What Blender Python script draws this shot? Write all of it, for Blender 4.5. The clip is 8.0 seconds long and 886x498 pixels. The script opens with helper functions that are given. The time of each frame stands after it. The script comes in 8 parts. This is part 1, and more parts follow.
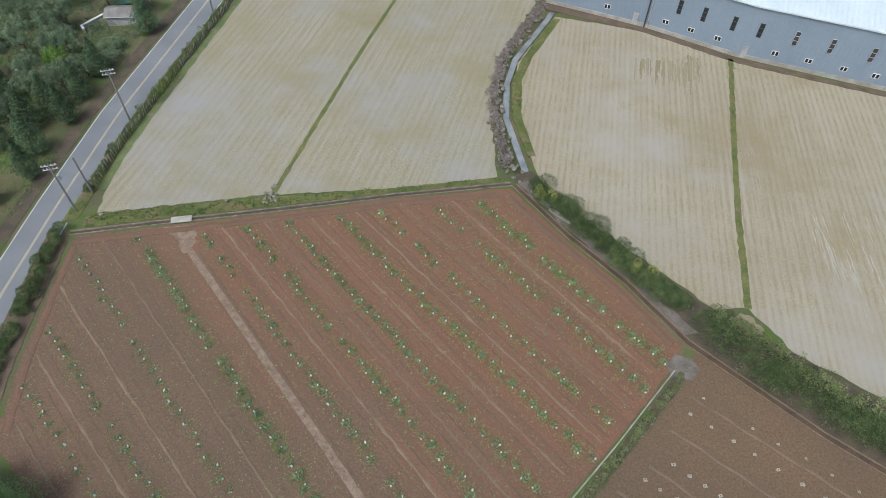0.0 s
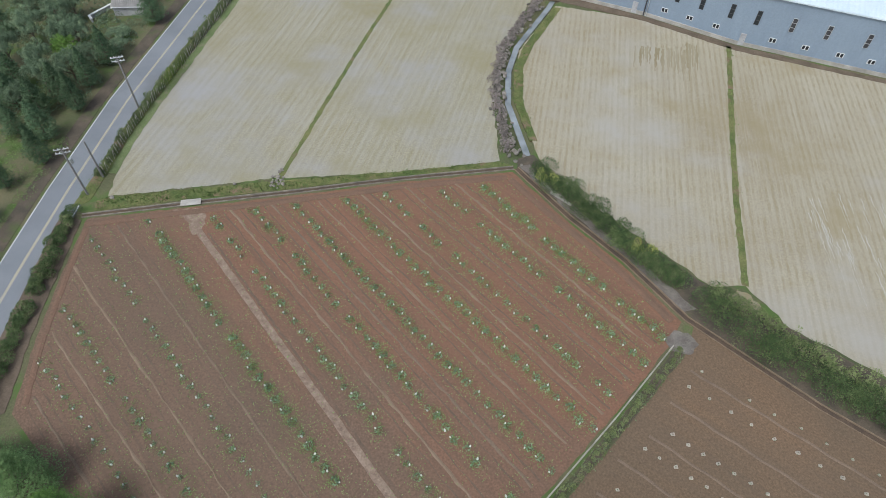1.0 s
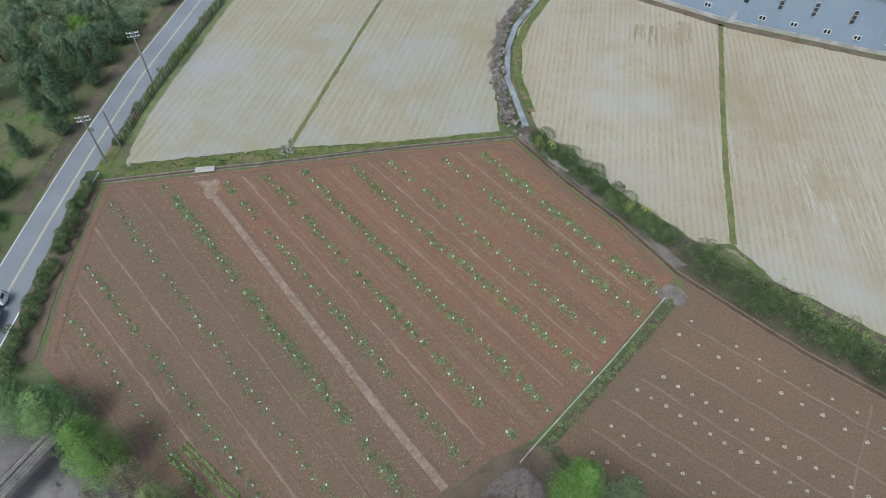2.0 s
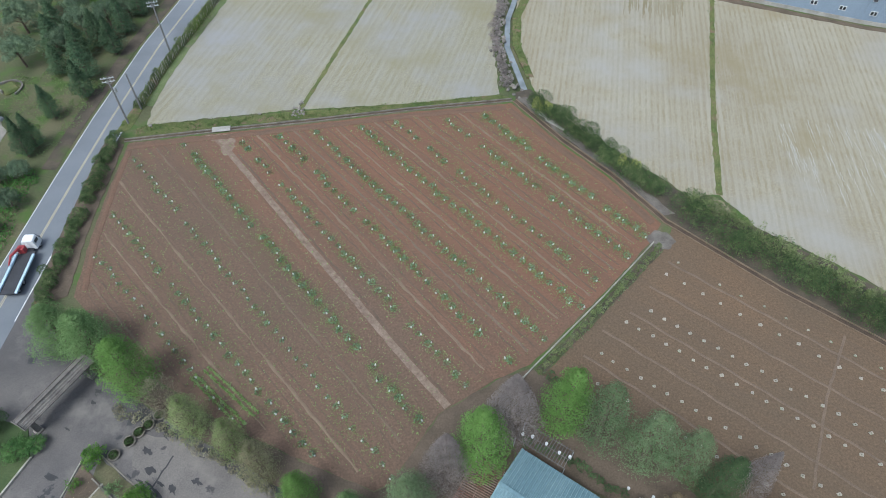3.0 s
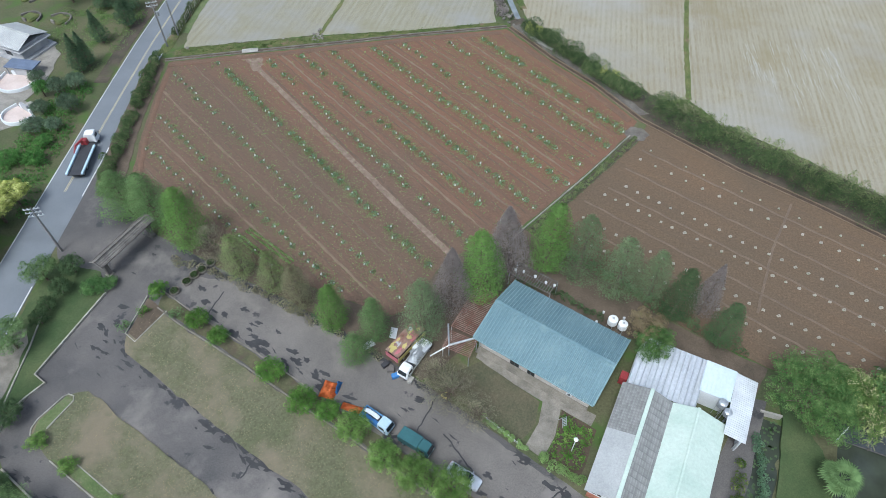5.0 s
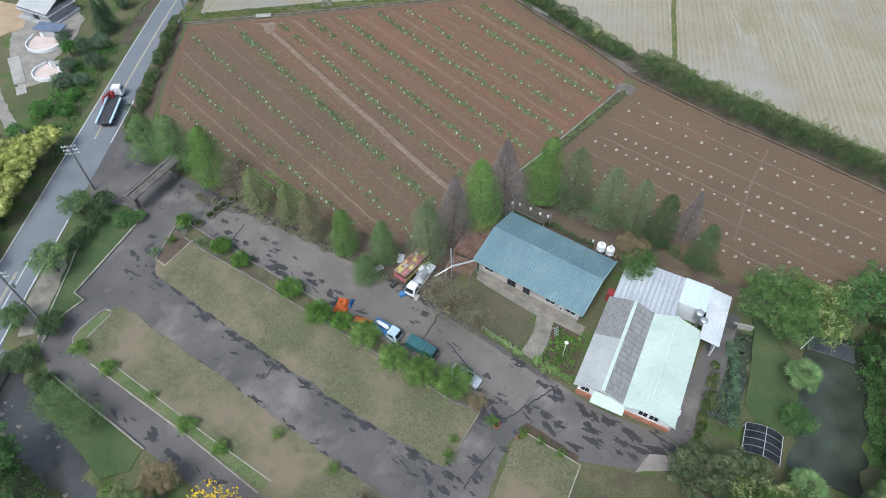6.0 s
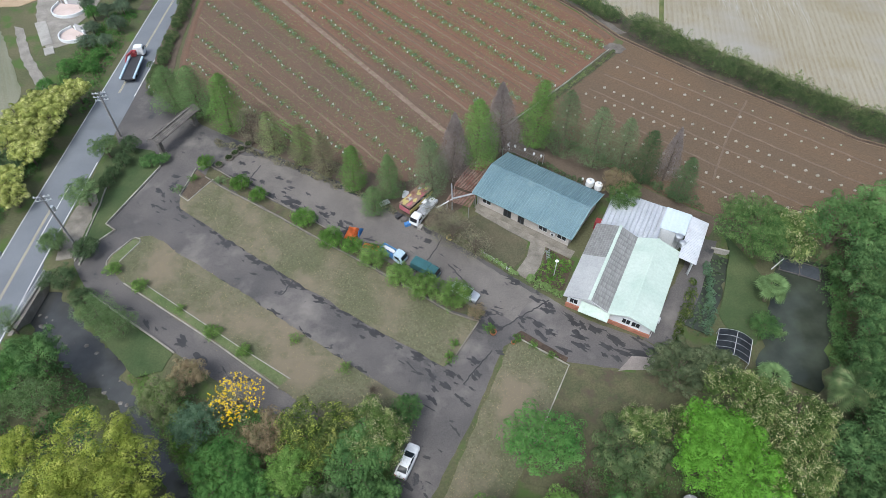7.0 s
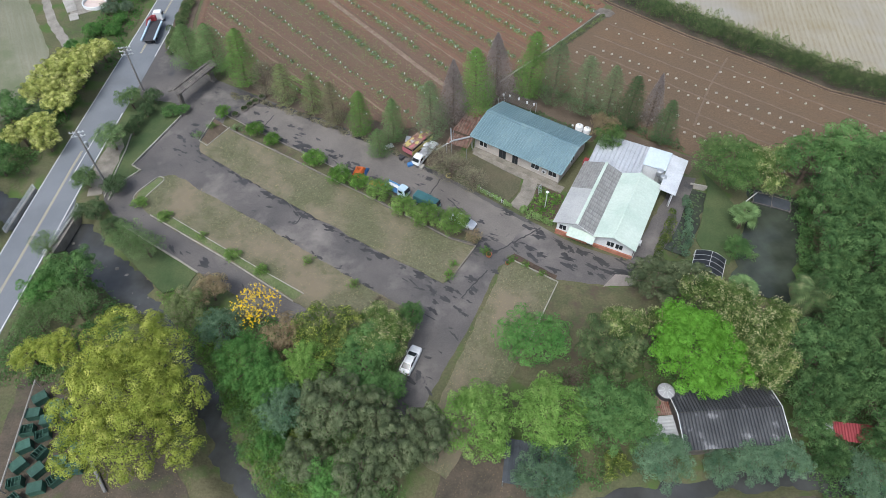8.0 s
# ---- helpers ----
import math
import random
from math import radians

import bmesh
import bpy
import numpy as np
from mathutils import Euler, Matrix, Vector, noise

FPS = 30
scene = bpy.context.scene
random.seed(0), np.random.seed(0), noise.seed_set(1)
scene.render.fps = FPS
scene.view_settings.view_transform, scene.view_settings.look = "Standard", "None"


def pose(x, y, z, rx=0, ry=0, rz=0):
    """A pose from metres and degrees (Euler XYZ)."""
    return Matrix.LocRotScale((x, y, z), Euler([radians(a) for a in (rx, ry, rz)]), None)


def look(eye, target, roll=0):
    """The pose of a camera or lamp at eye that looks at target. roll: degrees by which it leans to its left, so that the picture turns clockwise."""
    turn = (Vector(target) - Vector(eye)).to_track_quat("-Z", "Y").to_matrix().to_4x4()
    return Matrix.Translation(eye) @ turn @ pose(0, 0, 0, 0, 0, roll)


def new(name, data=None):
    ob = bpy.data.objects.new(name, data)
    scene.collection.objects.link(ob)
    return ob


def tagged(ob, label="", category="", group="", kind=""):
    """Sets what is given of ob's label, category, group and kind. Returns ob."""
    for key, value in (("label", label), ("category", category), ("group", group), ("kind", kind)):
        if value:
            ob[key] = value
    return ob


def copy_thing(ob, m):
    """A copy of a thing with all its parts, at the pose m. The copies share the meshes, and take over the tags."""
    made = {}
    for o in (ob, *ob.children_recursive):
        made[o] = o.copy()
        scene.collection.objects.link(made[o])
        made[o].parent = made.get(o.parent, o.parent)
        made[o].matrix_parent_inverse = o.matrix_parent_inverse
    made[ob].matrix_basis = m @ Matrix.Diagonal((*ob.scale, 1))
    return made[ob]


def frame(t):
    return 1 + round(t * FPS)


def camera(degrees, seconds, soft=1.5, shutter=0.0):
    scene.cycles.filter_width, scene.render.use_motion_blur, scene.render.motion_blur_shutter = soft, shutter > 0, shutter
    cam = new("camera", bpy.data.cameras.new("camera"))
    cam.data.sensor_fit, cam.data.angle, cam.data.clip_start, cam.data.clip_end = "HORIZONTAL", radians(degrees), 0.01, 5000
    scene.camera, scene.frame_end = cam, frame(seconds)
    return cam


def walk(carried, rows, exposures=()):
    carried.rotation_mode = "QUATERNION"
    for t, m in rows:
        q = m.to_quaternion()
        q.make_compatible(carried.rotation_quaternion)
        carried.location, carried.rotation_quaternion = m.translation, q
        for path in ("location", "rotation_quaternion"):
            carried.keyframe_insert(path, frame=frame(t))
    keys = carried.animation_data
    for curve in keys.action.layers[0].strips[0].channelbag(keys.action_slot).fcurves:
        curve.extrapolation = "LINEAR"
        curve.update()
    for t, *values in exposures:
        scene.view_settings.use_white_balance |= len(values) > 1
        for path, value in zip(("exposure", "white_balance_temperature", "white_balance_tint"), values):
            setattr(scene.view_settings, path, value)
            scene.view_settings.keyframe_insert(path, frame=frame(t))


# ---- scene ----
cam = camera(70.0, 8.0, soft=0.75)
PATH = [
    (0, (-0.591, -0.972, 79.349), (-0.503, 0.306, 77.813), 1.5),
    (0.5, (-0.927, -2.124, 79.32), (-0.841, -0.849, 77.781), 1.4),
    (1, (-1.394, -4.543, 79.319), (-1.307, -3.27, 77.778), 1.3),
    (2.5, (-2.641, -17.628, 79.426), (-2.558, -16.362, 77.88), 0.9),
    (3, (-2.766, -23.155, 79.372), (-2.691, -21.891, 77.824), 0.6),
    (3.5, (-3.149, -28.945, 79.295), (-3.076, -27.682, 77.746), 0.4),
    (4, (-3.554, -35.229, 79.289), (-3.484, -33.967, 77.739), 0.2),
    (4.5, (-4.186, -41.777, 79.184), (-4.114, -40.516, 77.633), 0.2),
    (6, (-6.271, -62.084, 79.108), (-6.195, -60.825, 77.556), 0.3),
    (6.5, (-6.781, -69.031, 78.988), (-6.704, -67.772, 77.436), 0.2),
    (7, (-7.236, -76.155, 78.665), (-7.161, -74.892, 77.116), 0.1),
    (7.5, (-7.445, -83.409, 78.159), (-7.375, -82.14, 76.615), -0.1),
    (8, (-7.672, -90.591, 77.905), (-7.604, -89.319, 76.363), -0.3),
]
walk(cam, [(t, look(eye, target, roll)) for t, eye, target, roll in PATH], [(0, 0.28, 6230, 6.5), (2.5, 0.38, 5800, 3.5), (4.5, 0.43, 5700, 2.5), (8, 0.44, 6080, 7.5)])

# ---- world and light: bright overcast, soft light from high in the south-west ----
world = bpy.data.worlds.new("sky")
world.use_nodes = True
scene.world = world
wn = world.node_tree.nodes
sky = wn.new("ShaderNodeTexSky")
sky.sky_type, sky.sun_disc = "NISHITA", False
sky.sun_elevation, sky.sun_rotation = radians(58), radians(215)
sky.dust_density, sky.air_density = 4.0, 1.0
hsv = wn.new("ShaderNodeHueSaturation")
hsv.inputs["Saturation"].default_value = 0.7
world.node_tree.links.new(sky.outputs[0], hsv.inputs["Color"])
world.node_tree.links.new(hsv.outputs[0], wn["Background"].inputs[0])
wn["Background"].inputs[1].default_value = 0.145
sun = new("sun", bpy.data.lights.new("sun", "SUN"))
sun.data.energy, sun.data.angle, sun.data.color = 1.7, radians(20), (1.0, 0.98, 0.95)
sun.matrix_world = look((-46, -66, 140), (0, 0, 0))


# ---- materials ----
def shader(name):
    m = bpy.data.materials.new(name)
    m.use_nodes = True
    return m, m.node_tree.nodes, m.node_tree.links, m.node_tree.nodes["Principled BSDF"]


def noise_node(n, l, vec, scale, detail=4, rough=0.55):
    k = n.new("ShaderNodeTexNoise")
    k.inputs["Scale"].default_value, k.inputs["Detail"].default_value, k.inputs["Roughness"].default_value = scale, detail, rough
    l.new(vec, k.inputs["Vector"])
    return k.outputs["Fac"]


def ramp(n, l, fac, stops):
    r = n.new("ShaderNodeValToRGB")
    while len(r.color_ramp.elements) < len(stops):
        r.color_ramp.elements.new(0.5)
    for e, (p, c) in zip(r.color_ramp.elements, stops):
        e.position, e.color = p, (*c, 1) if len(c) == 3 else c
    l.new(fac, r.inputs[0])
    return r.outputs[0]


def mix(n, l, fac, a, b, mode="MIX"):
    m = n.new("ShaderNodeMix")
    m.data_type, m.blend_type = "RGBA", mode
    for sock, val in ((m.inputs[0], fac), (m.inputs[6], a), (m.inputs[7], b)):
        if isinstance(val, (int, float)):
            sock.default_value = val
        elif isinstance(val, tuple):
            sock.default_value = (*val, 1)
        else:
            l.new(val, sock)
    return m.outputs[2]


def grey(v):
    return (v, v, v)


def mat(name, c1, c2, rough=0.85, scale=0.3, fine=6.0, bump=0.3, spread=0.35, metal=0.0, rand=0.0,
        stripes=None, patches=None, wet=None, spec=0.3, rows=None, drift=None):
    """c1, c2: the two colours that large noise mixes. drift: another soil that takes over along a direction
    (degrees, from, to, colour). stripes: (degrees, metres, strength, colour).
    patches: (scale, lo, hi, colour, roughness). wet: the same, glossier."""
    m, n, l, b = shader(name)
    tc = n.new("ShaderNodeTexCoord").outputs["Object"]
    big = noise_node(n, l, tc, scale, 5)
    col = ramp(n, l, big, [(0.33, c1), (0.67, c2)])
    small = noise_node(n, l, tc, fine, 6, 0.7)
    col = mix(n, l, spread, col, mix(n, l, 1.0, col, ramp(n, l, small, [(0.25, grey(0.35)), (0.75, grey(1.5))]), "MULTIPLY"))
    if drift:
        deg, lo, hi, dc = drift
        dm = n.new("ShaderNodeMapping")
        dm.inputs["Rotation"].default_value = (0, 0, radians(-deg))
        dm.inputs["Location"].default_value = (-lo / (hi - lo), 0, 0)
        dm.inputs["Scale"].default_value = (1 / (hi - lo),) * 3
        l.new(tc, dm.inputs[0])
        sep = n.new("ShaderNodeSeparateXYZ")
        l.new(dm.outputs[0], sep.inputs[0])
        wob = n.new("ShaderNodeMath")
        wob.operation = "MULTIPLY_ADD"
        l.new(noise_node(n, l, tc, 0.06, 5, 0.65), wob.inputs[0])
        wob.inputs[1].default_value = 1.2
        l.new(sep.outputs[0], wob.inputs[2])
        col = mix(n, l, ramp(n, l, wob.outputs[0], [(0.6, grey(0)), (1.0, grey(1))]), col, mix(n, l, 0.55, dc, mix(n, l, 1.0, dc, ramp(n, l, small, [(0.25, grey(0.35)), (0.75, grey(1.5))]), "MULTIPLY")))
    height = small
    if stripes:
        deg, period, strength, sc = stripes
        mp = n.new("ShaderNodeMapping")
        mp.inputs["Rotation"].default_value = (0, 0, radians(-deg))
        l.new(tc, mp.inputs[0])
        lines = []
        for across, along in ((1.1 / period, 0.035 / period), (0.28 / period, 0.012 / period)):
            sc_n = n.new("ShaderNodeMapping")
            sc_n.inputs["Scale"].default_value = (along, across, 1)
            l.new(mp.outputs[0], sc_n.inputs[0])
            lines.append(noise_node(n, l, sc_n.outputs[0], 1.0, 3, 0.6))
        fade = ramp(n, l, noise_node(n, l, tc, 0.06, 3), [(0.35, grey(0.35)), (0.65, grey(1.0))])
        sm = mix(n, l, 1.0, ramp(n, l, mix(n, l, 0.28, lines[0], lines[1]), [(0.42, grey(0)), (0.6, grey(strength))]), fade, "MULTIPLY")
        col = mix(n, l, sm, col, sc)
        height = mix(n, l, 0.5, small, lines[0])
    if rows:
        deg, period, strength, rc = rows
        rm = n.new("ShaderNodeMapping")
        rm.inputs["Rotation"].default_value = (0, 0, radians(-deg))
        l.new(tc, rm.inputs[0])
        wv = n.new("ShaderNodeTexWave")
        wv.bands_direction = "Y"
        wv.inputs["Scale"].default_value, wv.inputs["Distortion"].default_value = 0.314 / period, 1.6
        wv.inputs["Detail"].default_value, wv.inputs["Detail Scale"].default_value = 3, 1.4
        l.new(rm.outputs[0], wv.inputs["Vector"])
        gaps = ramp(n, l, noise_node(n, l, tc, 0.35, 5, 0.7), [(0.36, grey(0.1)), (0.62, grey(1))])
        rf = mix(n, l, 1.0, ramp(n, l, wv.outputs["Fac"], [(0.45, grey(0)), (0.85, grey(strength))]), gaps, "MULTIPLY")
        col = mix(n, l, rf, col, rc)
        height = mix(n, l, 0.5, height, wv.outputs["Fac"])
    ro = rough
    for pt in (patches, wet):
        if pt:
            ps, lo, hi, pc, pr = pt
            f = ramp(n, l, noise_node(n, l, tc, ps, 5, 0.6), [(lo, grey(0)), (hi, grey(1))])
            col = mix(n, l, f, col, pc)
            ro = mix(n, l, f, grey(ro) if isinstance(ro, float) else ro, grey(pr))
    if rand:
        oi = n.new("ShaderNodeObjectInfo")
        col = mix(n, l, rand, col, mix(n, l, 1.0, col, ramp(n, l, oi.outputs["Random"], [(0, grey(0.5)), (1, grey(1.5))]), "MULTIPLY"))
    l.new(col, b.inputs["Base Color"])
    if isinstance(ro, float):
        b.inputs["Roughness"].default_value = ro
    else:
        l.new(ro, b.inputs["Roughness"])
    b.inputs["Metallic"].default_value = metal
    b.inputs["Specular IOR Level"].default_value = spec
    if bump:
        bp = n.new("ShaderNodeBump")
        bp.inputs["Strength"].default_value, bp.inputs["Distance"].default_value = bump, 0.1
        l.new(height, bp.inputs["Height"])
        l.new(bp.outputs[0], b.inputs["Normal"])
    return m


def leaf_mat(name, c1, c2, c3=None, trans=0.2):
    m, n, l, b = shader(name)
    n.remove(b)
    isl = n.new("ShaderNodeNewGeometry").outputs["Random Per Island"]
    oi = n.new("ShaderNodeObjectInfo").outputs["Random"]
    tc = n.new("ShaderNodeTexCoord").outputs["Object"]
    clump = ramp(n, l, noise_node(n, l, tc, 0.75, 2), [(0.3, grey(0)), (0.7, grey(1))])
    col = ramp(n, l, mix(n, l, 0.88, isl, clump), [(0.08, c1), (0.62, c2), (0.9, c3 or c2)])
    col = mix(n, l, 0.5, col, mix(n, l, 1.0, col, ramp(n, l, noise_node(n, l, tc, 1.7, 3), [(0.3, grey(0.55)), (0.7, grey(1.42))]), "MULTIPLY"))
    col = mix(n, l, 0.4, col, mix(n, l, 1.0, col, ramp(n, l, oi, [(0, grey(0.55)), (1, grey(1.4))]), "MULTIPLY"))
    d, t, s = n.new("ShaderNodeBsdfDiffuse"), n.new("ShaderNodeBsdfTranslucent"), n.new("ShaderNodeMixShader")
    l.new(col, d.inputs[0])
    l.new(col, t.inputs[0])
    s.inputs[0].default_value = trans
    l.new(d.outputs[0], s.inputs[1])
    l.new(t.outputs[0], s.inputs[2])
    l.new(s.outputs[0], n["Material Output"].inputs[0])
    return m


def plain(name, c, rough=0.5, metal=0.0, spread=0.25, fine=5.0, bump=0.05, rand=0.0):
    return mat(name, tuple(0.85 * v for v in c), tuple(min(1, 1.1 * v) for v in c), rough, 0.8, fine, bump, spread, metal, rand)


M = {
    "ground": mat("rough_grass_and_earth", (0.07, 0.085, 0.038), (0.125, 0.115, 0.065), 0.95, 0.09, 3.0, 0.6, 0.6,
                  patches=(0.22, 0.5, 0.62, (0.07, 0.11, 0.03), 0.95)),
    "soil": mat("red_field_soil", (0.132, 0.091, 0.065), (0.155, 0.099, 0.069), 0.95, 0.045, 3.4, 0.9, 0.78, stripes=(-52.5, 1.1, 0.5, (0.098, 0.069, 0.05)),
                drift=(50, 14, 66, (0.178, 0.096, 0.062))),
    "rut": mat("damp_wheel_rut", (0.102, 0.075, 0.055), (0.135, 0.092, 0.066), 0.95, 0.5, 5.0, 0.6, 0.5),
    "soil2": mat("brown_field_soil", (0.122, 0.088, 0.058), (0.15, 0.099, 0.061), 0.95, 0.05, 3.4, 0.9, 0.72, stripes=(-42, 1.2, 0.45, (0.1, 0.077, 0.056))),
    "furrow": mat("dry_pale_earth", (0.165, 0.12, 0.083), (0.22, 0.163, 0.115), 0.95, 0.4, 6.0, 0.6, 0.5),
    "track": mat("trodden_track", (0.165, 0.115, 0.085), (0.255, 0.195, 0.15), 0.95, 0.9, 4.0, 0.6, 0.7),
    "berm": mat("turned_red_earth", (0.13, 0.086, 0.06), (0.16, 0.095, 0.065), 0.95, 0.3, 4.0, 0.8, 0.5),
    "paddyA": mat("wet_stubble_field", (0.245, 0.218, 0.14), (0.28, 0.265, 0.215), 0.8, 0.05, 3.0, 0.3, 0.6, stripes=(72, 0.9, 0.6, (0.31, 0.3, 0.27)),
                  patches=(0.035, 0.46, 0.72, (0.255, 0.249, 0.248), 0.6), wet=(0.05, 0.46, 0.7, (0.215, 0.19, 0.108), 0.8), rows=(72, 1.5, 0.5, (0.195, 0.178, 0.112))),
    # the whitish wet patches are glints put into the stubble's colour
    "paddyC": mat("dry_stubble_field", (0.25, 0.216, 0.15), (0.305, 0.276, 0.207), 0.85, 0.04, 3.0, 0.3, 0.45, stripes=(76, 0.9, 0.5, (0.345, 0.32, 0.262)),
                  patches=(0.05, 0.54, 0.72, (0.225, 0.188, 0.112), 0.85), wet=(0.035, 0.5, 0.74, (0.3, 0.285, 0.258), 0.7), rows=(76, 1.15, 0.7, (0.215, 0.183, 0.112))),
    "paddyW": mat("flooded_field", (0.15, 0.155, 0.1), (0.205, 0.2, 0.14), 0.7, 0.06, 3.0, 0.3, 0.5, stripes=(116, 0.9, 0.4, (0.25, 0.25, 0.2)), patches=(0.05, 0.48, 0.66, (0.12, 0.14, 0.075), 0.9)),
    "asphalt": mat("road_asphalt", (0.15, 0.162, 0.18), (0.185, 0.198, 0.216), 0.8, 0.12, 12.0, 0.2, 0.3, patches=(0.08, 0.55, 0.7, (0.14, 0.147, 0.16), 0.75)),
    "yard": mat("old_yard_asphalt", (0.076, 0.072, 0.072), (0.136, 0.123, 0.116), 0.75, 0.09, 6.0, 0.3, 0.5, patches=(0.11, 0.52, 0.7, (0.2, 0.18, 0.165), 0.8),
                wet=(0.3, 0.63, 0.665, (0.05, 0.048, 0.05), 0.35)),
    "old_concrete": mat("weathered_ditch_concrete", (0.15, 0.135, 0.112), (0.26, 0.235, 0.2), 0.9, 0.5, 6.0, 0.3, 0.5),
    "concrete": mat("pale_concrete", (0.27, 0.255, 0.23), (0.4, 0.38, 0.35), 0.85, 0.4, 7.0, 0.3, 0.4),
    "kerb": mat("kerb_concrete", (0.22, 0.21, 0.175), (0.37, 0.35, 0.3), 0.85, 0.6, 6.0, 0.3, 0.5),
    "white_line": mat("worn_white_paint", (0.5, 0.5, 0.5), (0.72, 0.72, 0.72), 0.7, 0.6, 9.0, 0.1, 0.4),
    "yellow_line": mat("worn_yellow_paint", (0.42, 0.36, 0.22), (0.5, 0.44, 0.3), 0.7, 0.6, 9.0, 0.1, 0.4),
    "lawn": mat("dry_lawn", (0.104, 0.112, 0.06), (0.147, 0.138, 0.087), 0.95, 0.12, 3.5, 0.7, 0.75, patches=(0.1, 0.46, 0.62, (0.188, 0.157, 0.11), 0.95), wet=(0.45, 0.55, 0.8, (0.1, 0.11, 0.056), 0.95)),
    "green": mat("green_turf", (0.045, 0.075, 0.028), (0.084, 0.107, 0.046), 0.95, 0.2, 5.0, 0.6, 0.5),
    "strip_grass": mat("fresh_strip_grass", (0.085, 0.125, 0.045), (0.14, 0.165, 0.075), 0.95, 0.25, 4.0, 0.6, 0.6, patches=(0.4, 0.55, 0.7, (0.16, 0.15, 0.1), 0.95)),
    "bed_turf": mat("weedy_bed_turf", (0.072, 0.082, 0.04), (0.12, 0.11, 0.062), 0.95, 0.3, 4.0, 0.6, 0.6, patches=(0.35, 0.52, 0.66, (0.085, 0.066, 0.048), 0.95)),
    "dull_turf": mat("dull_worn_turf", (0.078, 0.08, 0.046), (0.115, 0.1, 0.064), 0.95, 0.25, 4.0, 0.6, 0.6),
    "ash_bank": mat("ashy_litter_bank", (0.105, 0.092, 0.078), (0.185, 0.165, 0.148), 0.95, 0.35, 5.0, 0.6, 0.6),
    "lane": mat("pale_worn_lane", (0.125, 0.113, 0.104), (0.178, 0.16, 0.146), 0.8, 0.1, 6.0, 0.3, 0.5, patches=(0.14, 0.52, 0.7, (0.2, 0.178, 0.16), 0.8), wet=(0.35, 0.63, 0.67, (0.06, 0.056, 0.056), 0.4)),
    "verge": mat("grass_verge", (0.07, 0.1, 0.03), (0.15, 0.15, 0.06), 0.95, 0.25, 4.0, 0.7, 0.6, patches=(0.3, 0.55, 0.66, (0.17, 0.12, 0.08), 0.95)),
    "dirt": mat("bare_brown_dirt", (0.085, 0.066, 0.048), (0.135, 0.103, 0.076), 0.95, 0.3, 4.0, 0.7, 0.5),
    "straw": mat("bleached_straw", (0.31, 0.295, 0.255), (0.38, 0.365, 0.325), 0.9, 0.6, 5.0, 0.3, 0.5),
    "damp": mat("damp_brown_stubble", (0.19, 0.158, 0.092), (0.245, 0.21, 0.14), 0.85, 0.1, 4.0, 0.4, 0.45, stripes=(75, 1.0, 0.8, (0.27, 0.25, 0.19))),
    # dark brown earth; its darkness also stands in for shade on the ground
    "dark_earth": mat("dark_and_shaded_earth", (0.06, 0.052, 0.04), (0.11, 0.088, 0.066), 0.95, 0.3, 4.0, 0.7, 0.5, patches=(0.2, 0.55, 0.68, (0.07, 0.085, 0.035), 0.95)),
    "stain": mat("damp_asphalt_stain", (0.036, 0.035, 0.036), (0.055, 0.053, 0.054), 0.4, 0.5, 8.0, 0.15, 0.3),
    "furrow_low": mat("faint_dry_ridge", (0.135, 0.1, 0.072), (0.18, 0.132, 0.095), 0.95, 0.4, 6.0, 0.6, 0.5),
    "film": plain("dusty_plastic_film", (0.4, 0.365, 0.31), 0.6, spread=0.35),
    "grey_track": mat("grey_dirt_track", (0.2, 0.185, 0.16), (0.3, 0.275, 0.245), 0.95, 0.4, 5.0, 0.5, 0.5),
    "dry_asphalt": mat("dry_pinkish_asphalt", (0.2, 0.175, 0.16), (0.27, 0.235, 0.215), 0.9, 0.4, 6.0, 0.3, 0.4),
    "bed": mat("dark_planting_bed", (0.06, 0.045, 0.035), (0.1, 0.07, 0.05), 0.95, 0.4, 4.0, 0.6, 0.5),
    "orange_ground": mat("ochre_paved_court", (0.32, 0.235, 0.145), (0.4, 0.3, 0.2), 0.85, 0.3, 6.0, 0.2, 0.3),
    "pink": mat("pale_pink_tiles", (0.5, 0.4, 0.36), (0.6, 0.5, 0.46), 0.7, 0.3, 6.0, 0.2, 0.3),
    "blue_wall": mat("blue_grey_sheet_wall", (0.19, 0.238, 0.3), (0.22, 0.275, 0.34), 0.55, 0.08, 3.0, 0.05, 0.2),
    "white_roof": mat("white_sheet_roof", (0.45, 0.53, 0.58), (0.55, 0.62, 0.66), 0.5, 0.1, 2.0, 0.05, 0.15),
    "teal_roof": mat("weathered_blue_sheet_roof", (0.125, 0.2, 0.232), (0.168, 0.252, 0.28), 0.5, 0.25, 3.0, 0.1, 0.35, patches=(0.5, 0.6, 0.75, (0.2, 0.28, 0.29), 0.6)),
    "tile": mat("grey_roof_tiles", (0.2, 0.2, 0.195), (0.29, 0.285, 0.275), 0.8, 0.5, 6.0, 0.2, 0.4, rand=0.25),
    # lighter than the sheet, so the ribs' highlight is in the colour; trim too
    "pale_rib": mat("rib_highlight_and_trim_blue", (0.171, 0.270, 0.297), (0.243, 0.342, 0.360), 0.5, 0.4, 4.0, 0.05, 0.3),
    "mint_roof": mat("pale_mint_sheet_roof", (0.432, 0.524, 0.460), (0.524, 0.598, 0.534), 0.5, 0.3, 3.0, 0.05, 0.2),
    "tin": mat("bright_galvanised_sheet", (0.47, 0.49, 0.52), (0.6, 0.62, 0.65), 0.4, 0.3, 3.0, 0.05, 0.25, metal=0.35),
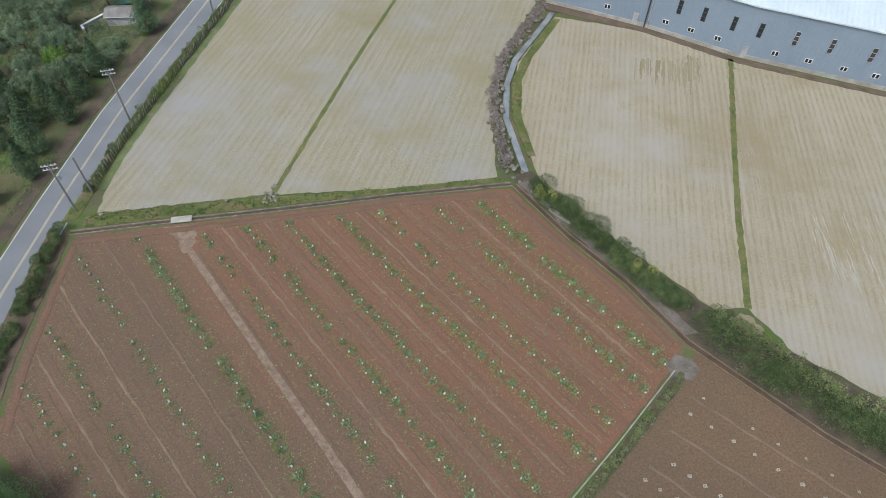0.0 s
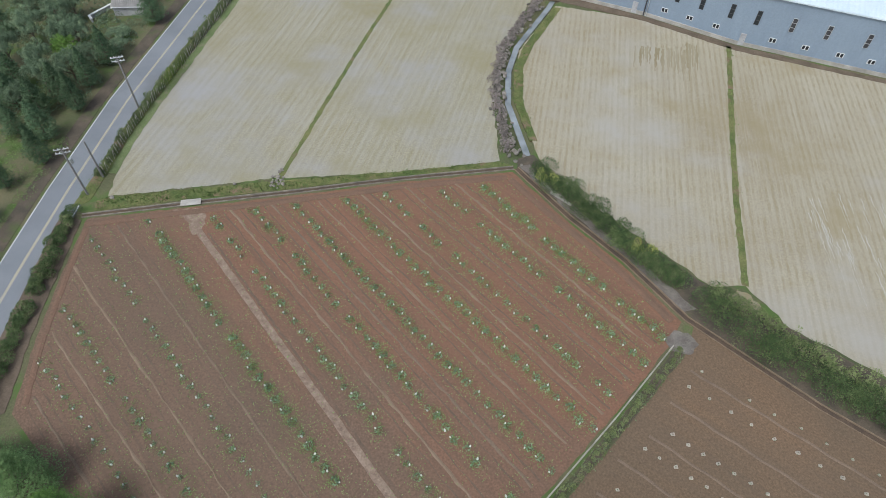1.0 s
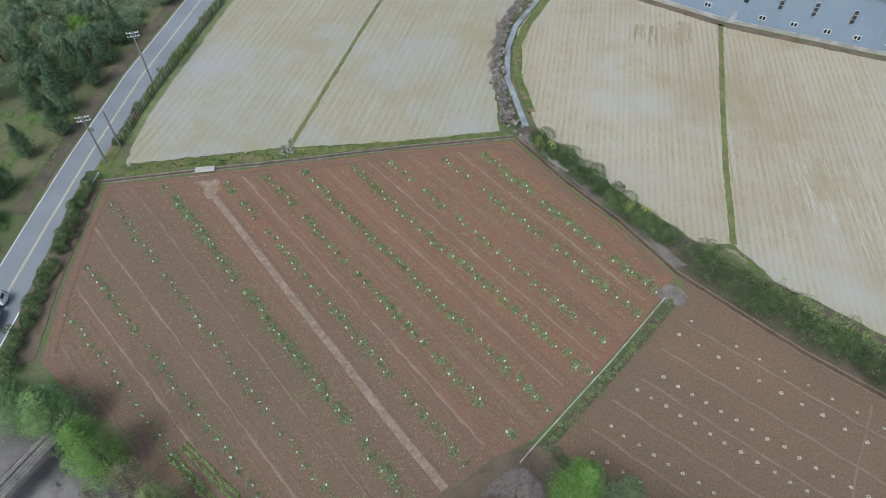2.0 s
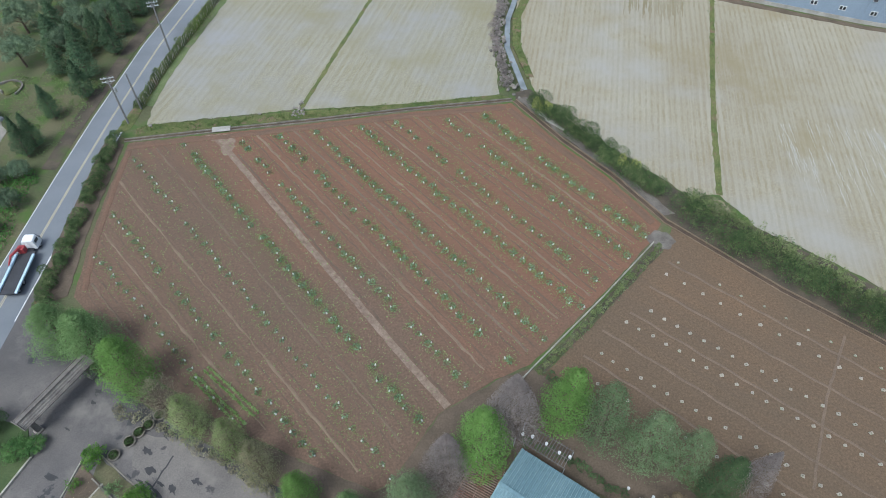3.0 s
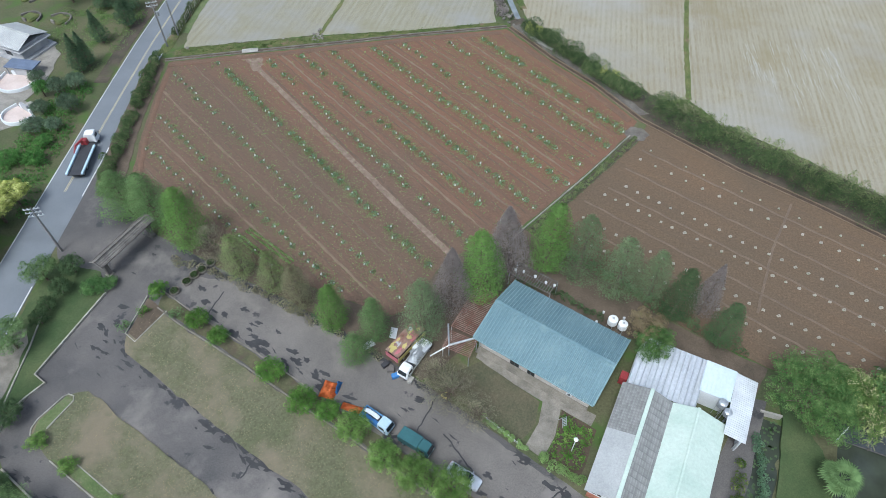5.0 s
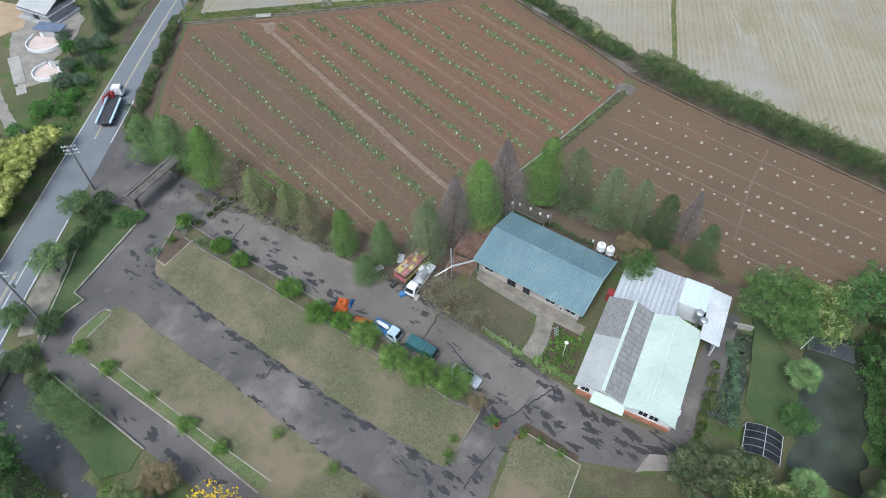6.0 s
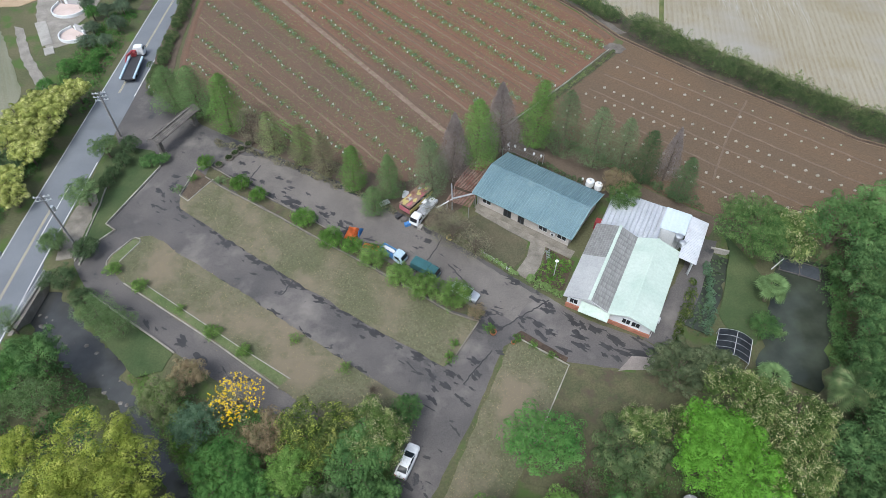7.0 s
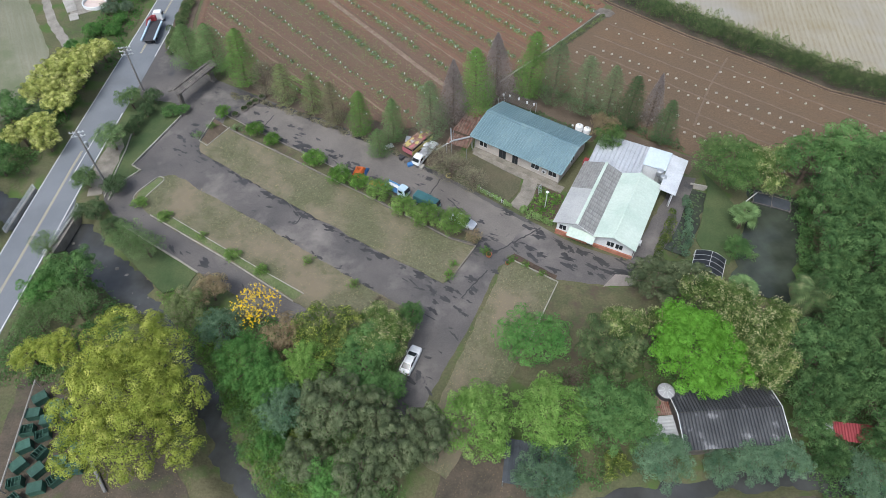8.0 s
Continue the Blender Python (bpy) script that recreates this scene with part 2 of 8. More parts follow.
    "pale_roof": mat("pale_cement_roof", (0.342, 0.347, 0.347), (0.423, 0.427, 0.423), 0.7, 0.3, 4.0, 0.1, 0.3),
    "dark_roof": mat("dark_corrugated_sheet", (0.035, 0.037, 0.042), (0.065, 0.067, 0.073), 0.6, 0.4, 4.0, 0.1, 0.35, patches=(0.35, 0.58, 0.66, (0.2, 0.2, 0.21), 0.8)),
    "rusty": mat("rusted_sheet", (0.17, 0.07, 0.05), (0.3, 0.22, 0.18), 0.8, 0.8, 5.0, 0.2, 0.5),
    "plaster": mat("cream_plaster", (0.38, 0.345, 0.31), (0.5, 0.46, 0.42), 0.85, 0.4, 5.0, 0.1, 0.3),
    "white_wall": mat("white_plaster", (0.62, 0.64, 0.66), (0.72, 0.74, 0.75), 0.8, 0.4, 5.0, 0.1, 0.2),
    "brick": mat("red_brick_plinth", (0.3, 0.12, 0.08), (0.4, 0.19, 0.13), 0.85, 1.0, 5.0, 0.2, 0.4),
    "old_wood": mat("grey_weathered_timber", (0.1, 0.09, 0.084), (0.185, 0.168, 0.152), 0.85, 0.7, 6.0, 0.3, 0.5),
    "pole": mat("weathered_concrete_pole", (0.16, 0.155, 0.15), (0.24, 0.235, 0.225), 0.85, 0.5, 6.0, 0.2, 0.3),
    "steel": plain("galvanised_steel", (0.48, 0.5, 0.52), 0.4, 0.6),
    "rail": plain("pale_painted_rail", (0.62, 0.63, 0.64), 0.5),
    "bark": mat("tree_bark", (0.08, 0.06, 0.045), (0.17, 0.135, 0.1), 0.95, 1.5, 8.0, 0.6, 0.5),
    "stone": mat("grey_field_stone", (0.13, 0.118, 0.1), (0.27, 0.245, 0.22), 0.9, 0.5, 5.0, 0.4, 0.4, rand=0.5),
    "marker": plain("white_plastic_film", (0.66, 0.66, 0.62), 0.5, spread=0.3),
    "black": plain("black_rubber", (0.02, 0.02, 0.021), 0.7),
    "white_paint": plain("white_car_paint", (0.78, 0.79, 0.8), 0.25),
    "silver_paint": plain("silver_car_paint", (0.5, 0.53, 0.57), 0.3, 0.3),
    "teal_paint": plain("teal_truck_paint", (0.045, 0.12, 0.13), 0.35),
    "blue_paint": plain("blue_truck_paint", (0.12, 0.3, 0.55), 0.35),
    "pale_blue": plain("pale_blue_paint", (0.45, 0.58, 0.68), 0.4),
    "red_paint": plain("dull_red_paint", (0.3, 0.045, 0.05), 0.5),
    "red_roof": plain("red_sheet", (0.22, 0.035, 0.042), 0.5),
    "yellow_paint": plain("yellow_board", (0.45, 0.38, 0.14), 0.6),
    "pink_paint": plain("pink_board", (0.4, 0.13, 0.15), 0.6),
    "orange_cloth": plain("orange_tarpaulin", (0.72, 0.2, 0.06), 0.7, spread=0.4, fine=2.0, bump=0.5),
    "blue_cloth": plain("blue_tarpaulin", (0.07, 0.2, 0.45), 0.7),
    "bin_green": mat("faded_green_metal", (0.03, 0.078, 0.058), (0.055, 0.125, 0.095), 0.6, 0.8, 5.0, 0.1, 0.4, rand=0.5),
    "net": mat("black_shade_net", (0.035, 0.042, 0.05), (0.07, 0.078, 0.09), 0.7, 0.5, 6.0, 0.2, 0.4),
    "terracotta": plain("terracotta", (0.4, 0.14, 0.07), 0.8),
    "dark_metal": plain("dark_iron", (0.05, 0.05, 0.055), 0.6),
    "grave_stone": mat("grey_grave_stone", (0.3, 0.3, 0.31), (0.42, 0.42, 0.43), 0.6, 0.5, 5.0, 0.1, 0.3),
    "blue_tile": plain("slate_blue_tiles", (0.13, 0.16, 0.23), 0.5),
}


def glass_mat():
    m, n, l, b = shader("dark_window_glass")
    b.inputs["Base Color"].default_value = (0.02, 0.025, 0.03, 1)
    b.inputs["Roughness"].default_value = 0.08
    b.inputs["Specular IOR Level"].default_value = 0.6
    return m


def water_mat(name, c, rough):
    m, n, l, b = shader(name)
    tc = n.new("ShaderNodeTexCoord").outputs["Object"]
    col = ramp(n, l, noise_node(n, l, tc, 0.25, 4), [(0.35, c), (0.7, tuple(1.8 * v for v in c))])
    l.new(col, b.inputs["Base Color"])
    b.inputs["Roughness"].default_value = rough
    bp = n.new("ShaderNodeBump")
    bp.inputs["Strength"].default_value, bp.inputs["Distance"].default_value = 0.12, 0.05
    l.new(noise_node(n, l, tc, 1.3, 3), bp.inputs["Height"])
    l.new(bp.outputs[0], b.inputs["Normal"])
    return m


M["glass"] = glass_mat()
M["water"] = water_mat("murky_stream_water", (0.04, 0.041, 0.04), 0.07)
# the pale blue-grey base colour carries the sky's reflection in the ditch
M["shallow"] = water_mat("sky_reflection_water", (0.15, 0.165, 0.175), 0.1)
M["pond"] = water_mat("green_pond_water", (0.034, 0.04, 0.03), 0.04)
L = {
    "fresh": leaf_mat("fresh_green_needles", (0.095, 0.16, 0.062), (0.155, 0.235, 0.095)),
    "bright": leaf_mat("bright_green_needles", (0.095, 0.175, 0.044), (0.15, 0.255, 0.072)),
    "olive": leaf_mat("olive_budding_twigs", (0.135, 0.17, 0.07), (0.2, 0.245, 0.105), (0.205, 0.19, 0.12)),
    "oliveb": leaf_mat("brown_olive_twigs", (0.155, 0.155, 0.085), (0.22, 0.215, 0.125), (0.22, 0.18, 0.12)),
    "grey": leaf_mat("grey_green_needles", (0.09, 0.13, 0.066), (0.145, 0.195, 0.1), (0.17, 0.21, 0.115)),
    "dark": leaf_mat("dark_green_leaves", (0.06, 0.098, 0.046), (0.1, 0.148, 0.07)),
    "bare": leaf_mat("purple_grey_twigs", (0.175, 0.152, 0.143), (0.25, 0.217, 0.203), trans=0.1),
    "bareb": leaf_mat("grey_brown_twigs", (0.18, 0.168, 0.115), (0.26, 0.24, 0.165), (0.2, 0.22, 0.12)),
    "rust": leaf_mat("russet_leaves", (0.18, 0.14, 0.085), (0.26, 0.205, 0.125), (0.22, 0.2, 0.1)),
    "bush": leaf_mat("glossy_green_leaves", (0.07, 0.15, 0.03), (0.13, 0.245, 0.052), (0.24, 0.35, 0.095)),
    "bushl": leaf_mat("light_green_leaves", (0.1, 0.18, 0.045), (0.185, 0.29, 0.08), (0.29, 0.39, 0.13)),
    "pale": leaf_mat("pale_green_leaves", (0.13, 0.21, 0.085), (0.19, 0.285, 0.125)),
    "wispy": leaf_mat("thin_grey_green_leaves", (0.105, 0.17, 0.066), (0.17, 0.25, 0.105), (0.2, 0.28, 0.13)),
    "dkgreen": leaf_mat("deep_green_leaves", (0.067, 0.14, 0.048), (0.122, 0.22, 0.075)),
    "green": leaf_mat("mid_green_leaves", (0.068, 0.167, 0.044), (0.12, 0.249, 0.069)),
    "yelgreen": leaf_mat("yellow_green_leaves", (0.165, 0.215, 0.036), (0.305, 0.355, 0.07), (0.46, 0.485, 0.12)),
    "yelbank": leaf_mat("cream_yellow_blossom_leaves", (0.17, 0.205, 0.05), (0.4, 0.43, 0.13), (0.62, 0.62, 0.26)),
    "teal": leaf_mat("blue_green_leaves", (0.072, 0.132, 0.078), (0.13, 0.205, 0.122)),
    "yeltip": leaf_mat("yellow_tipped_leaves", (0.05, 0.085, 0.022), (0.105, 0.14, 0.042), (0.24, 0.27, 0.085)),
    "creamtip": leaf_mat("cream_tipped_leaves", (0.062, 0.11, 0.028), (0.13, 0.19, 0.058), (0.33, 0.37, 0.15)),
    "dkolive": leaf_mat("dark_olive_leaves", (0.075, 0.1, 0.052), (0.125, 0.155, 0.082), (0.18, 0.205, 0.115)),
    # distant haze is put into this leaf colour: greyer and less saturated
    "grove": leaf_mat("haze_greyed_grove_leaves", (0.09, 0.128, 0.086), (0.15, 0.205, 0.128), (0.2, 0.255, 0.15)),
    "canopy": leaf_mat("olive_green_canopy_leaves", (0.055, 0.108, 0.034), (0.105, 0.175, 0.058), (0.17, 0.245, 0.09)),
    "wood": leaf_mat("woodland_leaves", (0.045, 0.095, 0.036), (0.1, 0.175, 0.066), (0.14, 0.225, 0.086)),
    "hedge": leaf_mat("mixed_hedge_leaves", (0.055, 0.088, 0.038), (0.102, 0.145, 0.062), (0.175, 0.2, 0.095)),
    "lime": leaf_mat("lime_green_needles", (0.11, 0.21, 0.046), (0.18, 0.305, 0.076), (0.23, 0.345, 0.1)),
    "vivid": leaf_mat("vivid_green_leaves", (0.083, 0.2, 0.022), (0.133, 0.295, 0.043)),
    "conifer": leaf_mat("dark_conifer_needles", (0.056, 0.096, 0.055), (0.1, 0.15, 0.083)),
    "yellow": leaf_mat("golden_blossom", (0.647, 0.442, 0.014), (0.802, 0.578, 0.026)),
    "cream": leaf_mat("cream_blossom", (0.3, 0.32, 0.15), (0.46, 0.45, 0.25)),
    "grass": leaf_mat("grass_blades", (0.083, 0.127, 0.041), (0.135, 0.185, 0.066), (0.183, 0.197, 0.091)),
    "weed": leaf_mat("fresh_weeds", (0.13, 0.21, 0.07), (0.21, 0.31, 0.11), (0.235, 0.31, 0.145)),
    "dry": leaf_mat("dry_grass", (0.223, 0.181, 0.103), (0.297, 0.249, 0.147)),
    "crop": leaf_mat("blue_green_cabbage_leaves", (0.135, 0.215, 0.125), (0.215, 0.31, 0.19)),
}


# ---- building helpers ----
from mathutils.geometry import tessellate_polygon


def thing(name, x=0.0, y=0.0, z=0.0, turn=0.0, label="", category="", group="", kind=""):
    ob = new(name)
    ob.empty_display_size = 0.5
    ob.matrix_world = pose(x, y, z, 0, 0, turn)
    return tagged(ob, label, category, group, kind)


def mesh_of(bm, name):
    me = bpy.data.meshes.new(name)
    bm.to_mesh(me)
    bm.free()
    return me


def raw(name, verts, faces, material=None, smooth=False):
    me = bpy.data.meshes.new(name)
    me.from_pydata([tuple(v) for v in verts], [], [tuple(f) for f in faces])
    if material:
        me.materials.append(material)
    if smooth:
        me.shade_smooth()
    me.update()
    return me


def part(name, bm, material, parent=None, label="", m=None):
    me = bm if isinstance(bm, bpy.types.Mesh) else mesh_of(bm, name)
    if material and not me.materials:
        me.materials.append(material)
    ob = new(name, me)
    ob.parent = parent
    if m is not None:
        ob.matrix_basis = m
    return tagged(ob, label)


def box(bm, x0, x1, y0, y1, z0, z1, bevel=0.0, m=None):
    vs = [bm.verts.new(p) for p in ((x0, y0, z0), (x1, y0, z0), (x1, y1, z0), (x0, y1, z0), (x0, y0, z1), (x1, y0, z1), (x1, y1, z1), (x0, y1, z1))]
    fs = [bm.faces.new([vs[i] for i in f]) for f in ((3, 2, 1, 0), (4, 5, 6, 7), (0, 1, 5, 4), (1, 2, 6, 5), (2, 3, 7, 6), (3, 0, 4, 7))]
    if bevel:
        r = bmesh.ops.bevel(bm, geom=list({e for f in fs for e in f.edges}), offset=bevel, segments=1, affect="EDGES", profile=0.5)
        vs = list({v for f in r["faces"] for v in f.verts} | {v for v in vs if v.is_valid})
    if m is not None:
        bmesh.ops.transform(bm, matrix=m, verts=[v for v in vs if v.is_valid])
    return bm


def boxed(*a, **k):
    return box(bmesh.new(), *a, **k)


def tube(bm, pts, radii, sides=6, caps=True):
    rings = []
    for i, p in enumerate(pts):
        p = Vector(p)
        d = (Vector(pts[min(i + 1, len(pts) - 1)]) - Vector(pts[max(i - 1, 0)])).normalized()
        a = d.cross(Vector((0.3, 0.9, 0.1) if abs(d.z) > 0.9 else (0, 0, 1))).normalized()
        b = d.cross(a)
        r = radii[i] if isinstance(radii, (list, tuple)) else radii
        rings.append([bm.verts.new(p + r * (math.cos(t) * a + math.sin(t) * b)) for t in [math.tau * k / sides for k in range(sides)]])
    for r0, r1 in zip(rings, rings[1:]):
        for k in range(sides):
            bm.faces.new((r0[k], r0[(k + 1) % sides], r1[(k + 1) % sides], r1[k]))
    if caps:
        bm.faces.new(rings[0][::-1])
        bm.faces.new(rings[-1])
    return bm


def resample(pts, step, closed=False, jitter=0.0, seed=0):
    rng = random.Random(seed)
    out = []
    n = len(pts)
    for i in range(n if closed else n - 1):
        a, b = Vector(pts[i]).to_2d(), Vector(pts[(i + 1) % n]).to_2d()
        k = max(1, int((b - a).length / step))
        for j in range(k):
            p = a.lerp(b, j / k)
            if jitter and j:
                p += Vector((rng.uniform(-1, 1), rng.uniform(-1, 1))) * jitter
            out.append((p.x, p.y))
    if not closed:
        out.append(tuple(pts[-1][:2]))
    return out


def slab(name, pts, z0, z1, material, jitter=0.0, step=1.2, label="", kind="structure", category="", parent=None, seed=1):
    """A flat piece of the ground with real thickness, its outline slightly uneven."""
    ps = resample(pts, step, True, jitter, seed) if jitter else pts
    bm = bmesh.new()
    top = [bm.verts.new((x, y, z1)) for x, y in ps]
    bot = [bm.verts.new((x, y, z0)) for x, y in ps]
    n = len(ps)
    ccw = sum(a[0] * b[1] - b[0] * a[1] for a, b in zip(ps, ps[1:] + ps[:1])) > 0
    for tri in tessellate_polygon([[Vector((x, y, 0)) for x, y in ps]]):
        q = [Vector(ps[i]) for i in tri]
        up = (q[1] - q[0]).cross(q[2] - q[0]) > 0
        bm.faces.new([top[i] for i in (tri if up else tri[::-1])])
    for i in range(n):
        j = (i + 1) % n
        bm.faces.new((bot[i], bot[j], top[j], top[i]) if ccw else (bot[j], bot[i], top[i], top[j]))
    ob = part(name, bm, material, parent)
    return tagged(ob, label, category, "", kind)


def strip_bm(pts, width, z0, z1, bm=None, crown=0.0):
    """A ribbon with thickness along a line on the plan."""
    bm = bm or bmesh.new()
    rows = []
    n = len(pts)
    for i, p in enumerate(pts):
        a, b = Vector(pts[max(i - 1, 0)]).to_2d(), Vector(pts[min(i + 1, n - 1)]).to_2d()
        d = (b - a).normalized()
        s = Vector((-d.y, d.x)) * (width[i] if isinstance(width, list) else width) / 2
        c = Vector(p).to_2d()
        rows.append([bm.verts.new((*(c + s), z0)), bm.verts.new((*(c + s * 0.9), z1)), bm.verts.new((*c, z1 + crown)), bm.verts.new((*(c - s * 0.9), z1)), bm.verts.new((*(c - s), z0))])
    for r0, r1 in zip(rows, rows[1:]):
        for k in range(4):
            bm.faces.new((r0[k], r1[k], r1[k + 1], r0[k + 1]))
    bm.faces.new(rows[0])
    bm.faces.new(rows[-1][::-1])
    bmesh.ops.recalc_face_normals(bm, faces=bm.faces)
    return bm


def corrugated(o, u, v, period=0.35, amp=0.035, thick=0.03):
    """A ribbed sheet from corner o along u (ribs stand side by side along u and run along v)."""
    o, u, v = Vector(o), Vector(u), Vector(v)
    nrm = u.cross(v).normalized()
    if nrm.z < 0:
        nrm = -nrm
    k = max(1, int(u.length / period))
    bm = bmesh.new()
    prof = [(i / (2 * k), amp if i % 2 else -amp) for i in range(2 * k + 1)]
    a = [bm.verts.new(o + u * t + nrm * h) for t, h in prof]
    b = [bm.verts.new(o + u * t + v + nrm * h) for t, h in prof]
    c = [bm.verts.new(o + u * t + nrm * (h - thick)) for t, h in prof]
    d = [bm.verts.new(o + u * t + v + nrm * (h - thick)) for t, h in prof]
    for i in range(len(prof) - 1):
        bm.faces.new((a[i], a[i + 1], b[i + 1], b[i]))
        bm.faces.new((c[i + 1], c[i], d[i], d[i + 1]))
        bm.faces.new((a[i + 1], a[i], c[i], c[i + 1]))
        bm.faces.new((b[i], b[i + 1], d[i + 1], d[i]))
    bm.faces.new((a[0], b[0], d[0], c[0]))
    bm.faces.new((b[-1], a[-1], c[-1], d[-1]))
    bmesh.ops.recalc_face_normals(bm, faces=bm.faces)
    return bm


def inside(pts, x, y):
    r = np.zeros(len(x), bool)
    for (x0, y0), (x1, y1) in zip(pts, pts[1:] + pts[:1]):
        c = (y0 > y) != (y1 > y)
        r ^= c & (x < (x1 - x0) * (y - y0) / ((y1 - y0) or 1e-9) + x0)
    return r


def scatter(rng, pts, n):
    a = np.array(pts)
    lo, hi = a.min(0), a.max(0)
    p = rng.uniform(lo, hi, (n * 3, 2))
    return p[inside(pts, p[:, 0], p[:, 1])][:n]


def quads(rng, c, out, length, width, loose=0.8, droop=0.0):
    """Leaf-shaped quads at the points c, facing roughly along out."""
    n = len(c)
    nm = out + rng.normal(0, loose, (n, 3))
    nm /= np.linalg.norm(nm, axis=1)[:, None] + 1e-9
    t = np.cross(nm, rng.normal(0, 1, (n, 3)))
    t[:, 2] -= droop
    t /= np.linalg.norm(t, axis=1)[:, None] + 1e-9
    b = np.cross(nm, t)
    b /= np.linalg.norm(b, axis=1)[:, None] + 1e-9
    s = rng.uniform(0.6, 1.3, (n, 1))
    le, wi = length * s / 2, width * s / 2
    v = np.stack([c - t * le, c + b * wi + t * le * 0.1, c + t * le, c - b * wi + t * le * 0.1], 1).reshape(-1, 3)
    return v


def blades(rng, c, out, length, width, loose=0.8, droop=0.0):
    """Single pointed leaves, three corners each."""
    return quads(rng, c, out, length, width * 1.5, loose, droop).reshape(-1, 4, 3)[:, [3, 1, 2]].reshape(-1, 3)


def leaf_mesh(name, v, material, corners=4):
    k = len(v) // corners
    me = bpy.data.meshes.new(name)
    me.vertices.add(len(v))
    me.vertices.foreach_set("co", v.astype(np.float32).ravel())
    me.loops.add(len(v))
    me.loops.foreach_set("vertex_index", np.arange(len(v), dtype=np.int32))
    me.polygons.add(k)
    me.polygons.foreach_set("loop_start", np.arange(0, len(v), corners, dtype=np.int32))
    me.update(calc_edges=True)
    me.validate()
    if material:
        me.materials.append(material)
    return me


def lobe_points(rng, lobes, n, low=-0.3, tight=0.72):
    """Points over the shells of many overlapping lobes (x, y, z, radius, height radius)."""
    lobes = np.array(lobes, float)
    area = lobes[:, 3] ** 2
    pick = rng.choice(len(lobes), n, p=area / area.sum())
    d = rng.normal(0, 1, (n, 3))
    d /= np.linalg.norm(d, axis=1)[:, None]
    flip = d[:, 2] < low
    d[flip, 2] *= -1
    lb = lobes[pick]
    f = rng.uniform(tight, 1.08, (n, 1)) ** 0.7
    rr = np.stack([lb[:, 3], lb[:, 3], lb[:, 4]], 1)
    return lb[:, :3] + d * rr * f, d


# ---- ground, water, roads, fields ----
STREAM = [(-110, 4), (-90, -4), (-78, -11), (-71, -15.5), (-64.5, -19), (-58, -25.5), (-53, -30), (-47.5, -35.5), (-44.8, -39.6), (-41.7, -43.5), (-38.3, -48.2), (-36.4, -52.4), (-34.4, -57.2), (-31.6, -61.2), (-27, -68), (-15, -86)]
POND = [(53.6, -17), (51, -23.5), (47, -31), (42.8, -37.6)]
LILY = [(40.8, -15.8), (36.5, -23), (32.6, -29)]
CANAL = [(-2, -70), (14, -66.8), (28.9, -65.2), (37, -65), (48, -67.5), (70, -74)]
DYKE = [(20.2, 82), (19.6, 87), (18.2, 99), (19.6, 110), (22.5, 119), (32, 135), (36, 143)]


def line_distance(x, y, line):
    best = np.full(x.shape, 1e9)
    for (x0, y0), (x1, y1) in zip(line, line[1:]):
        dx, dy = x1 - x0, y1 - y0
        t = np.clip(((x - x0) * dx + (y - y0) * dy) / (dx * dx + dy * dy), 0, 1)
        best = np.minimum(best, np.hypot(x - x0 - t * dx, y - y0 - t * dy))
    return best


def ground_height(x, y):
    z = np.zeros(x.shape)
    for line, half, bank, depth in ((STREAM[2:7], 2.4, 2.2, 2.4), (STREAM, 0.9, 2.4, 2.4), (POND, 3.6, 1.2, 1.1), (LILY, 1.3, 0.8, 0.8), (CANAL, 0.8, 1.3, 1.2), (DYKE, 0.6, 1.0, 1.0)):
        d = line_distance(x, y, line) + 0.35 * np.sin(0.9 * x + 1.3 * y) + 0.3 * np.sin(1.7 * y - 0.6 * x)
        z = np.minimum(z, -depth * np.clip(1 - (d - half) / bank, 0, 1))
    return z


def make_ground():
    xs = np.concatenate([[-4000, -1200, -400, -200], np.arange(-120, 111, 1.1), [200, 400, 1200, 4000]])
    ys = np.concatenate([[-4000, -1200, -400, -160], np.arange(-95, 165, 1.1), [250, 500, 1200, 4000]])
    gx, gy = np.meshgrid(xs, ys)
    z = ground_height(gx, gy)
    rng = np.random.default_rng(3)
    z += np.where(z < -0.05, rng.uniform(-0.15, 0.15, z.shape), 0)
    v = np.stack([gx.ravel(), gy.ravel(), z.ravel()], 1)
    w, h = len(xs), len(ys)
    i = (np.arange(h - 1)[:, None] * w + np.arange(w - 1)[None]).ravel()
    q = np.stack([i, i + 1, i + 1 + w, i + w], 1).astype(np.int32)
    me = bpy.data.meshes.new("ground")
    me.vertices.add(len(v))
    me.vertices.foreach_set("co", v.astype(np.float32).ravel())
    me.loops.add(q.size)
    me.loops.foreach_set("vertex_index", q.ravel())
    me.polygons.add(len(q))
    me.polygons.foreach_set("loop_start", np.arange(0, q.size, 4, dtype=np.int32))
    me.update(calc_edges=True)
    me.materials.append(M["ground"])
    return tagged(new("ground", me), "rough grass and bare earth round fields and yard", "ground", "", "structure")


make_ground()
for nm, line, wd, z, mt, lab in (("stream_water", STREAM, 7.6, -1.85, "water", "shallow murky stream water between earth banks"), ("pond_water", POND, 10.4, -0.5, "pond", "still green pond water"),
                                 ("lily_pond_water", LILY, 3.8, -0.35, "pond", "narrow dark lily pond water"), ("canal_water", CANAL, 3.4, -0.8, "water", "narrow muddy canal water"),
                                 ("ditch_water", DYKE, 1.3, -0.42, "shallow", "narrow field ditch water with sky reflection in its colour")):
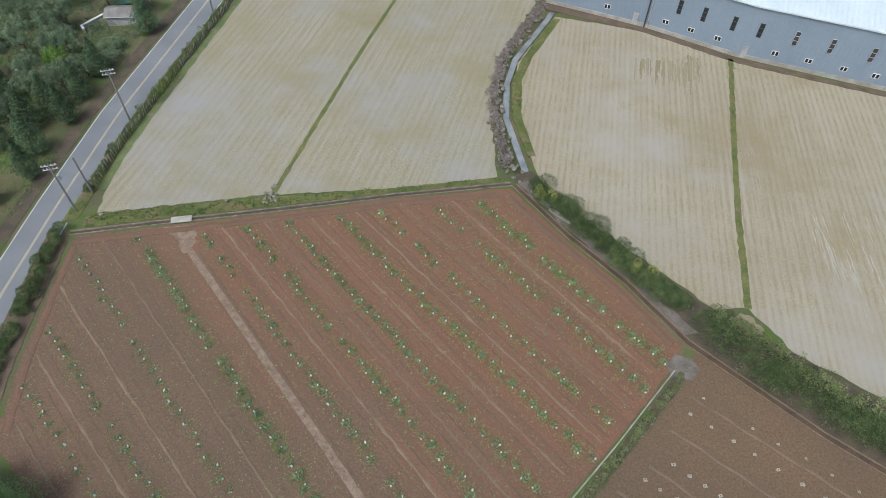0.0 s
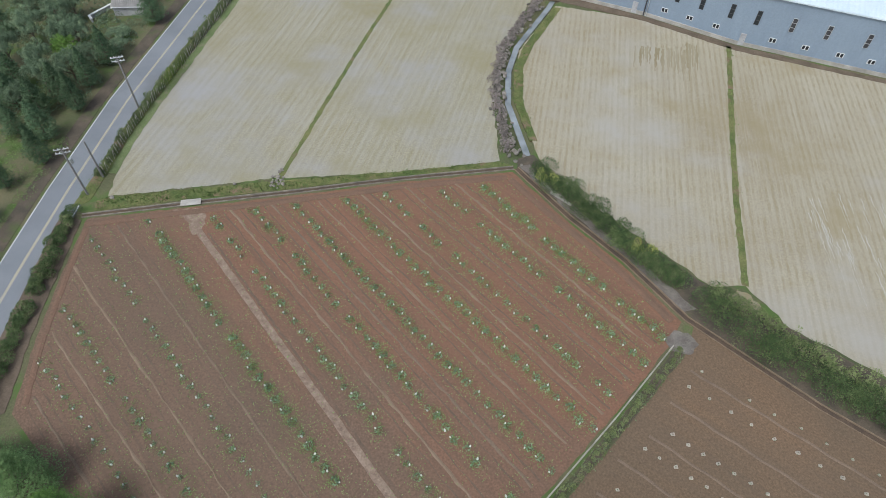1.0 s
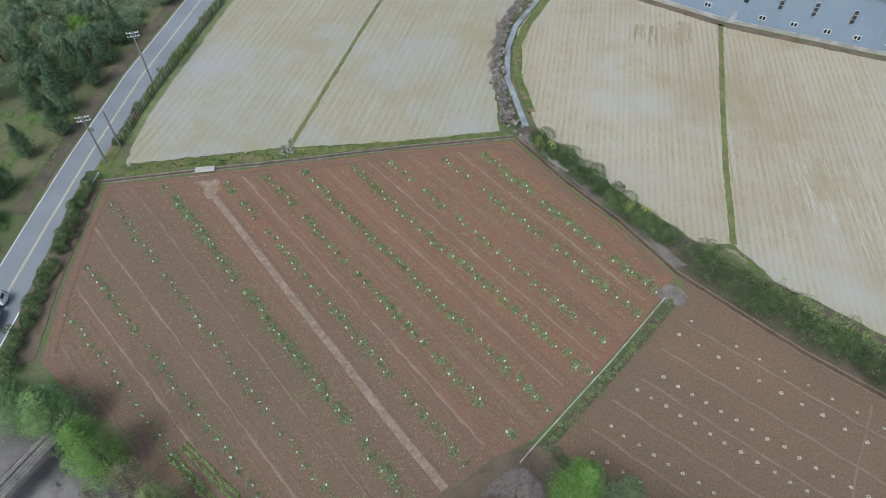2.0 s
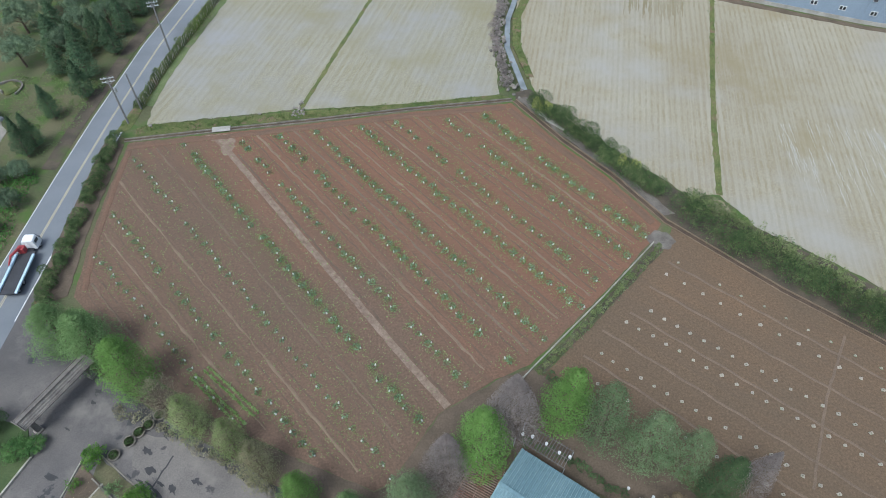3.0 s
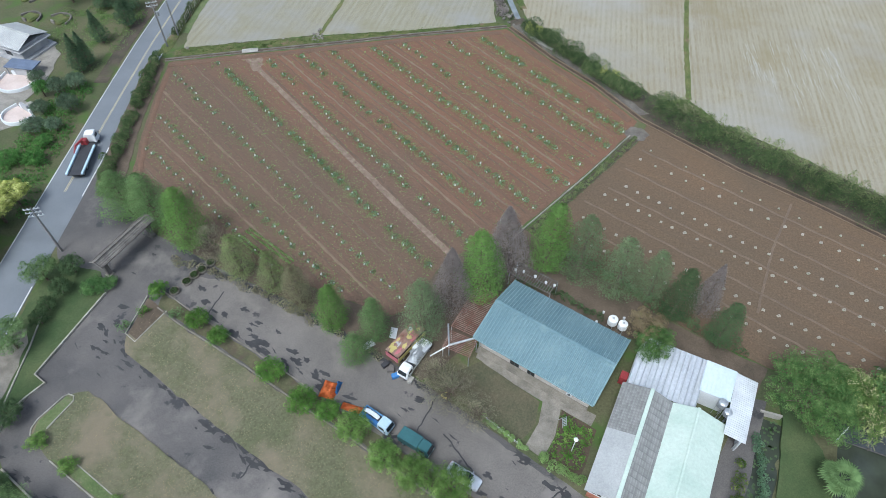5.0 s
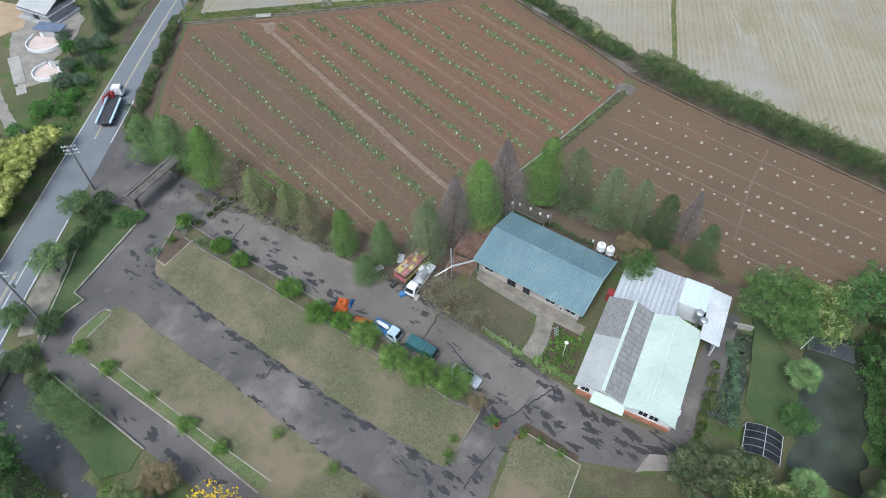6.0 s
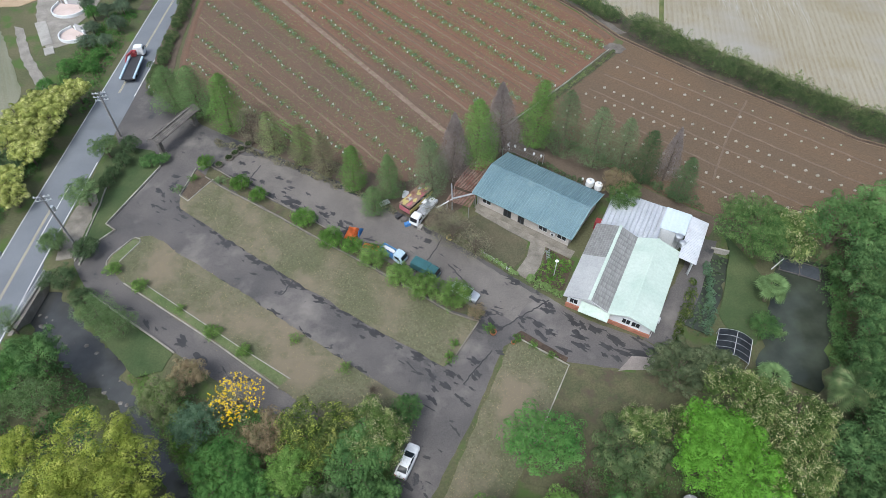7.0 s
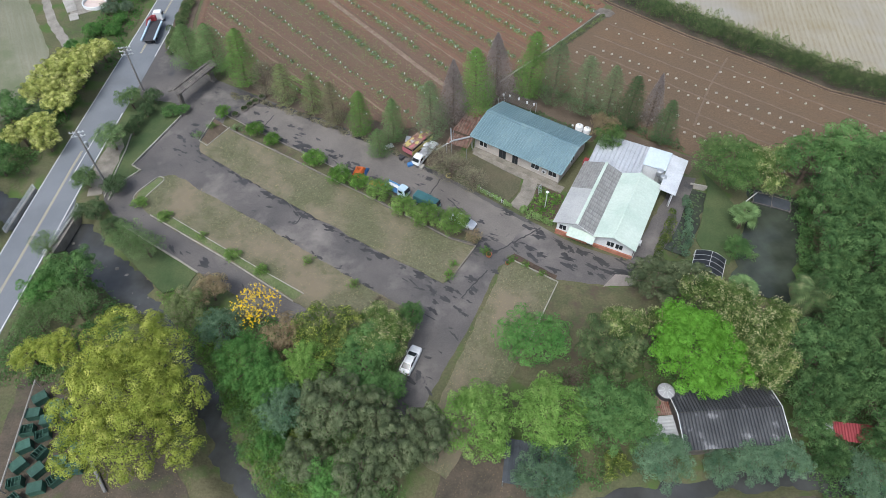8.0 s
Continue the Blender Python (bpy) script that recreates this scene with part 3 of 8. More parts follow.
    ln = [(2 * line[0][0] - line[1][0], 2 * line[0][1] - line[1][1])] + line + [(2 * line[-1][0] - line[-2][0], 2 * line[-1][1] - line[-2][1])] if nm in ("stream_water", "canal_water") else line
    tagged(part(nm, strip_bm(resample(ln, 3), wd, z - 0.1, z), M[mt]), lab, "water", "", "structure")

ROAD_C = [(-76.5, -75), (-72.6, -39), (-71.2, -25), (-69.4, -3), (-66.4, 28), (-63.3, 60.6), (-61.5, 77), (-57.9, 102), (-48.9, 143.4), (-40, 178), (-20, 240)]


def offset(line, d):
    out = []
    for i, p in enumerate(line):
        a, b = Vector(line[max(i - 1, 0)]), Vector(line[min(i + 1, len(line) - 1)])
        t = (b - a).normalized()
        out.append((p[0] - t.y * d, p[1] + t.x * d))
    return out


def between(line, y0, y1):
    ln = resample(line, 1.0)
    return [p for p in ln if y0 <= p[1] <= y1]


ROAD_S = resample(ROAD_C, 4)
road = tagged(part("road", strip_bm(ROAD_S, 8.0, -0.3, 0.05), M["asphalt"]), "grey asphalt two-lane country road", "road", "", "structure")
for d in (-0.13, 0.13):
    tagged(part("centre_line", strip_bm(offset(between(ROAD_C, -75, 1), d), 0.12, 0.04, 0.058), M["yellow_line"], road), "worn yellow line")
    tagged(part("centre_line", strip_bm(offset(between(ROAD_C, 31.5, 240), d), 0.12, 0.04, 0.058), M["yellow_line"], road), "worn yellow line")
tagged(part("edge_line", strip_bm(offset(between(ROAD_C, -75, 240), 3.55), 0.14, 0.04, 0.058), M["white_line"], road), "worn white line")
for y0, y1 in ((-75, -8), (-5, 12), (30.5, 74), (76, 240)):
    tagged(part("edge_line", strip_bm(offset(between(ROAD_C, y0, y1), -3.45), 0.16, 0.04, 0.058), M["white_line"], road), "worn white line")
tagged(part("edge_line", strip_bm(offset(between(ROAD_C, -8, 6), -0.9), 0.14, 0.04, 0.058), M["white_line"], road), "worn white line")

# red field, brown field and stubble fields
FIELD = [(-56.2, 69.8), (-39.7, 71.9), (-23.9, 73.8), (-3.7, 76.6), (16.6, 78.6), (24.2, 66.6), (31.4, 56.9), (38, 45.4), (35.4, 41.8), (24.9, 31.4), (12.3, 20), (7.2, 18), (-1, 13.2), (-7.3, 4.4), (-9.4, 3.5), (-17.7, 7.4), (-28.9, 12.9), (-42.6, 22.2), (-50.3, 29.8), (-55.4, 34.8), (-56.4, 46.5), (-56.6, 57.8)]
field = slab("field", FIELD, -0.3, 0.06, M["soil"], 0.12, label="bare red soil field with crop rows", category="field")
FIELD2 = [(39.6, 44.6), (53.5, 30.2), (64, 20.5), (76, 9), (92, 0), (110, -8), (100, -24), (70, -13), (57, -13.5), (43, -8), (31.5, 0.6), (24, 8), (17.5, 15.5), (13.9, 18.3), (26.4, 29.8), (37.2, 40.2)]
field2 = slab("field", FIELD2, -0.3, 0.05, M["soil2"], 0.12, label="brown tilled field with pale plant covers", category="field")
BANK_AB = [(-25.2, 78.6), (-21.6, 89.5), (-18.4, 100), (-14.6, 112), (-10.6, 124.4), (-4.2, 143), (5, 172)]
BANK_CD = [(50, 51.6), (54.6, 68.4), (58.2, 80.3), (60.3, 87), (69.4, 115.4), (70, 117.2)]
PAD_A = [(-54.2, 75), *offset(BANK_AB, 0.1), (8, 178), (-30, 185), (-43, 142.2), (-49.2, 115), (-54, 92)]
PAD_B = [(-3.7, 79.2), (14.6, 81.6), (15, 100), (18, 116), (30.2, 142), (34, 178), (10, 178), *offset(BANK_AB, -0.1)[::-1]]
PAD_C = [(21.6, 86), (20.6, 99), (22.6, 117), (34, 135.5), (54, 128.8), *offset(BANK_CD, 0.1)[::-1], (44.8, 51.6), (35.6, 62.6), (27, 73), (22.4, 79.5)]
PAD_D = [(99, 103.4), (130, 90), (130, -10), (95, 9), (75, 24), (64, 35.5), (54, 43.6), *offset(BANK_CD, -0.1)]
for pts, mt, lab in ((PAD_A, "paddyA", "pale wet stubble field with tractor lines"), (PAD_B, "paddyA", "pale wet stubble field beside a stone dyke"), (PAD_C, "paddyC", "dry straw-coloured stubble field"), (PAD_D, "paddyC", "wide straw-coloured stubble field"),
                     ([(-130, 70), (-98, 56), (-86, 34), (-82.5, 15), (-92, 6), (-130, 12)], "paddyW", "shallow flooded stubble field by the trees")):
    slab("stubble_field", pts, -0.3, 0.045, M[mt], 0.25, label=lab, category="field")

# banks and verges between the fields
for pts, mt, lab in (([(-55.8, 74), (-53, 75), (-25.6, 77.8), (-3.7, 79.4), (14, 81.4), (17, 80.2), (-3.7, 78.2), (-23.9, 75.6), (-39.7, 73.9), (-55.6, 71.6)], "verge", "grassy strip along the concrete ditch"),
                     (offset(BANK_AB, 0.42) + offset(BANK_AB, -0.42)[::-1], "verge", "green grass bank between two fields"),
                     (offset(BANK_CD, 0.55) + offset(BANK_CD, -0.55)[::-1], "verge", "narrow green grass bank between stubble fields"),
                     ([(20.9, 87), (19.4, 99), (20.9, 110.7), (24, 118.8), (33.4, 134.8), (35, 134.4), (26, 118.5), (22.8, 110.5), (21.2, 99), (22.4, 87)], "verge", "green grass edge along the ditch"),
                     ([(33, 143), (55, 129.6), (71.6, 117.6), (99, 104), (130, 92), (130, 90), (99, 102.4), (71, 115.6), (54, 128), (32, 139)], "dirt", "trodden strip below the warehouse wall"),
                     ([(-59.6, 72), (-57, 74), (-56, 80), (-54.4, 92), (-49.6, 115), (-43.4, 142), (-37, 170), (-39.6, 170), (-45.5, 142), (-52, 115), (-56.6, 92), (-58.4, 79)], "verge", "grass verge between road and stubble field"),
                     ([(-60.8, 71), (-57, 69.5), (-57.2, 46.5), (-56.4, 35), (-61, 33), (-61.6, 46)], "dirt", "earth verge between road and red field"),
                     # dark strip between ditch and hedge: the hedge's shade put into the colour
                     ([(18, 82), (21, 83), (26.5, 73), (35, 62.6), (43.6, 52.4), (56, 41.6), (64, 34.6), (76, 23), (96, 7.5), (112, -2), (110, -6.5), (92, 1.2), (76, 10.2), (64, 21.6), (53.5, 31.2), (39.4, 46), (33, 57), (25.4, 67), (17.6, 79.4)], "dark_earth", "earth bank coloured dark as shade under the long hedge")):
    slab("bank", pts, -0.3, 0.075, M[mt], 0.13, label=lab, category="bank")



def streaks(name, lines, mt, lab, category):
    """Ragged bands left by the harvester, lying along the stubble rows."""
    rng = random.Random(17)
    bm = bmesh.new()
    for x, y, ln, wd in lines:
        d = Vector((0.27, 0.963)) if mt == "damp" else Vector((0.16, 0.987))
        pts = [Vector((x, y)) - d * (ln * i / 9) + Vector((rng.uniform(-0.12, 0.12), 0)) for i in range(10)]
        strip_bm([(p.x, p.y) for p in pts], [wd * rng.uniform(0.5, 1.1) * (1.0 if i < 7 else 0.6) for i in range(10)], 0.02, 0.052 + rng.uniform(0, 0.004), bm)
    tagged(part(name, bm, M[mt]), lab, category, "", "stuff")


rng0 = random.Random(6)
streaks("damp_streaks", [(49 + 0.46 * k, 116.5 + rng0.uniform(-2.2, 2.6), rng0.uniform(4, 7) + 3.2 * (k > 12) + 1.8 * (k % 3 == 0), rng0.uniform(0.2, 0.75)) for k in range(32)], "damp", "damp brown streaks on the stubble by the warehouse", "stain")
streaks("straw_lines", [(rng0.uniform(66, 86), rng0.uniform(52, 71), rng0.uniform(2, 8), rng0.uniform(0.1, 0.26)) for k in range(70)], "straw", "bleached straw lines on the wide stubble field", "straw")
tagged(part("earth_verge", strip_bm(resample(offset(between(ROAD_C, 62, 176), 5.7), 3), 3.0, -0.2, 0.055), M["dark_earth"]), "dark weedy earth verge along the road", "verge", "", "structure")

tagged(part("grass_verge", strip_bm(resample(offset([(-56.6, 81), (-55.5, 90), (-53.5, 100), (-49.2, 118), (-43.3, 143), (-38, 165)], -1.5), 1.5, False, 0.2), 1.7, -0.2, 0.075), M["strip_grass"]), "green grass verge between hedge and stubble field", "verge", "", "structure")

# concrete-lined ditches round the red field
def ditch(name, line, width, lab, edge="old_concrete"):
    t = thing(name, label=lab, category="ditch", kind="structure")
    part("ditch_bed", strip_bm(resample(line, 3), width, 0.02, 0.085), M["bed"], t)
    part("ditch_wall", strip_bm(resample(offset(line, width / 2 + 0.1), 3), 0.14, 0.0, 0.26), M[edge], t, "worn ditch edge")
    part("ditch_wall", strip_bm(resample(offset(line, -width / 2 - 0.1), 3), 0.1, 0.0, 0.2), M[edge], t, "worn ditch edge")


ditch("ditch", [(-57.2, 70.5), (-39.7, 72.8), (-23.9, 74.7), (-3.7, 77.5), (16.9, 79.6)], 0.55, "narrow concrete field ditch with dark bed")
ditch("ditch", [(17.4, 79.4), (25, 67), (32.3, 57.3), (38.9, 45.9), (53, 31), (63.4, 21.8), (75.6, 9.8), (92, 0.8), (110, -7)], 0.7, "dark field ditch below the long hedge", "furrow")
part("ditch_wall", strip_bm(resample([(35.6, 41.4), (25.1, 31.1), (12.7, 19.6), (10, 17)], 2.5), 0.2, 0, 0.3), M["kerb"], None)
tagged(bpy.data.objects["ditch_wall.004"], "low pale concrete wall between the two fields", "wall", "", "structure")
slab("bank", [(36, 41.2), (25.5, 30.8), (13, 19.3), (13.9, 18.4), (26.4, 29.9), (37, 40.2)], -0.3, 0.08, M["dark_earth"], 0.15, label="weedy strip beside the low field wall", category="bank")
slab("dirt_patch", [(34.6, 42.4), (36.4, 44), (38.4, 43.4), (39.4, 41.4), (37.6, 39.8), (35.4, 40.4)], -0.2, 0.1, M["ash_bank"], 0.12, 0.6, "grey ash and rubble patch at the field corner", category="rubble")
tagged(part("plank_bridge", boxed(-1.7, 1.7, -0.7, 0.7, 0, 0.14, 0.03), M["concrete"], None, "", pose(-39.6, 72.8, 0.26, 0, 0, 6)), "pale concrete slab bridging the ditch", "slab")

slab("bank", [(18, 80), (25.2, 68.2), (32.4, 57.8), (38.8, 47.2), (41, 47.6), (36.6, 54), (32, 60.6), (27.4, 68), (20, 80.4)], -0.3, 0.09, M["ash_bank"], 0.25, label="ashy bank strewn with dry litter below the hedge", category="bank", seed=13)
slab("dirt_patch", [(46.4, 49.6), (48.4, 50.8), (50.2, 49.8), (51, 47.6), (49, 46.6)], -0.2, 0.09, M["damp"], 0.3, 0.6, "brown twig-strewn earth at the hedge gap", category="earth")

# earth ridges and the trodden track in the red field
D1 = Vector((math.cos(radians(-55.7)), math.sin(radians(-55.7))))
N1 = Vector((-D1.y, D1.x))
ROW_O = Vector((-25.8, 34.3))


# each row: its offset from the middle line and how far it leans away from it
ROWS1 = [(-22.0, 0.14), (-15.8, 0.1275), (-10.4, 0.106), (-3.2, 0.0675), (4.6, 0.041), (13.1, 0.034), (19.8, 0.048), (25.95, 0.0615), (33.6, 0.072), (39.6, 0.067), (47.5, 0.064), (53.6, 0.034)]


def row_point(row, a, side=0.0):
    p = ROW_O + D1 * a + N1 * (row[0] + row[1] * a + side)
    return p.x, p.y


def row_line(row, poly, step=1.5, wob=0.12, seed=0):
    rng = random.Random(seed)
    pts = [row_point(row, -60 + i * step, rng.uniform(-wob, wob)) for i in range(int(120 / step))]
    ok = inside(poly, np.array([p[0] for p in pts]), np.array([p[1] for p in pts]))
    return [p for p, o in zip(pts, ok) if o]


SHRUNK = [((x + 5.5) * 0.975 - 5.5, (y - 42) * 0.965 + 42) for x, y in FIELD]
for k, (a, b) in enumerate(zip(ROWS1, ROWS1[1:])):
    mid = ((a[0] + b[0]) / 2, (a[1] + b[1]) / 2)
    if k == 4:
        continue
    ln = row_line(mid, SHRUNK, seed=k)
    if len(ln) > 3:
        rr = random.Random(k)
        part("earth_ridge", strip_bm(ln, [0.36 * rr.uniform(0.5, 1.5) for _ in ln], 0.03, 0.09, crown=0.06), M["furrow" if k % 3 else "furrow_low"], field)
    for off in (-1.25, 1.3):
        ln = row_line((mid[0] + off, mid[1]), SHRUNK, seed=k + 40)
        if len(ln) > 3:
            rr = random.Random(k + 9)
            part("wheel_rut", strip_bm(ln, [0.22 * rr.uniform(0.4, 1.6) for _ in ln], 0.03, 0.068), M["rut"], field, "dark wheel rut")
TRACK = [(-40, 71.2), (-38.2, 68), (-36.3, 65.2), (-29.3, 55.4), (-20.3, 42.7), (-14.1, 34.1), (-7.1, 24.1), (0.3, 14.2)]
part("track", strip_bm(resample(TRACK, 1.0, False, 0.05), 1.15, 0.03, 0.1, crown=-0.02), M["track"], field, "pale trodden earth track")
part("track_rut", strip_bm(resample(offset(TRACK[2:], 1.0), 0.8, False, 0.12), 0.4, 0.03, 0.075), M["rut"], field, "dark rut beside the track")
slab("track_mouth", [(-42.4, 71.2), (-37.4, 71.8), (-36.4, 69.4), (-36.6, 66), (-37.8, 65.4), (-39.4, 68.6)], 0.0, 0.085, M["track"], 0.2, 0.6, "pale trodden earth at the head of the field track", category="path")
part("earth_berm", strip_bm(resample([(-56.2, 68.6), (-39.7, 70.7), (-23.9, 72.6), (-3.7, 75.4), (15.4, 77.2)], 1.2, False, 0.1), 1.3, 0.03, 0.14, crown=0.1), M["berm"], field, "turned red earth ridge")
part("earth_berm", strip_bm(resample([(16, 76.6), (23, 66), (30.4, 56.2), (36.6, 45.6)], 1.2, False, 0.1), 1.4, 0.03, 0.14, crown=0.1), M["berm"], field, "turned red earth ridge")
part("earth_berm", strip_bm(resample([(-55.6, 67.6), (-55.7, 57.8), (-55.4, 46.5), (-54.2, 36)], 1.2, False, 0.1), 1.0, 0.03, 0.1, crown=0.06), M["berm"], field, "turned red earth ridge")
D2 = Vector((math.cos(radians(-42)), math.sin(radians(-42))))
N2 = Vector((-D2.y, D2.x))
for k, off in enumerate((52.4, 46.2, 40.0, 34.6, 29.2)):
    pts = []
    for i in range(60):
        p = N2 * (off + 0.1 * math.sin(i * 1.7 + k)) + D2 * (-12 + 1.6 * i)
        pts.append((p.x, p.y))
    ok = inside(FIELD2, np.array([p[0] for p in pts]), np.array([p[1] for p in pts]))
    pts = [p for p, o in zip(pts, ok) if o][1:-1]
    part("earth_ridge", strip_bm(pts, 0.4, 0.03, 0.09, crown=0.05), M["furrow_low"], field2)
part("cross_ridge", strip_bm(resample([(59, 22.5), (52, 13), (45, 1)], 1.2, False, 0.1), 0.4, 0.03, 0.1, crown=0.05), M["furrow_low"], field2)

# ---- yard: asphalt lanes, kerbs, lawns ----
YARD = [(-62.4, 37), (-58.8, 32), (-54.3, 27), (-48.8, 22), (-42, 17.5), (-38.7, 15.2), (-34.6, 12.6), (-25, 7), (-15.8, 0.3), (-11, -3), (-5.5, -7.6), (2.3, -14), (7.6, -18.6), (11, -21.6), (16.9, -26.6), (24.5, -30.5), (26.5, -32.4), (24.6, -35), (20.2, -35), (12.6, -33.4), (6.6, -29.2), (4.2, -30.4), (-1.3, -41.3), (-7.5, -51.6), (-12, -60), (-17, -60), (-13, -51), (-10.4, -44), (-8.5, -39.4), (-16, -36), (-24, -41.5), (-30, -38), (-38, -32), (-42.4, -28.8), (-46.2, -26), (-53.1, -21), (-58.3, -16.8), (-61.5, -12), (-63.5, -7), (-60.5, -9.8), (-58.6, -7), (-56.9, -5), (-58.6, -3.7), (-52.8, 9.6), (-55, 13), (-62, 16.5), (-64.6, 22)]
yard = slab("yard_pavement", YARD, -0.3, 0.035, M["yard"], 0.1, label="dark patched asphalt yard with damp stains", category="pavement")
slab("lane_pavement", [(-40.4, 12.4), (-34.2, 11.4), (-24.6, 5.6), (-15.4, -0.8), (-10.6, -4.2), (-5.2, -8.6), (2.4, -15), (7.4, -19.2), (10.6, -22), (6, -26.4), (2.4, -24.2), (-2, -22), (-10.2, -15.6), (-19.2, -9), (-28.8, -1.8), (-39.6, 6.4)], -0.2, 0.041, M["lane"], 0.3, label="paler worn concrete lane along the tree row", category="pavement", seed=12)
ISL1 = [(-44.6, 6.6), (-40.8, 3.6), (-29.8, -4.2), (-20.1, -11.5), (-11.1, -18.2), (-2.8, -24.6), (1, -26.2), (-2.7, -31.4), (-4.6, -33.2), (-16.2, -25), (-33.5, -11.7), (-47.2, -0.8), (-47.8, 1.9)]
ISL2 = [(-50.6, -6.6), (-53.2, -7.0), (-56.2, -10.5), (-56.4, -12.4), (-52.7, -16.1), (-36.5, -27.9), (-27.2, -35.2), (-18.5, -41.5), (-11.5, -40), (-8.6, -38.6), (-16, -33.4), (-34.2, -19)]
ISL3 = [(5, -30.2), (6.8, -29.6), (12.8, -34), (10.2, -38.8), (4, -49), (-6, -63), (-10, -60), (-5.8, -51.4), (-0.6, -41.4)]
slab("lawn", ISL1, -0.2, 0.13, M["lawn"], 0.18, label="dry brownish lawn island in the yard", category="lawn")
slab("lawn", ISL2, -0.2, 0.13, M["lawn"], 0.18, label="dry lawn island with worn reddish patches", category="lawn", seed=2)
slab("lawn", ISL3, -0.2, 0.13, M["lawn"], 0.2, label="dry lawn beside the lower driveway", category="lawn", seed=3)
slab("lawn", [(12.8, -34.2), (20.2, -35.4), (26, -36), (30, -42), (12, -52), (4, -49.5), (10.4, -38.8)], -0.2, 0.11, M["bed_turf"], 0.3, label="mown green lawn behind the low kerb", category="lawn", seed=4)
slab("lawn", [(-54.8, 14), (-53, 9.4), (-58.8, -3.6), (-57.2, -5), (-58.8, -7.2), (-60.6, -10), (-64, -7), (-64.6, 2), (-64, 10), (-62.2, 16)], -0.2, 0.12, M["green"], 0.12, label="green lawn strip behind the pale kerb", category="lawn", seed=5)
slab("lawn", [(-58.2, -17.2), (-53.1, -21.2), (-46.2, -26.2), (-42.6, -29), (-43.5, -31.6), (-47, -32.4), (-52, -27.4), (-57.6, -21.6)], -0.2, 0.1, M["green"], 0.12, label="green lawn slope above the stream", category="lawn", seed=6)
slab("lawn", [(-52.5, -15.9), (-36.4, -27.6), (-27.1, -34.9), (-25.9, -34), (-34.1, -27.8), (-49.1, -16.8)], 0.1, 0.16, M["strip_grass"], 0.06, label="fresh green grass strip between two kerbs", category="lawn", seed=7)
slab("lawn", [(-56.0, -12.3), (-55.9, -10.6), (-53.4, -7.2), (-52.3, -7.8), (-54.5, -11.7), (-54.7, -13.6)], 0.1, 0.16, M["strip_grass"], 0.06, label="narrow green grass tongue ringed by a kerb", category="lawn", seed=9)
slab("planting_bed", [(-44.4, 7), (-40.6, 4.2), (-29.6, -3.8), (-20, -11), (-11, -17.6), (-2.6, -24), (1.2, -25.6), (2.2, -24.4), (-2, -22.2), (-10.2, -15.8), (-19.2, -9.2), (-28.8, -2), (-40, 6.2), (-44, 9.4)], -0.2, 0.09, M["bed_turf"], 0.15, label="weedy planting bed under the clipped bushes", category="flower bed")


slab("pavement", [(-64.6, 3.6), (-62.6, 4), (-61.5, 1.6), (-61.8, -6), (-62.2, -10.6), (-64.6, -11), (-65.4, -4)], -0.2, 0.15, M["old_concrete"], 0.2, label="worn pale concrete pavement beside the road", category="pavement", seed=8)


def kerb(line, w=0.22, h=0.22, mt="kerb", lab="pale concrete kerb"):
    return tagged(part("kerb", strip_bm(resample(line, 2.0), w * 0.8, -0.05, h), M[mt]), lab, "kerb", "", "structure")


kerb([(-52.8, 9.8), (-58.7, -3.7), (-56.9, -5.1), (-58.7, -7.1), (-60.6, -9.9)], 0.32, 0.4)
kerb([(-61.1, 6), (-61.0, 0.8), (-61.5, -11.4)], 0.26, 0.28)
kerb([(-60.4, -9.6), (-60.6, -12.2)], 0.4, 0.3)
kerb([(-58.3, -16.9), (-53.1, -20.9), (-46.2, -26), (-42.4, -28.9)], 0.3, 0.35)
kerb([(-54.5, -11.8), (-52.2, -7.9), (-52.4, -7.2), (-53.2, -6.9), (-53.8, -7.3), (-56.1, -10.4), (-56.5, -11.6), (-56.3, -12.6)], 0.24, 0.24)
kerb([(-52.7, -16.1), (-44.6, -22), (-36.5, -27.9), (-27.2, -35.2)], 0.24, 0.24)
kerb([(-49, -16.8), (-41.5, -22.4), (-34, -28), (-25.7, -33.9)], 0.2, 0.24)
kerb([(-44.4, 6.7), (-40.7, 3.7), (-29.7, -4.1), (-20, -11.4), (-11, -18), (-2.7, -24.5), (1, -26.1), (-2.7, -31.5)], 0.25, 0.26, "old_concrete")
kerb([(-44, 9.6), (-40, 6.4), (-28.7, -1.8), (-19, -9)], 0.2, 0.16, "old_concrete", "low worn concrete edging")
kerb([(-46.4, 9), (-48, 2.4), (-46.3, 0.9), (-42.9, 6)], 0.22, 0.22)
kerb([(6.8, -29.5), (12.9, -34), (10.2, -38.7), (6, -46)], 0.22, 0.26)
slab("planting_bed", [(-46.2, 8.6), (-47.6, 2.5), (-46.2, 1.3), (-43.2, 6)], -0.1, 0.15, M["dirt"], 0.05, label="bare reddish planting bed at the drive", category="flower bed")
slab("planting_bed", [(5.6, -28.9), (6.8, -29.3), (12.6, -33.5), (13, -32.8), (7, -28)], -0.1, 0.12, M["bed"], 0.08, label="narrow planting bed beside the lawn", category="flower bed")

# house court
slab("court_paving", [(3, -3), (17.6, -13.8), (16.6, -15.2), (13.2, -12.7), (7.2, -8.2), (2.4, -4.2)], -0.1, 0.108, M["old_concrete"], 0.04, label="worn concrete paving along the house front", category="paving")
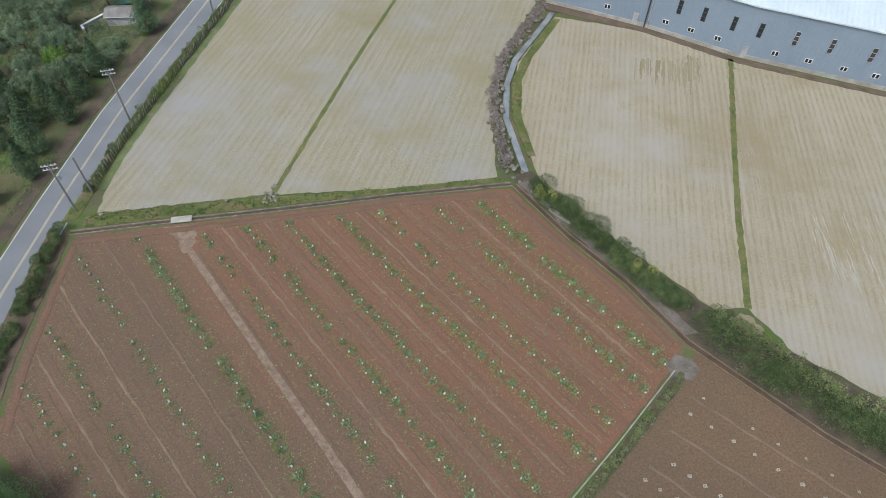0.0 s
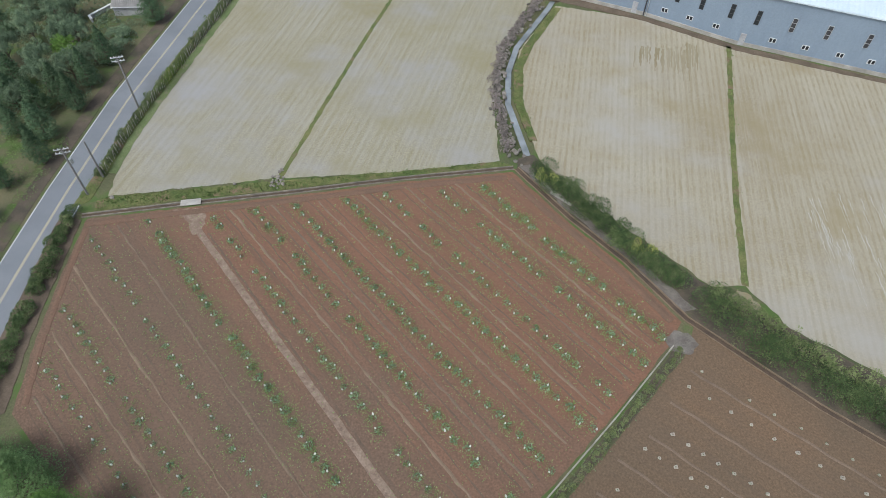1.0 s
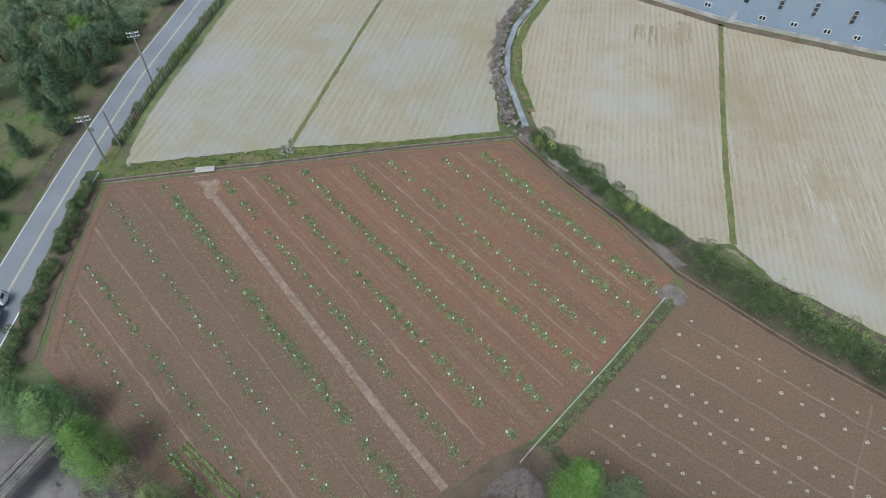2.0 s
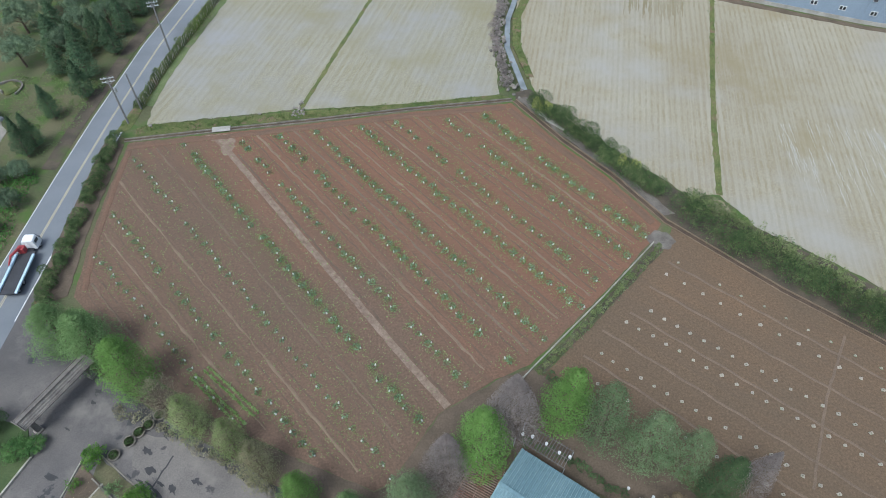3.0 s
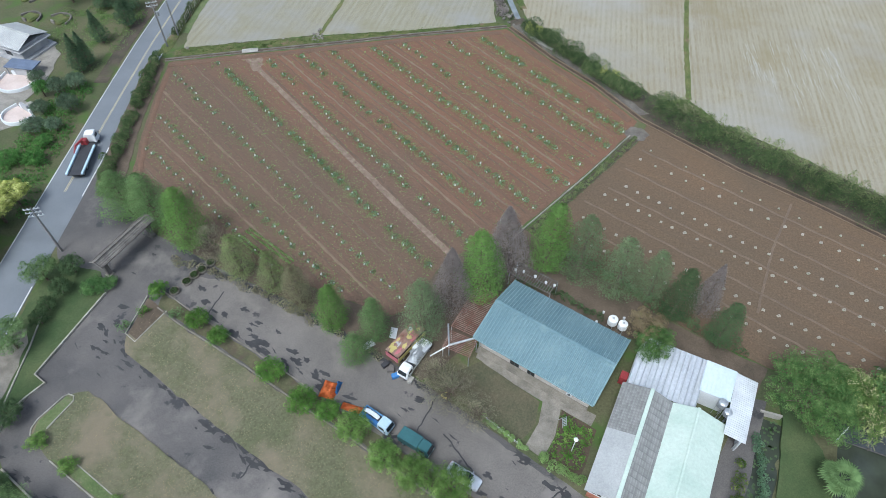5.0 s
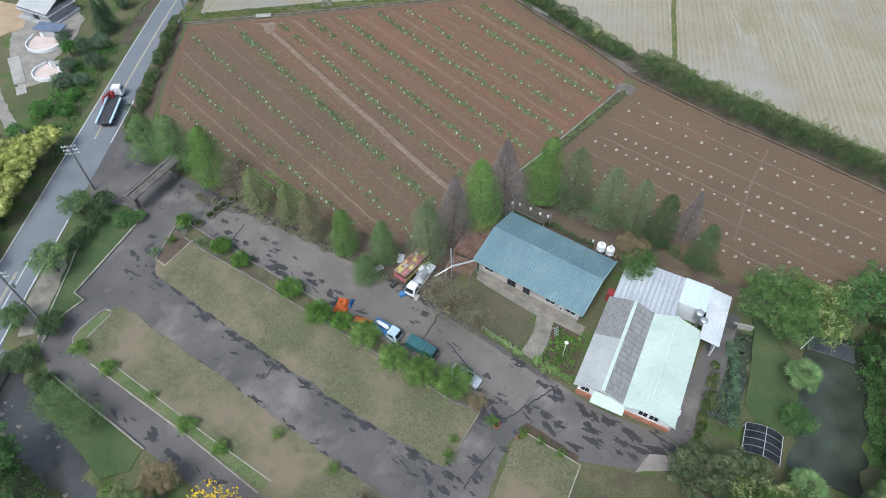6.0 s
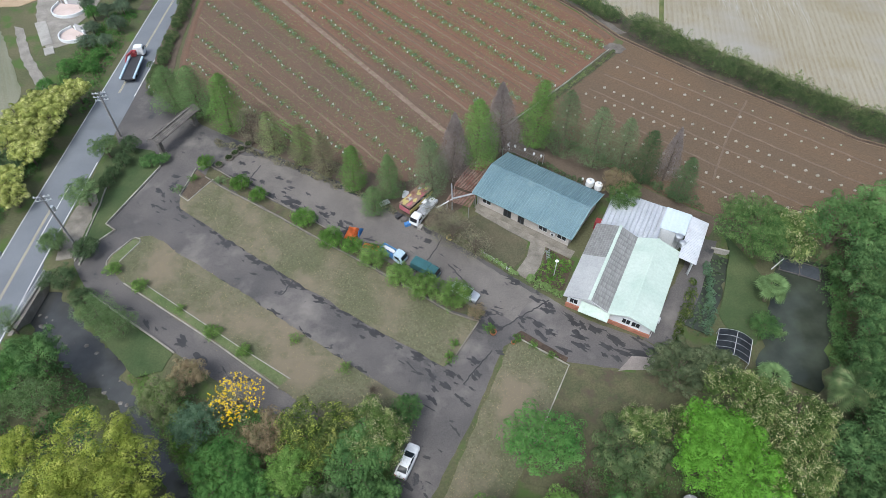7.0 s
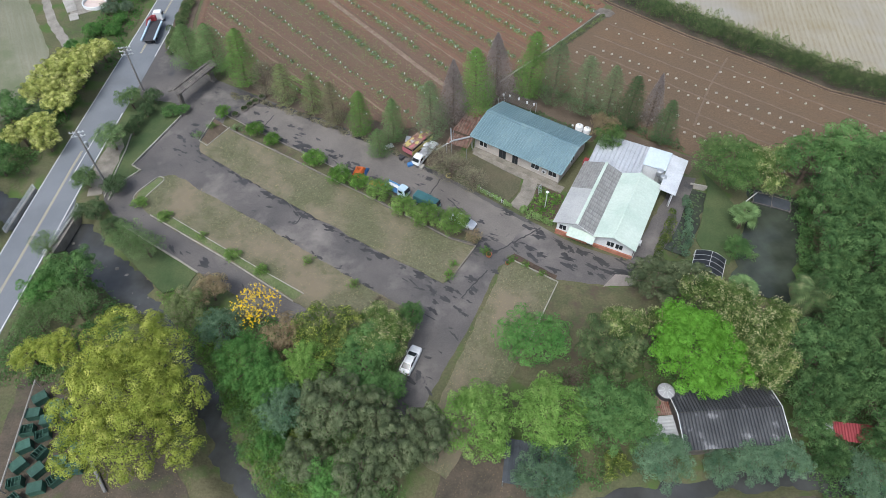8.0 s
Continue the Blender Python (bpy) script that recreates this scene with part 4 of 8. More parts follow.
slab("court_lawn", [(-1.7, -6.8), (3.3, -4.8), (7.4, -8.8), (10.4, -11.4), (9.4, -14.4), (7, -16.8), (2.5, -13.2)], -0.1, 0.1, M["dull_turf"], 0.08, label="dull green lawn before the blue-roofed house", category="lawn")
slab("concrete_path", [(2.6, -3.8), (7.2, -7.9), (13.1, -12.4), (11.7, -16.2), (9.6, -19.2), (7.6, -17.4), (9.8, -14.4), (10.8, -11.4), (7.6, -8.9), (3.4, -5.2)], -0.1, 0.12, M["old_concrete"], 0.03, label="pale concrete path to the house door", category="path")
slab("garden_bed", [(13.2, -12.8), (17.2, -15.8), (13.6, -22.4), (10, -19.4), (11.9, -16.2)], -0.1, 0.1, M["bed"], 0.1, label="dark vegetable garden soil", category="garden")
slab("yard_dirt", [(-46, 22), (-42.6, 21.8), (-28.9, 12.7), (-17.7, 7.2), (-9.4, 3.3), (-7.3, 4.2), (-1, 13), (7.2, 17.8), (12.4, 19.4), (17.4, 15.2), (24, 7.8), (31.5, 0.2), (43, -8.2), (40, -12), (30, -4), (22, -1), (9.5, 8), (3, 0), (-2, -5), (-5.5, -7.4), (-11, -2.8), (-15.8, 0.5), (-25, 7.2), (-34.6, 12.8), (-42, 17.8)], -0.2, 0.055, M["dirt"], 0.25, label="bare shaded earth under the row of trees", category="earth")
slab("side_yard", [(24.5, -30.4), (33.2, -18.8), (38, -12), (41, -13), (38.6, -17), (34, -24.6), (30, -29.6), (26.6, -32.4)], -0.2, 0.06, M["yard"], 0.12, label="dark dirty concrete strip beside the white house", category="pavement")
slab("lawn", [(42.6, -11), (44.4, -15.6), (45.6, -20), (44.2, -26.6), (40.2, -32.2), (37.4, -31), (36.6, -27), (39.4, -21.5), (42.4, -15)], -0.3, 0.09, M["green"], 0.12, label="green grass strip between the two ponds", category="lawn")
slab("concrete_pad", [(22, -33), (25.2, -33.6), (24.6, -35.2), (19.6, -35.2)], -0.1, 0.05, M["dry_asphalt"], 0.15, label="pale dry asphalt patch at the yard end", category="pavement")
slab("dirt_track", [(-96, 58), (-93.6, 57), (-88.3, 46.4), (-82.5, 38), (-78.5, 33.5), (-80, 32.6), (-84, 36), (-90.4, 46)], -0.2, 0.06, M["grey_track"], 0.2, label="grey dirt track past the graves", category="path")
# the dark colour here includes the tree shade over the bins
slab("earth_clearing", [(-63, -46), (-56, -47), (-48, -52), (-41.5, -54.5), (-38.6, -61), (-33, -69.5), (-40, -76), (-62, -75)], -0.3, 0.07, M["dark_earth"], 0.3, label="bare earth clearing scattered with fallen leaves", category="earth")
slab("canal_bank", [(6, -72), (18, -69.2), (29, -67.7), (38, -67.6), (48, -70.6), (60, -75), (60, -90), (6, -90)], -0.3, 0.06, M["dark_earth"], 0.3, label="bare brown earth bank along the canal", category="bank")
slab("earth_clearing", [(-6, -58), (3, -60), (5, -68), (-8, -68)], -0.3, 0.07, M["dark_earth"], 0.3, label="brown leaf-strewn earth clearing", category="earth")

for k, ln in enumerate(([(0.6, -20.4), (-2.8, -15.2)], [(-6.2, -14.6), (-3.6, -10.2)], [(-14.6, -21.4), (-17, -26)], [(-38, 2.8), (-35, 9.2)], [(3.2, -28), (12, -22.8)], [(-26.4, -16.4), (-28.4, -19.6)], [(-2, -36), (2.4, -31)])):
    part("crack", strip_bm(resample(ln, 0.5, False, 0.12, k), 0.22, 0.02, 0.055), M["stain"], yard, "dark filled joint")


def stains():
    """Damp patches on the yard: thin irregular sheets, long along the lanes."""
    rng = random.Random(31)
    bm = bmesh.new()
    z = 0.046
    clusters = [((22, -32), 3.5, 1.6, 22, 1.0), ((13, -28), 4, 2.2, 16, 0.7), ((1.5, -27), 2.2, 1.6, 12, 0.6), ((-5, -36.5), 3, 1.5, 12, 0.6), ((-1, -34), 3, 2.2, 10, 0.5), ((-7, -47), 2.2, 4, 12, 0.55), ((-51, 0.5), 2.4, 2.6, 18, 0.6), ((-38, 11), 2.2, 1.6, 10, 0.6),
                ((-32, 3.5), 4.5, 1.0, 16, 0.6), ((-20, -5.8), 5, 1.2, 16, 0.6), ((-30, -15.4), 9, 1.0, 14, 0.5), ((-12, -27), 7, 1.0, 14, 0.5), ((4.5, -24), 3.5, 1.6, 10, 0.5), ((-48, 19), 3, 2, 8, 0.5), ((-6, -11.5), 3.5, 1.5, 8, 0.6)]
    for line, k in (([(-42, 16.6), (-25, 6.4), (-11, -3.6), (-5, -8.4)], 15), ([(-43, 8.6), (-28.2, -1.2), (-18.6, -8.4), (-9.6, -15)], 15), ([(-45, -3.4), (-33, -12.4), (-16, -25.8), (-5, -33.6)], 14), ([(-50, -8.6), (-33.6, -19.8), (-15.4, -34)], 12), ([(7, -19.4), (16, -27.2), (24, -31.2)], 10), ([(-57, -17), (-46, -24.6), (-34, -32.6)], 10)):
        for x, y in resample(line, 58 / k):
            clusters.append(((x, y), 1.4, 0.35, 4, 0.62))
    d, n = Vector((0.797, -0.604)), Vector((0.604, 0.797))
    for (cx, cy), su, sv, k, size in clusters:
        for _ in range(k):
            c = Vector((cx, cy)) + d * rng.gauss(0, su) + n * rng.gauss(0, sv)
            if not inside(YARD, np.array([c.x]), np.array([c.y]))[0]:
                continue
            a = rng.uniform(0.5, 2.1) * size
            b = min(a * rng.uniform(0.12, 0.6), 0.55)
            m = 15
            t0 = rng.gauss(0, 0.22)
            ring = []
            for i in range(m):
                t = math.tau * i / m
                q = rng.uniform(0.4, 1.35)
                u, v = a * q * math.cos(t), b * q * math.sin(t)
                p = c + d * (u * math.cos(t0) - v * math.sin(t0)) + n * (u * math.sin(t0) + v * math.cos(t0))
                ring.append(bm.verts.new((p.x, p.y, z)))
            o = bm.verts.new((c.x, c.y, z + 0.001))
            for i in range(m):
                bm.faces.new((o, ring[i], ring[(i + 1) % m]))
            z += 0.00004
    bmesh.ops.recalc_face_normals(bm, faces=bm.faces)
    return tagged(part("damp_stains", bm, M["stain"]), "dark damp stains on the yard asphalt", "stain", "", "stuff")


stains()

slab("grave_paving", [(-96, 74), (-84, 80), (-80, 74), (-80, 66), (-82, 58), (-78.4, 56), (-80.4, 50.6), (-85.6, 48), (-91, 58), (-94, 66)], -0.2, 0.08, M["grey_track"], 0.35, label="worn grey paving round the family graves", category="paving")
slab("stone_path", [(-91.8, 59), (-89.6, 59.8), (-85, 50.6), (-87, 49.6)], -0.2, 0.16, M["concrete"], 0.05, label="pale stone path before the graves", category="path")
slab("stone_path", [(-86.4, 48.6), (-84.6, 49.4), (-83.4, 46.8), (-85.2, 46)], -0.2, 0.16, M["concrete"], 0.05, label="pale stone step below the graves", category="path")


# ---- trees and shrubs ----
def skeleton_tree(rng, h, spread, r0, limbs, top=0.75):
    bm = bmesh.new()
    tube(bm, [(0, 0, -0.2), (0.1, 0, h * 0.3), (0.05, 0.1, h * top)], [r0, r0 * 0.75, r0 * 0.25], 7)
    for k in range(limbs):
        a = k * 2.4 + rng.uniform(0, 0.5)
        z = h * rng.uniform(0.25, 0.5)
        e = spread * rng.uniform(0.5, 0.8)
        tube(bm, [(0.05, 0, z), (e * 0.5 * math.cos(a), e * 0.5 * math.sin(a), z + h * 0.15), (e * math.cos(a), e * math.sin(a), z + h * 0.3)], [r0 * 0.45, r0 * 0.3, r0 * 0.08], 5)
    return bm


def billows(rng, subs, small=0.4, per=9):
    """Each bough is a core with smaller clumps on its upper side."""
    out = []
    for x, y, z, s, hs in subs:
        out.append((x, y, z, s * 0.66, hs * 0.66))
        for k in range(per):
            d = rng.normal(0, 1, 3)
            d /= np.linalg.norm(d)
            d[2] = abs(d[2]) if rng.uniform() < 0.75 else d[2]
            q = s * small * rng.uniform(0.55, 1.3)
            out.append((x + d[0] * s * 0.9, y + d[1] * s * 0.9, z + d[2] * hs * 0.9, q, q * 0.85))
    return out


def broad_proto(name, r, h, leaves, leaf, seed, base=0.3, nlobes=10, loose=0.14, droop=0.0, flat=1.0, tips=0, lobe=0.42, small=0.37, per=8, subs=None, tight=0.9):
    rng = np.random.default_rng(seed)
    t = thing(name)
    part("trunk", skeleton_tree(rng, h, r, 0.05 * r + 0.06, 6), M["bark"], t)
    c = h * (base + (1 - base) * 0.45)
    half = h * (1 - base) * 0.5
    if not subs:
        subs = [(0, 0, c, r * 0.55, half * 0.72)]
        for k in range(nlobes):
            a, u = k * 2.39996 + rng.uniform(-0.3, 0.3), (k + 0.5) / nlobes
            el = math.asin(min(1, u * 1.15 - 0.2))
            q = rng.uniform(0.5, 0.76)
            s = r * lobe * rng.uniform(0.7, 1.2)
            subs.append((q * r * math.cos(el) * math.cos(a), q * r * math.cos(el) * math.sin(a), c + half * 0.62 * math.sin(el) * flat, s, s * 0.85))
    lobes = billows(rng, subs, small, per)
    p, d = lobe_points(rng, lobes, leaves * 2, -0.3, tight)
    part("crown", leaf_mesh("crown", blades(rng, p, d, leaf * 0.8, leaf * 0.55, loose, droop), L["green"], 3), None, t)
    if tips:
        p, d = lobe_points(rng, [b for b in lobes if b[3] < r * lobe * 0.6], tips // 12, 0.5, 0.95)
        p, d = np.repeat(p + d * 0.1, 12, 0), np.repeat(d, 12, 0)
        p += rng.normal(0, 0.17, p.shape)
        part("blossom", leaf_mesh("blossom", blades(rng, p, d, leaf * 0.62, leaf * 0.46, 0.4), L["cream"], 3), None, t)
    return t


def cone_proto(name, r, h, leaves, leaf, seed, power=0.75, low=0.08, droop=0.4, loose=0.7, width=0.4, whorls=22):
    rng = np.random.default_rng(seed)
    t = thing(name)
    bm = tube(bmesh.new(), [(0, 0, -0.2), (0, 0, h * 0.5), (0, 0, h * 0.98)], [0.26, 0.16, 0.03], 7)
    for k in range(26):
        a, u = k * 2.4, k / 26
        z = h * (low + 0.82 * u)
        e = r * (1 - u) ** power * 0.85
        tube(bm, [(0, 0, z), (e * math.cos(a), e * math.sin(a), z + e * 0.35)], [0.05, 0.012], 4)
    part("trunk", bm, M["bark"], t)
    k = rng.integers(0, whorls * 5, leaves)
    u = (k + rng.uniform(-0.8, 0.8, leaves)) / (whorls * 5)
    u = np.clip(u, 0, 0.995)
    ang = k * 2.39996 + rng.normal(0, 0.3, leaves)
    prof = np.where(u < 0.12, 0.55 + u * 3.75, (1 - (u - 0.12) / 0.88) ** power)
    bulge = 0.75 + 0.35 * np.sin(k * 12.9898) ** 2
    rad = r * prof * bulge * rng.uniform(0.1, 1.0, leaves) ** 0.5
    p = np.stack([rad * np.cos(ang), rad * np.sin(ang), h * (low + (1 - low) * u) + rad * 0.22], 1)
    d = np.stack([np.cos(ang), np.sin(ang), np.full(leaves, 0.9)], 1)
    part("crown", leaf_mesh("crown", blades(rng, p, d, leaf, leaf * width, loose, droop), L["fresh"], 3), None, t)
    return t


def twig_proto(name, r, h, twigs, seed, cone=True):
    rng = np.random.default_rng(seed)
    t = thing(name)
    bm = tube(bmesh.new(), [(0, 0, -0.2), (0, 0, h * 0.5), (0, 0, h * 0.98)], [0.22, 0.14, 0.03], 7) if cone else skeleton_tree(rng, h, r, 0.12, 8)
    for k in range(44):
        a, u = k * 2.4, k / 44
        z = h * (0.08 + 0.85 * u)
        e = r * (1 - u) ** 0.8 if cone else r * math.sin(math.pi * (0.15 + 0.8 * u))
        tube(bm, [(0, 0, z * 0.9), (e * 0.5 * math.cos(a), e * 0.5 * math.sin(a), z + e * 0.3), (e * math.cos(a + 0.2), e * math.sin(a + 0.2), z + e * 0.6)], [0.05, 0.03, 0.01] if cone else [0.035, 0.02, 0.008], 3)
    part("trunk", bm, M["bark"], t)
    u = rng.uniform(0, 1, twigs)
    ang = rng.uniform(0, math.tau, twigs)
    prof = (1 - u) ** 0.8 if cone else np.sin(math.pi * (0.12 + 0.85 * u))
    rad = r * prof * rng.uniform(0.15, 1, twigs) ** 0.6
    p = np.stack([rad * np.cos(ang), rad * np.sin(ang), h * (0.1 + 0.88 * u) + rad * 0.2], 1)
    d = rng.normal(0, 1, (twigs, 3))
    part("twig_crown", leaf_mesh("twig_crown", quads(rng, p, d, 0.55 if cone else 0.5, 0.024, 0.5, -0.8), L["bare"]), None, t)
    return t


def fan_palm_proto(name, h, fronds, seed):
    """A stem with stiff stalks, each ending in a round fan of narrow pointed blades."""
    rng = np.random.default_rng(seed)
    t = thing(name)
    part("trunk", tube(bmesh.new(), [(0, 0, -0.2), (0.1, 0, h * 0.5), (0, 0, h)], [0.24, 0.19, 0.2], 8), M["bark"], t)
    for k in range(fronds):
        a, el = k * 2.39996, rng.uniform(-0.45, 1.15)
        stalk = rng.uniform(0.9, 1.4)
        tip = Vector((stalk * math.cos(el), 0, stalk * math.sin(el)))
        bm = tube(bmesh.new(), [(0, 0, 0), tuple(tip)], [0.04, 0.02], 4)
        fwd = Vector((math.cos(el - 0.5), 0, math.sin(el - 0.5)))
        side = Vector((0, 1, 0))
        for i in range(17):
            b = radians(-125 + 250 * i / 16)
            ray = fwd * math.cos(b) + side * math.sin(b)
            ln = 1.15 * (0.75 + 0.25 * math.cos(b)) * rng.uniform(0.85, 1.1)
            w = ray.cross(fwd.cross(side)).normalized() * 0.09
            end = tip + ray * ln - Vector((0, 0, 0.32 * ln * ln))
            mid = tip + ray * ln * 0.5
            v = [bm.verts.new(q) for q in (tip, mid + w, end, mid - w)]
            bm.faces.new(v)
        part("frond", bm, L["fresh"], t, m=pose(0, 0, h, 0, 0, math.degrees(a)))
    return t


def palm_proto(name, h, fronds, length, seed):
    rng = np.random.default_rng(seed)
    t = thing(name)
    part("trunk", tube(bmesh.new(), [(0, 0, -0.2), (0.1, 0, h * 0.5), (0, 0, h)], [0.22, 0.17, 0.15], 8), M["bark"], t)
    for k in range(fronds):
        a, el = k * 2.39996, rng.uniform(-0.5, 1.0)
        bm = bmesh.new()
        ribs = []
        for i in range(7):
            s = i / 6
            x = length * s * math.cos(el) * (1 - 0.1 * s)
            ribs.append(Vector((x, 0, length * s * math.sin(el) - length * 0.55 * s * s)))
        spine = [ribs[q // 3].lerp(ribs[min(q // 3 + 1, 6)], q % 3 / 3) for q in range(19)]
        base = [bm.verts.new(p) for p in spine]
        for q in range(18):
            s = q / 18
            wl = length * 0.34 * math.sin(math.pi * min(1, 0.15 + s))
            for side in (-1, 1):
                tip = bm.verts.new(spine[q] + Vector((0.55 * wl, side * wl, -0.35 * wl)))
                bm.faces.new((base[q], base[q + 1], tip))
        part("frond", bm, L["hedge"], t, m=pose(0, 0, h, 0, 0, math.degrees(a)))
    return t


# the wide yellow-green tree has separate boughs, low ones on the stream side
YELLOW_BOUGHS = [(0, 0, 8.6, 6.2, 3.8), (-2.6, 7.2, 7.8, 5.4, 3.4), (-5.2, -0.4, 7.2, 4.6, 3.2), (4.8, -1.0, 7.4, 4.2, 3.0), (0.4, -6.2, 7.6, 5.2, 3.2), (6.2, -6.6, 5.6, 2.7, 1.9), (-5.6, 4.6, 6.6, 3.6, 2.4), (2.8, 4.6, 8.2, 3.8, 2.6), (-5.0, -6.2, 6.2, 3.4, 2.4)]
PROTO = {
    "bush": broad_proto("bush", 1.5, 2.0, 2000, 0.17, 11, 0.05, 9, 0.4, lobe=0.44, per=6),
    "fine": broad_proto("bush", 1.5, 2.0, 4600, 0.11, 33, 0.02, 34, 0.15, lobe=0.36, small=0.42, per=2, tight=0.92),
    "sapling": broad_proto("bush", 1.0, 1.4, 300, 0.19, 12, 0.1, 7, 0.6, per=4),
    "med": broad_proto("tree", 4.0, 8.0, 5300, 0.28, 13, 0.16, 11),
    "med2": broad_proto("tree", 4.0, 8.0, 5300, 0.28, 14, 0.16, 14, lobe=0.36, per=8),
    "dome": broad_proto("tree", 4.0, 8.0, 5600, 0.27, 30, 0.16, 30, 0.14, lobe=0.28, small=0.4, per=1, tight=0.93),
    "tip": broad_proto("tree", 4.0, 8.0, 5600, 0.28, 15, 0.18, 12, lobe=0.38, small=0.36, per=12, tips=2800),
    "large": broad_proto("tree", 8.0, 12.0, 16000, 0.34, 16, 0.2, 20, lobe=0.32, small=0.34, per=14),
    "spread": broad_proto("tree", 10.0, 13.0, 36000, 0.33, 31, 0.2, 6, 0.14, small=0.19, per=60, tight=0.94, subs=YELLOW_BOUGHS),
    "feather": broad_proto("tree", 4.0, 9.0, 8800, 0.25, 17, 0.1, 20, 0.3, droop=0.4, lobe=0.34, per=6, tight=0.8),
    "flat": broad_proto("tree", 6.0, 9.0, 21000, 0.25, 18, 0.45, 18, 0.14, flat=0.7, lobe=0.34, small=0.3, per=16),
    "wispy": broad_proto("tree", 4.0, 6.0, 4200, 0.21, 19, 0.3, 16, 1.0, lobe=0.4, per=5, tight=0.5),
    "cypress": cone_proto("cypress_tree", 3.0, 12.0, 13500, 0.22, 20, power=0.55, loose=0.4, whorls=30),
    "cypress2": cone_proto("cypress_tree", 3.0, 12.0, 13500, 0.22, 21, power=0.5, loose=0.4, whorls=32),
    "oval": cone_proto("cypress_tree", 2.8, 9.0, 8000, 0.22, 22, power=0.42, low=0.04, loose=0.6),
    "thin": cone_proto("cypress_tree", 3.0, 12.0, 10500, 0.21, 23, power=0.5, width=0.34, loose=0.5, whorls=30),
    "conifer": cone_proto("conifer", 2.6, 9.0, 4200, 0.42, 24, power=0.85, droop=0.5),
    "bare": twig_proto("bare_cypress_tree", 3.4, 13.0, 13000, 25),
    "bareb": twig_proto("bare_tree", 2.6, 5.0, 2400, 26, False),
    "barelet": twig_proto("bare_tree", 1.5, 3.0, 160, 32, False),
    "flower": broad_proto("flowering_tree", 3.2, 6.0, 700, 0.22, 27, 0.3, 14, lobe=0.4),
    "fan_palm": fan_palm_proto("palm_tree", 4.0, 34, 28),
    "coconut": palm_proto("palm_tree", 8.0, 16, 4.2, 29),
}
SIZE = {"bush": (1.5, 2.0), "fine": (1.62, 2.0), "sapling": (1.0, 1.4), "large": (8.4, 12.0), "dome": (4.2, 8.0), "spread": (10.0, 13.0), "flat": (6.2, 9.0), "wispy": (4.0, 6.0), "oval": (2.8, 9.0), "conifer": (2.6, 9.0), "bare": (3.0, 13.0), "bareb": (2.6, 5.0), "barelet": (1.5, 3.0), "feather": (4.2, 9.0), "fan_palm": (2.6, 5.0), "coconut": (4.2, 9.0),
        "cypress": (3.0, 12.0), "cypress2": (3.0, 12.0), "thin": (3.0, 12.0), "flower": (3.2, 6.0), "med": (4.2, 8.0), "med2": (4.2, 8.0), "tip": (4.2, 8.0)}
FORM = {"bush": "bush", "bushl": "bush", "pale": "sapling", "wispy": "wispy", "dkgreen": "med", "green": "med2", "wood": "med", "canopy": "med2", "grove": "med", "hedge": "dome", "dkolive": "dome", "teal": "feather", "yeltip": "tip", "creamtip": "tip", "lime": "feather", "vivid": "flat", "yelgreen": "med2", "yelbank": "dome", "conifer": "conifer",
        "fresh": "cypress", "bright": "cypress2", "olive": "oval", "oliveb": "oval", "grey": "thin", "dark": "med", "bare": "bare", "bareb": "bareb", "rust": "med2"}
WORDS = {"yelbank": "dense rounded tree covered in cream-yellow blossom by the road", "canopy": "green tree with a wide dense crown beside the house", "grove": "leafy roadside grove tree with haze greyed into its colour", "hedge": "olive-green tree with a dense rounded crown", "wood": "dark green woodland tree with a dense crown", "bush": "clipped glossy green bush in a planting bed", "bushl": "rounded light green bush with fresh tips", "pale": "small pale green shrub beside the kerb", "wispy": "thin grey-green tree with sparse leaves", "dkgreen": "deep green leafy tree with a dense crown", "green": "mid-green leafy tree with a lobed crown",
         "dkolive": "dark olive tree with a dense lobed crown", "teal": "blue-green feathery tree with drooping sprays", "yeltip": "dark tree with yellow-green shoot tips", "creamtip": "dark green tree covered in cream blossom", "lime": "lime-green feathery tree with a soft crown", "vivid": "vivid green tree with a flat spreading canopy",
         "yelgreen": "yellow-green tree in fresh leaf", "conifer": "dark green pointed conifer in the grove", "fresh": "fresh green cypress along the field edge", "bright": "bright green conical cypress in spring leaf", "olive": "olive-green oval cypress with budding twigs", "oliveb": "brownish oval cypress with budding twigs", "grey": "grey-green thin cypress with half-open leaves",
         "dark": "dark green dense evergreen tree", "bare": "bare purple-grey cypress without leaves", "bareb": "bare grey-brown small tree with thin twigs", "rust": "russet-brown leafy tree beside the yard"}
ROAD_X = resample(ROAD_C, 2)


def plant(kind, x, y, r, h, form=None, west=False, group=""):
    form = form or FORM[kind]
    if kind in ("bush", "bushl", "pale") and r < 1.15:
        form = "sapling"
    if form in ("med", "med2", "feather", "dome") and r < 2.9:
        form = "fine" if r > 1.6 else "bush"
    if kind in ("bush", "bushl") and r > 1.7:
        form = "fine"
    if west:
        edge = min(ROAD_X, key=lambda p: abs(p[1] - y))[0] - 5.2
        x = min(x, edge - 0.75 * r)
    r0, h0 = SIZE[form]
    k = random.Random(int(x * 131 + y * 977))
    ob = copy_thing(PROTO[form], pose(x, y, float(ground_height(np.array([x]), np.array([y]))[0]), k.uniform(-2, 2), k.uniform(-2, 2), 0 if form == "spread" else k.uniform(0, 360)) @ Matrix.Diagonal((r / r0 * k.uniform(0.95, 1.05), r / r0 * k.uniform(0.95, 1.05), h / h0, 1)))
    for c in ob.children:
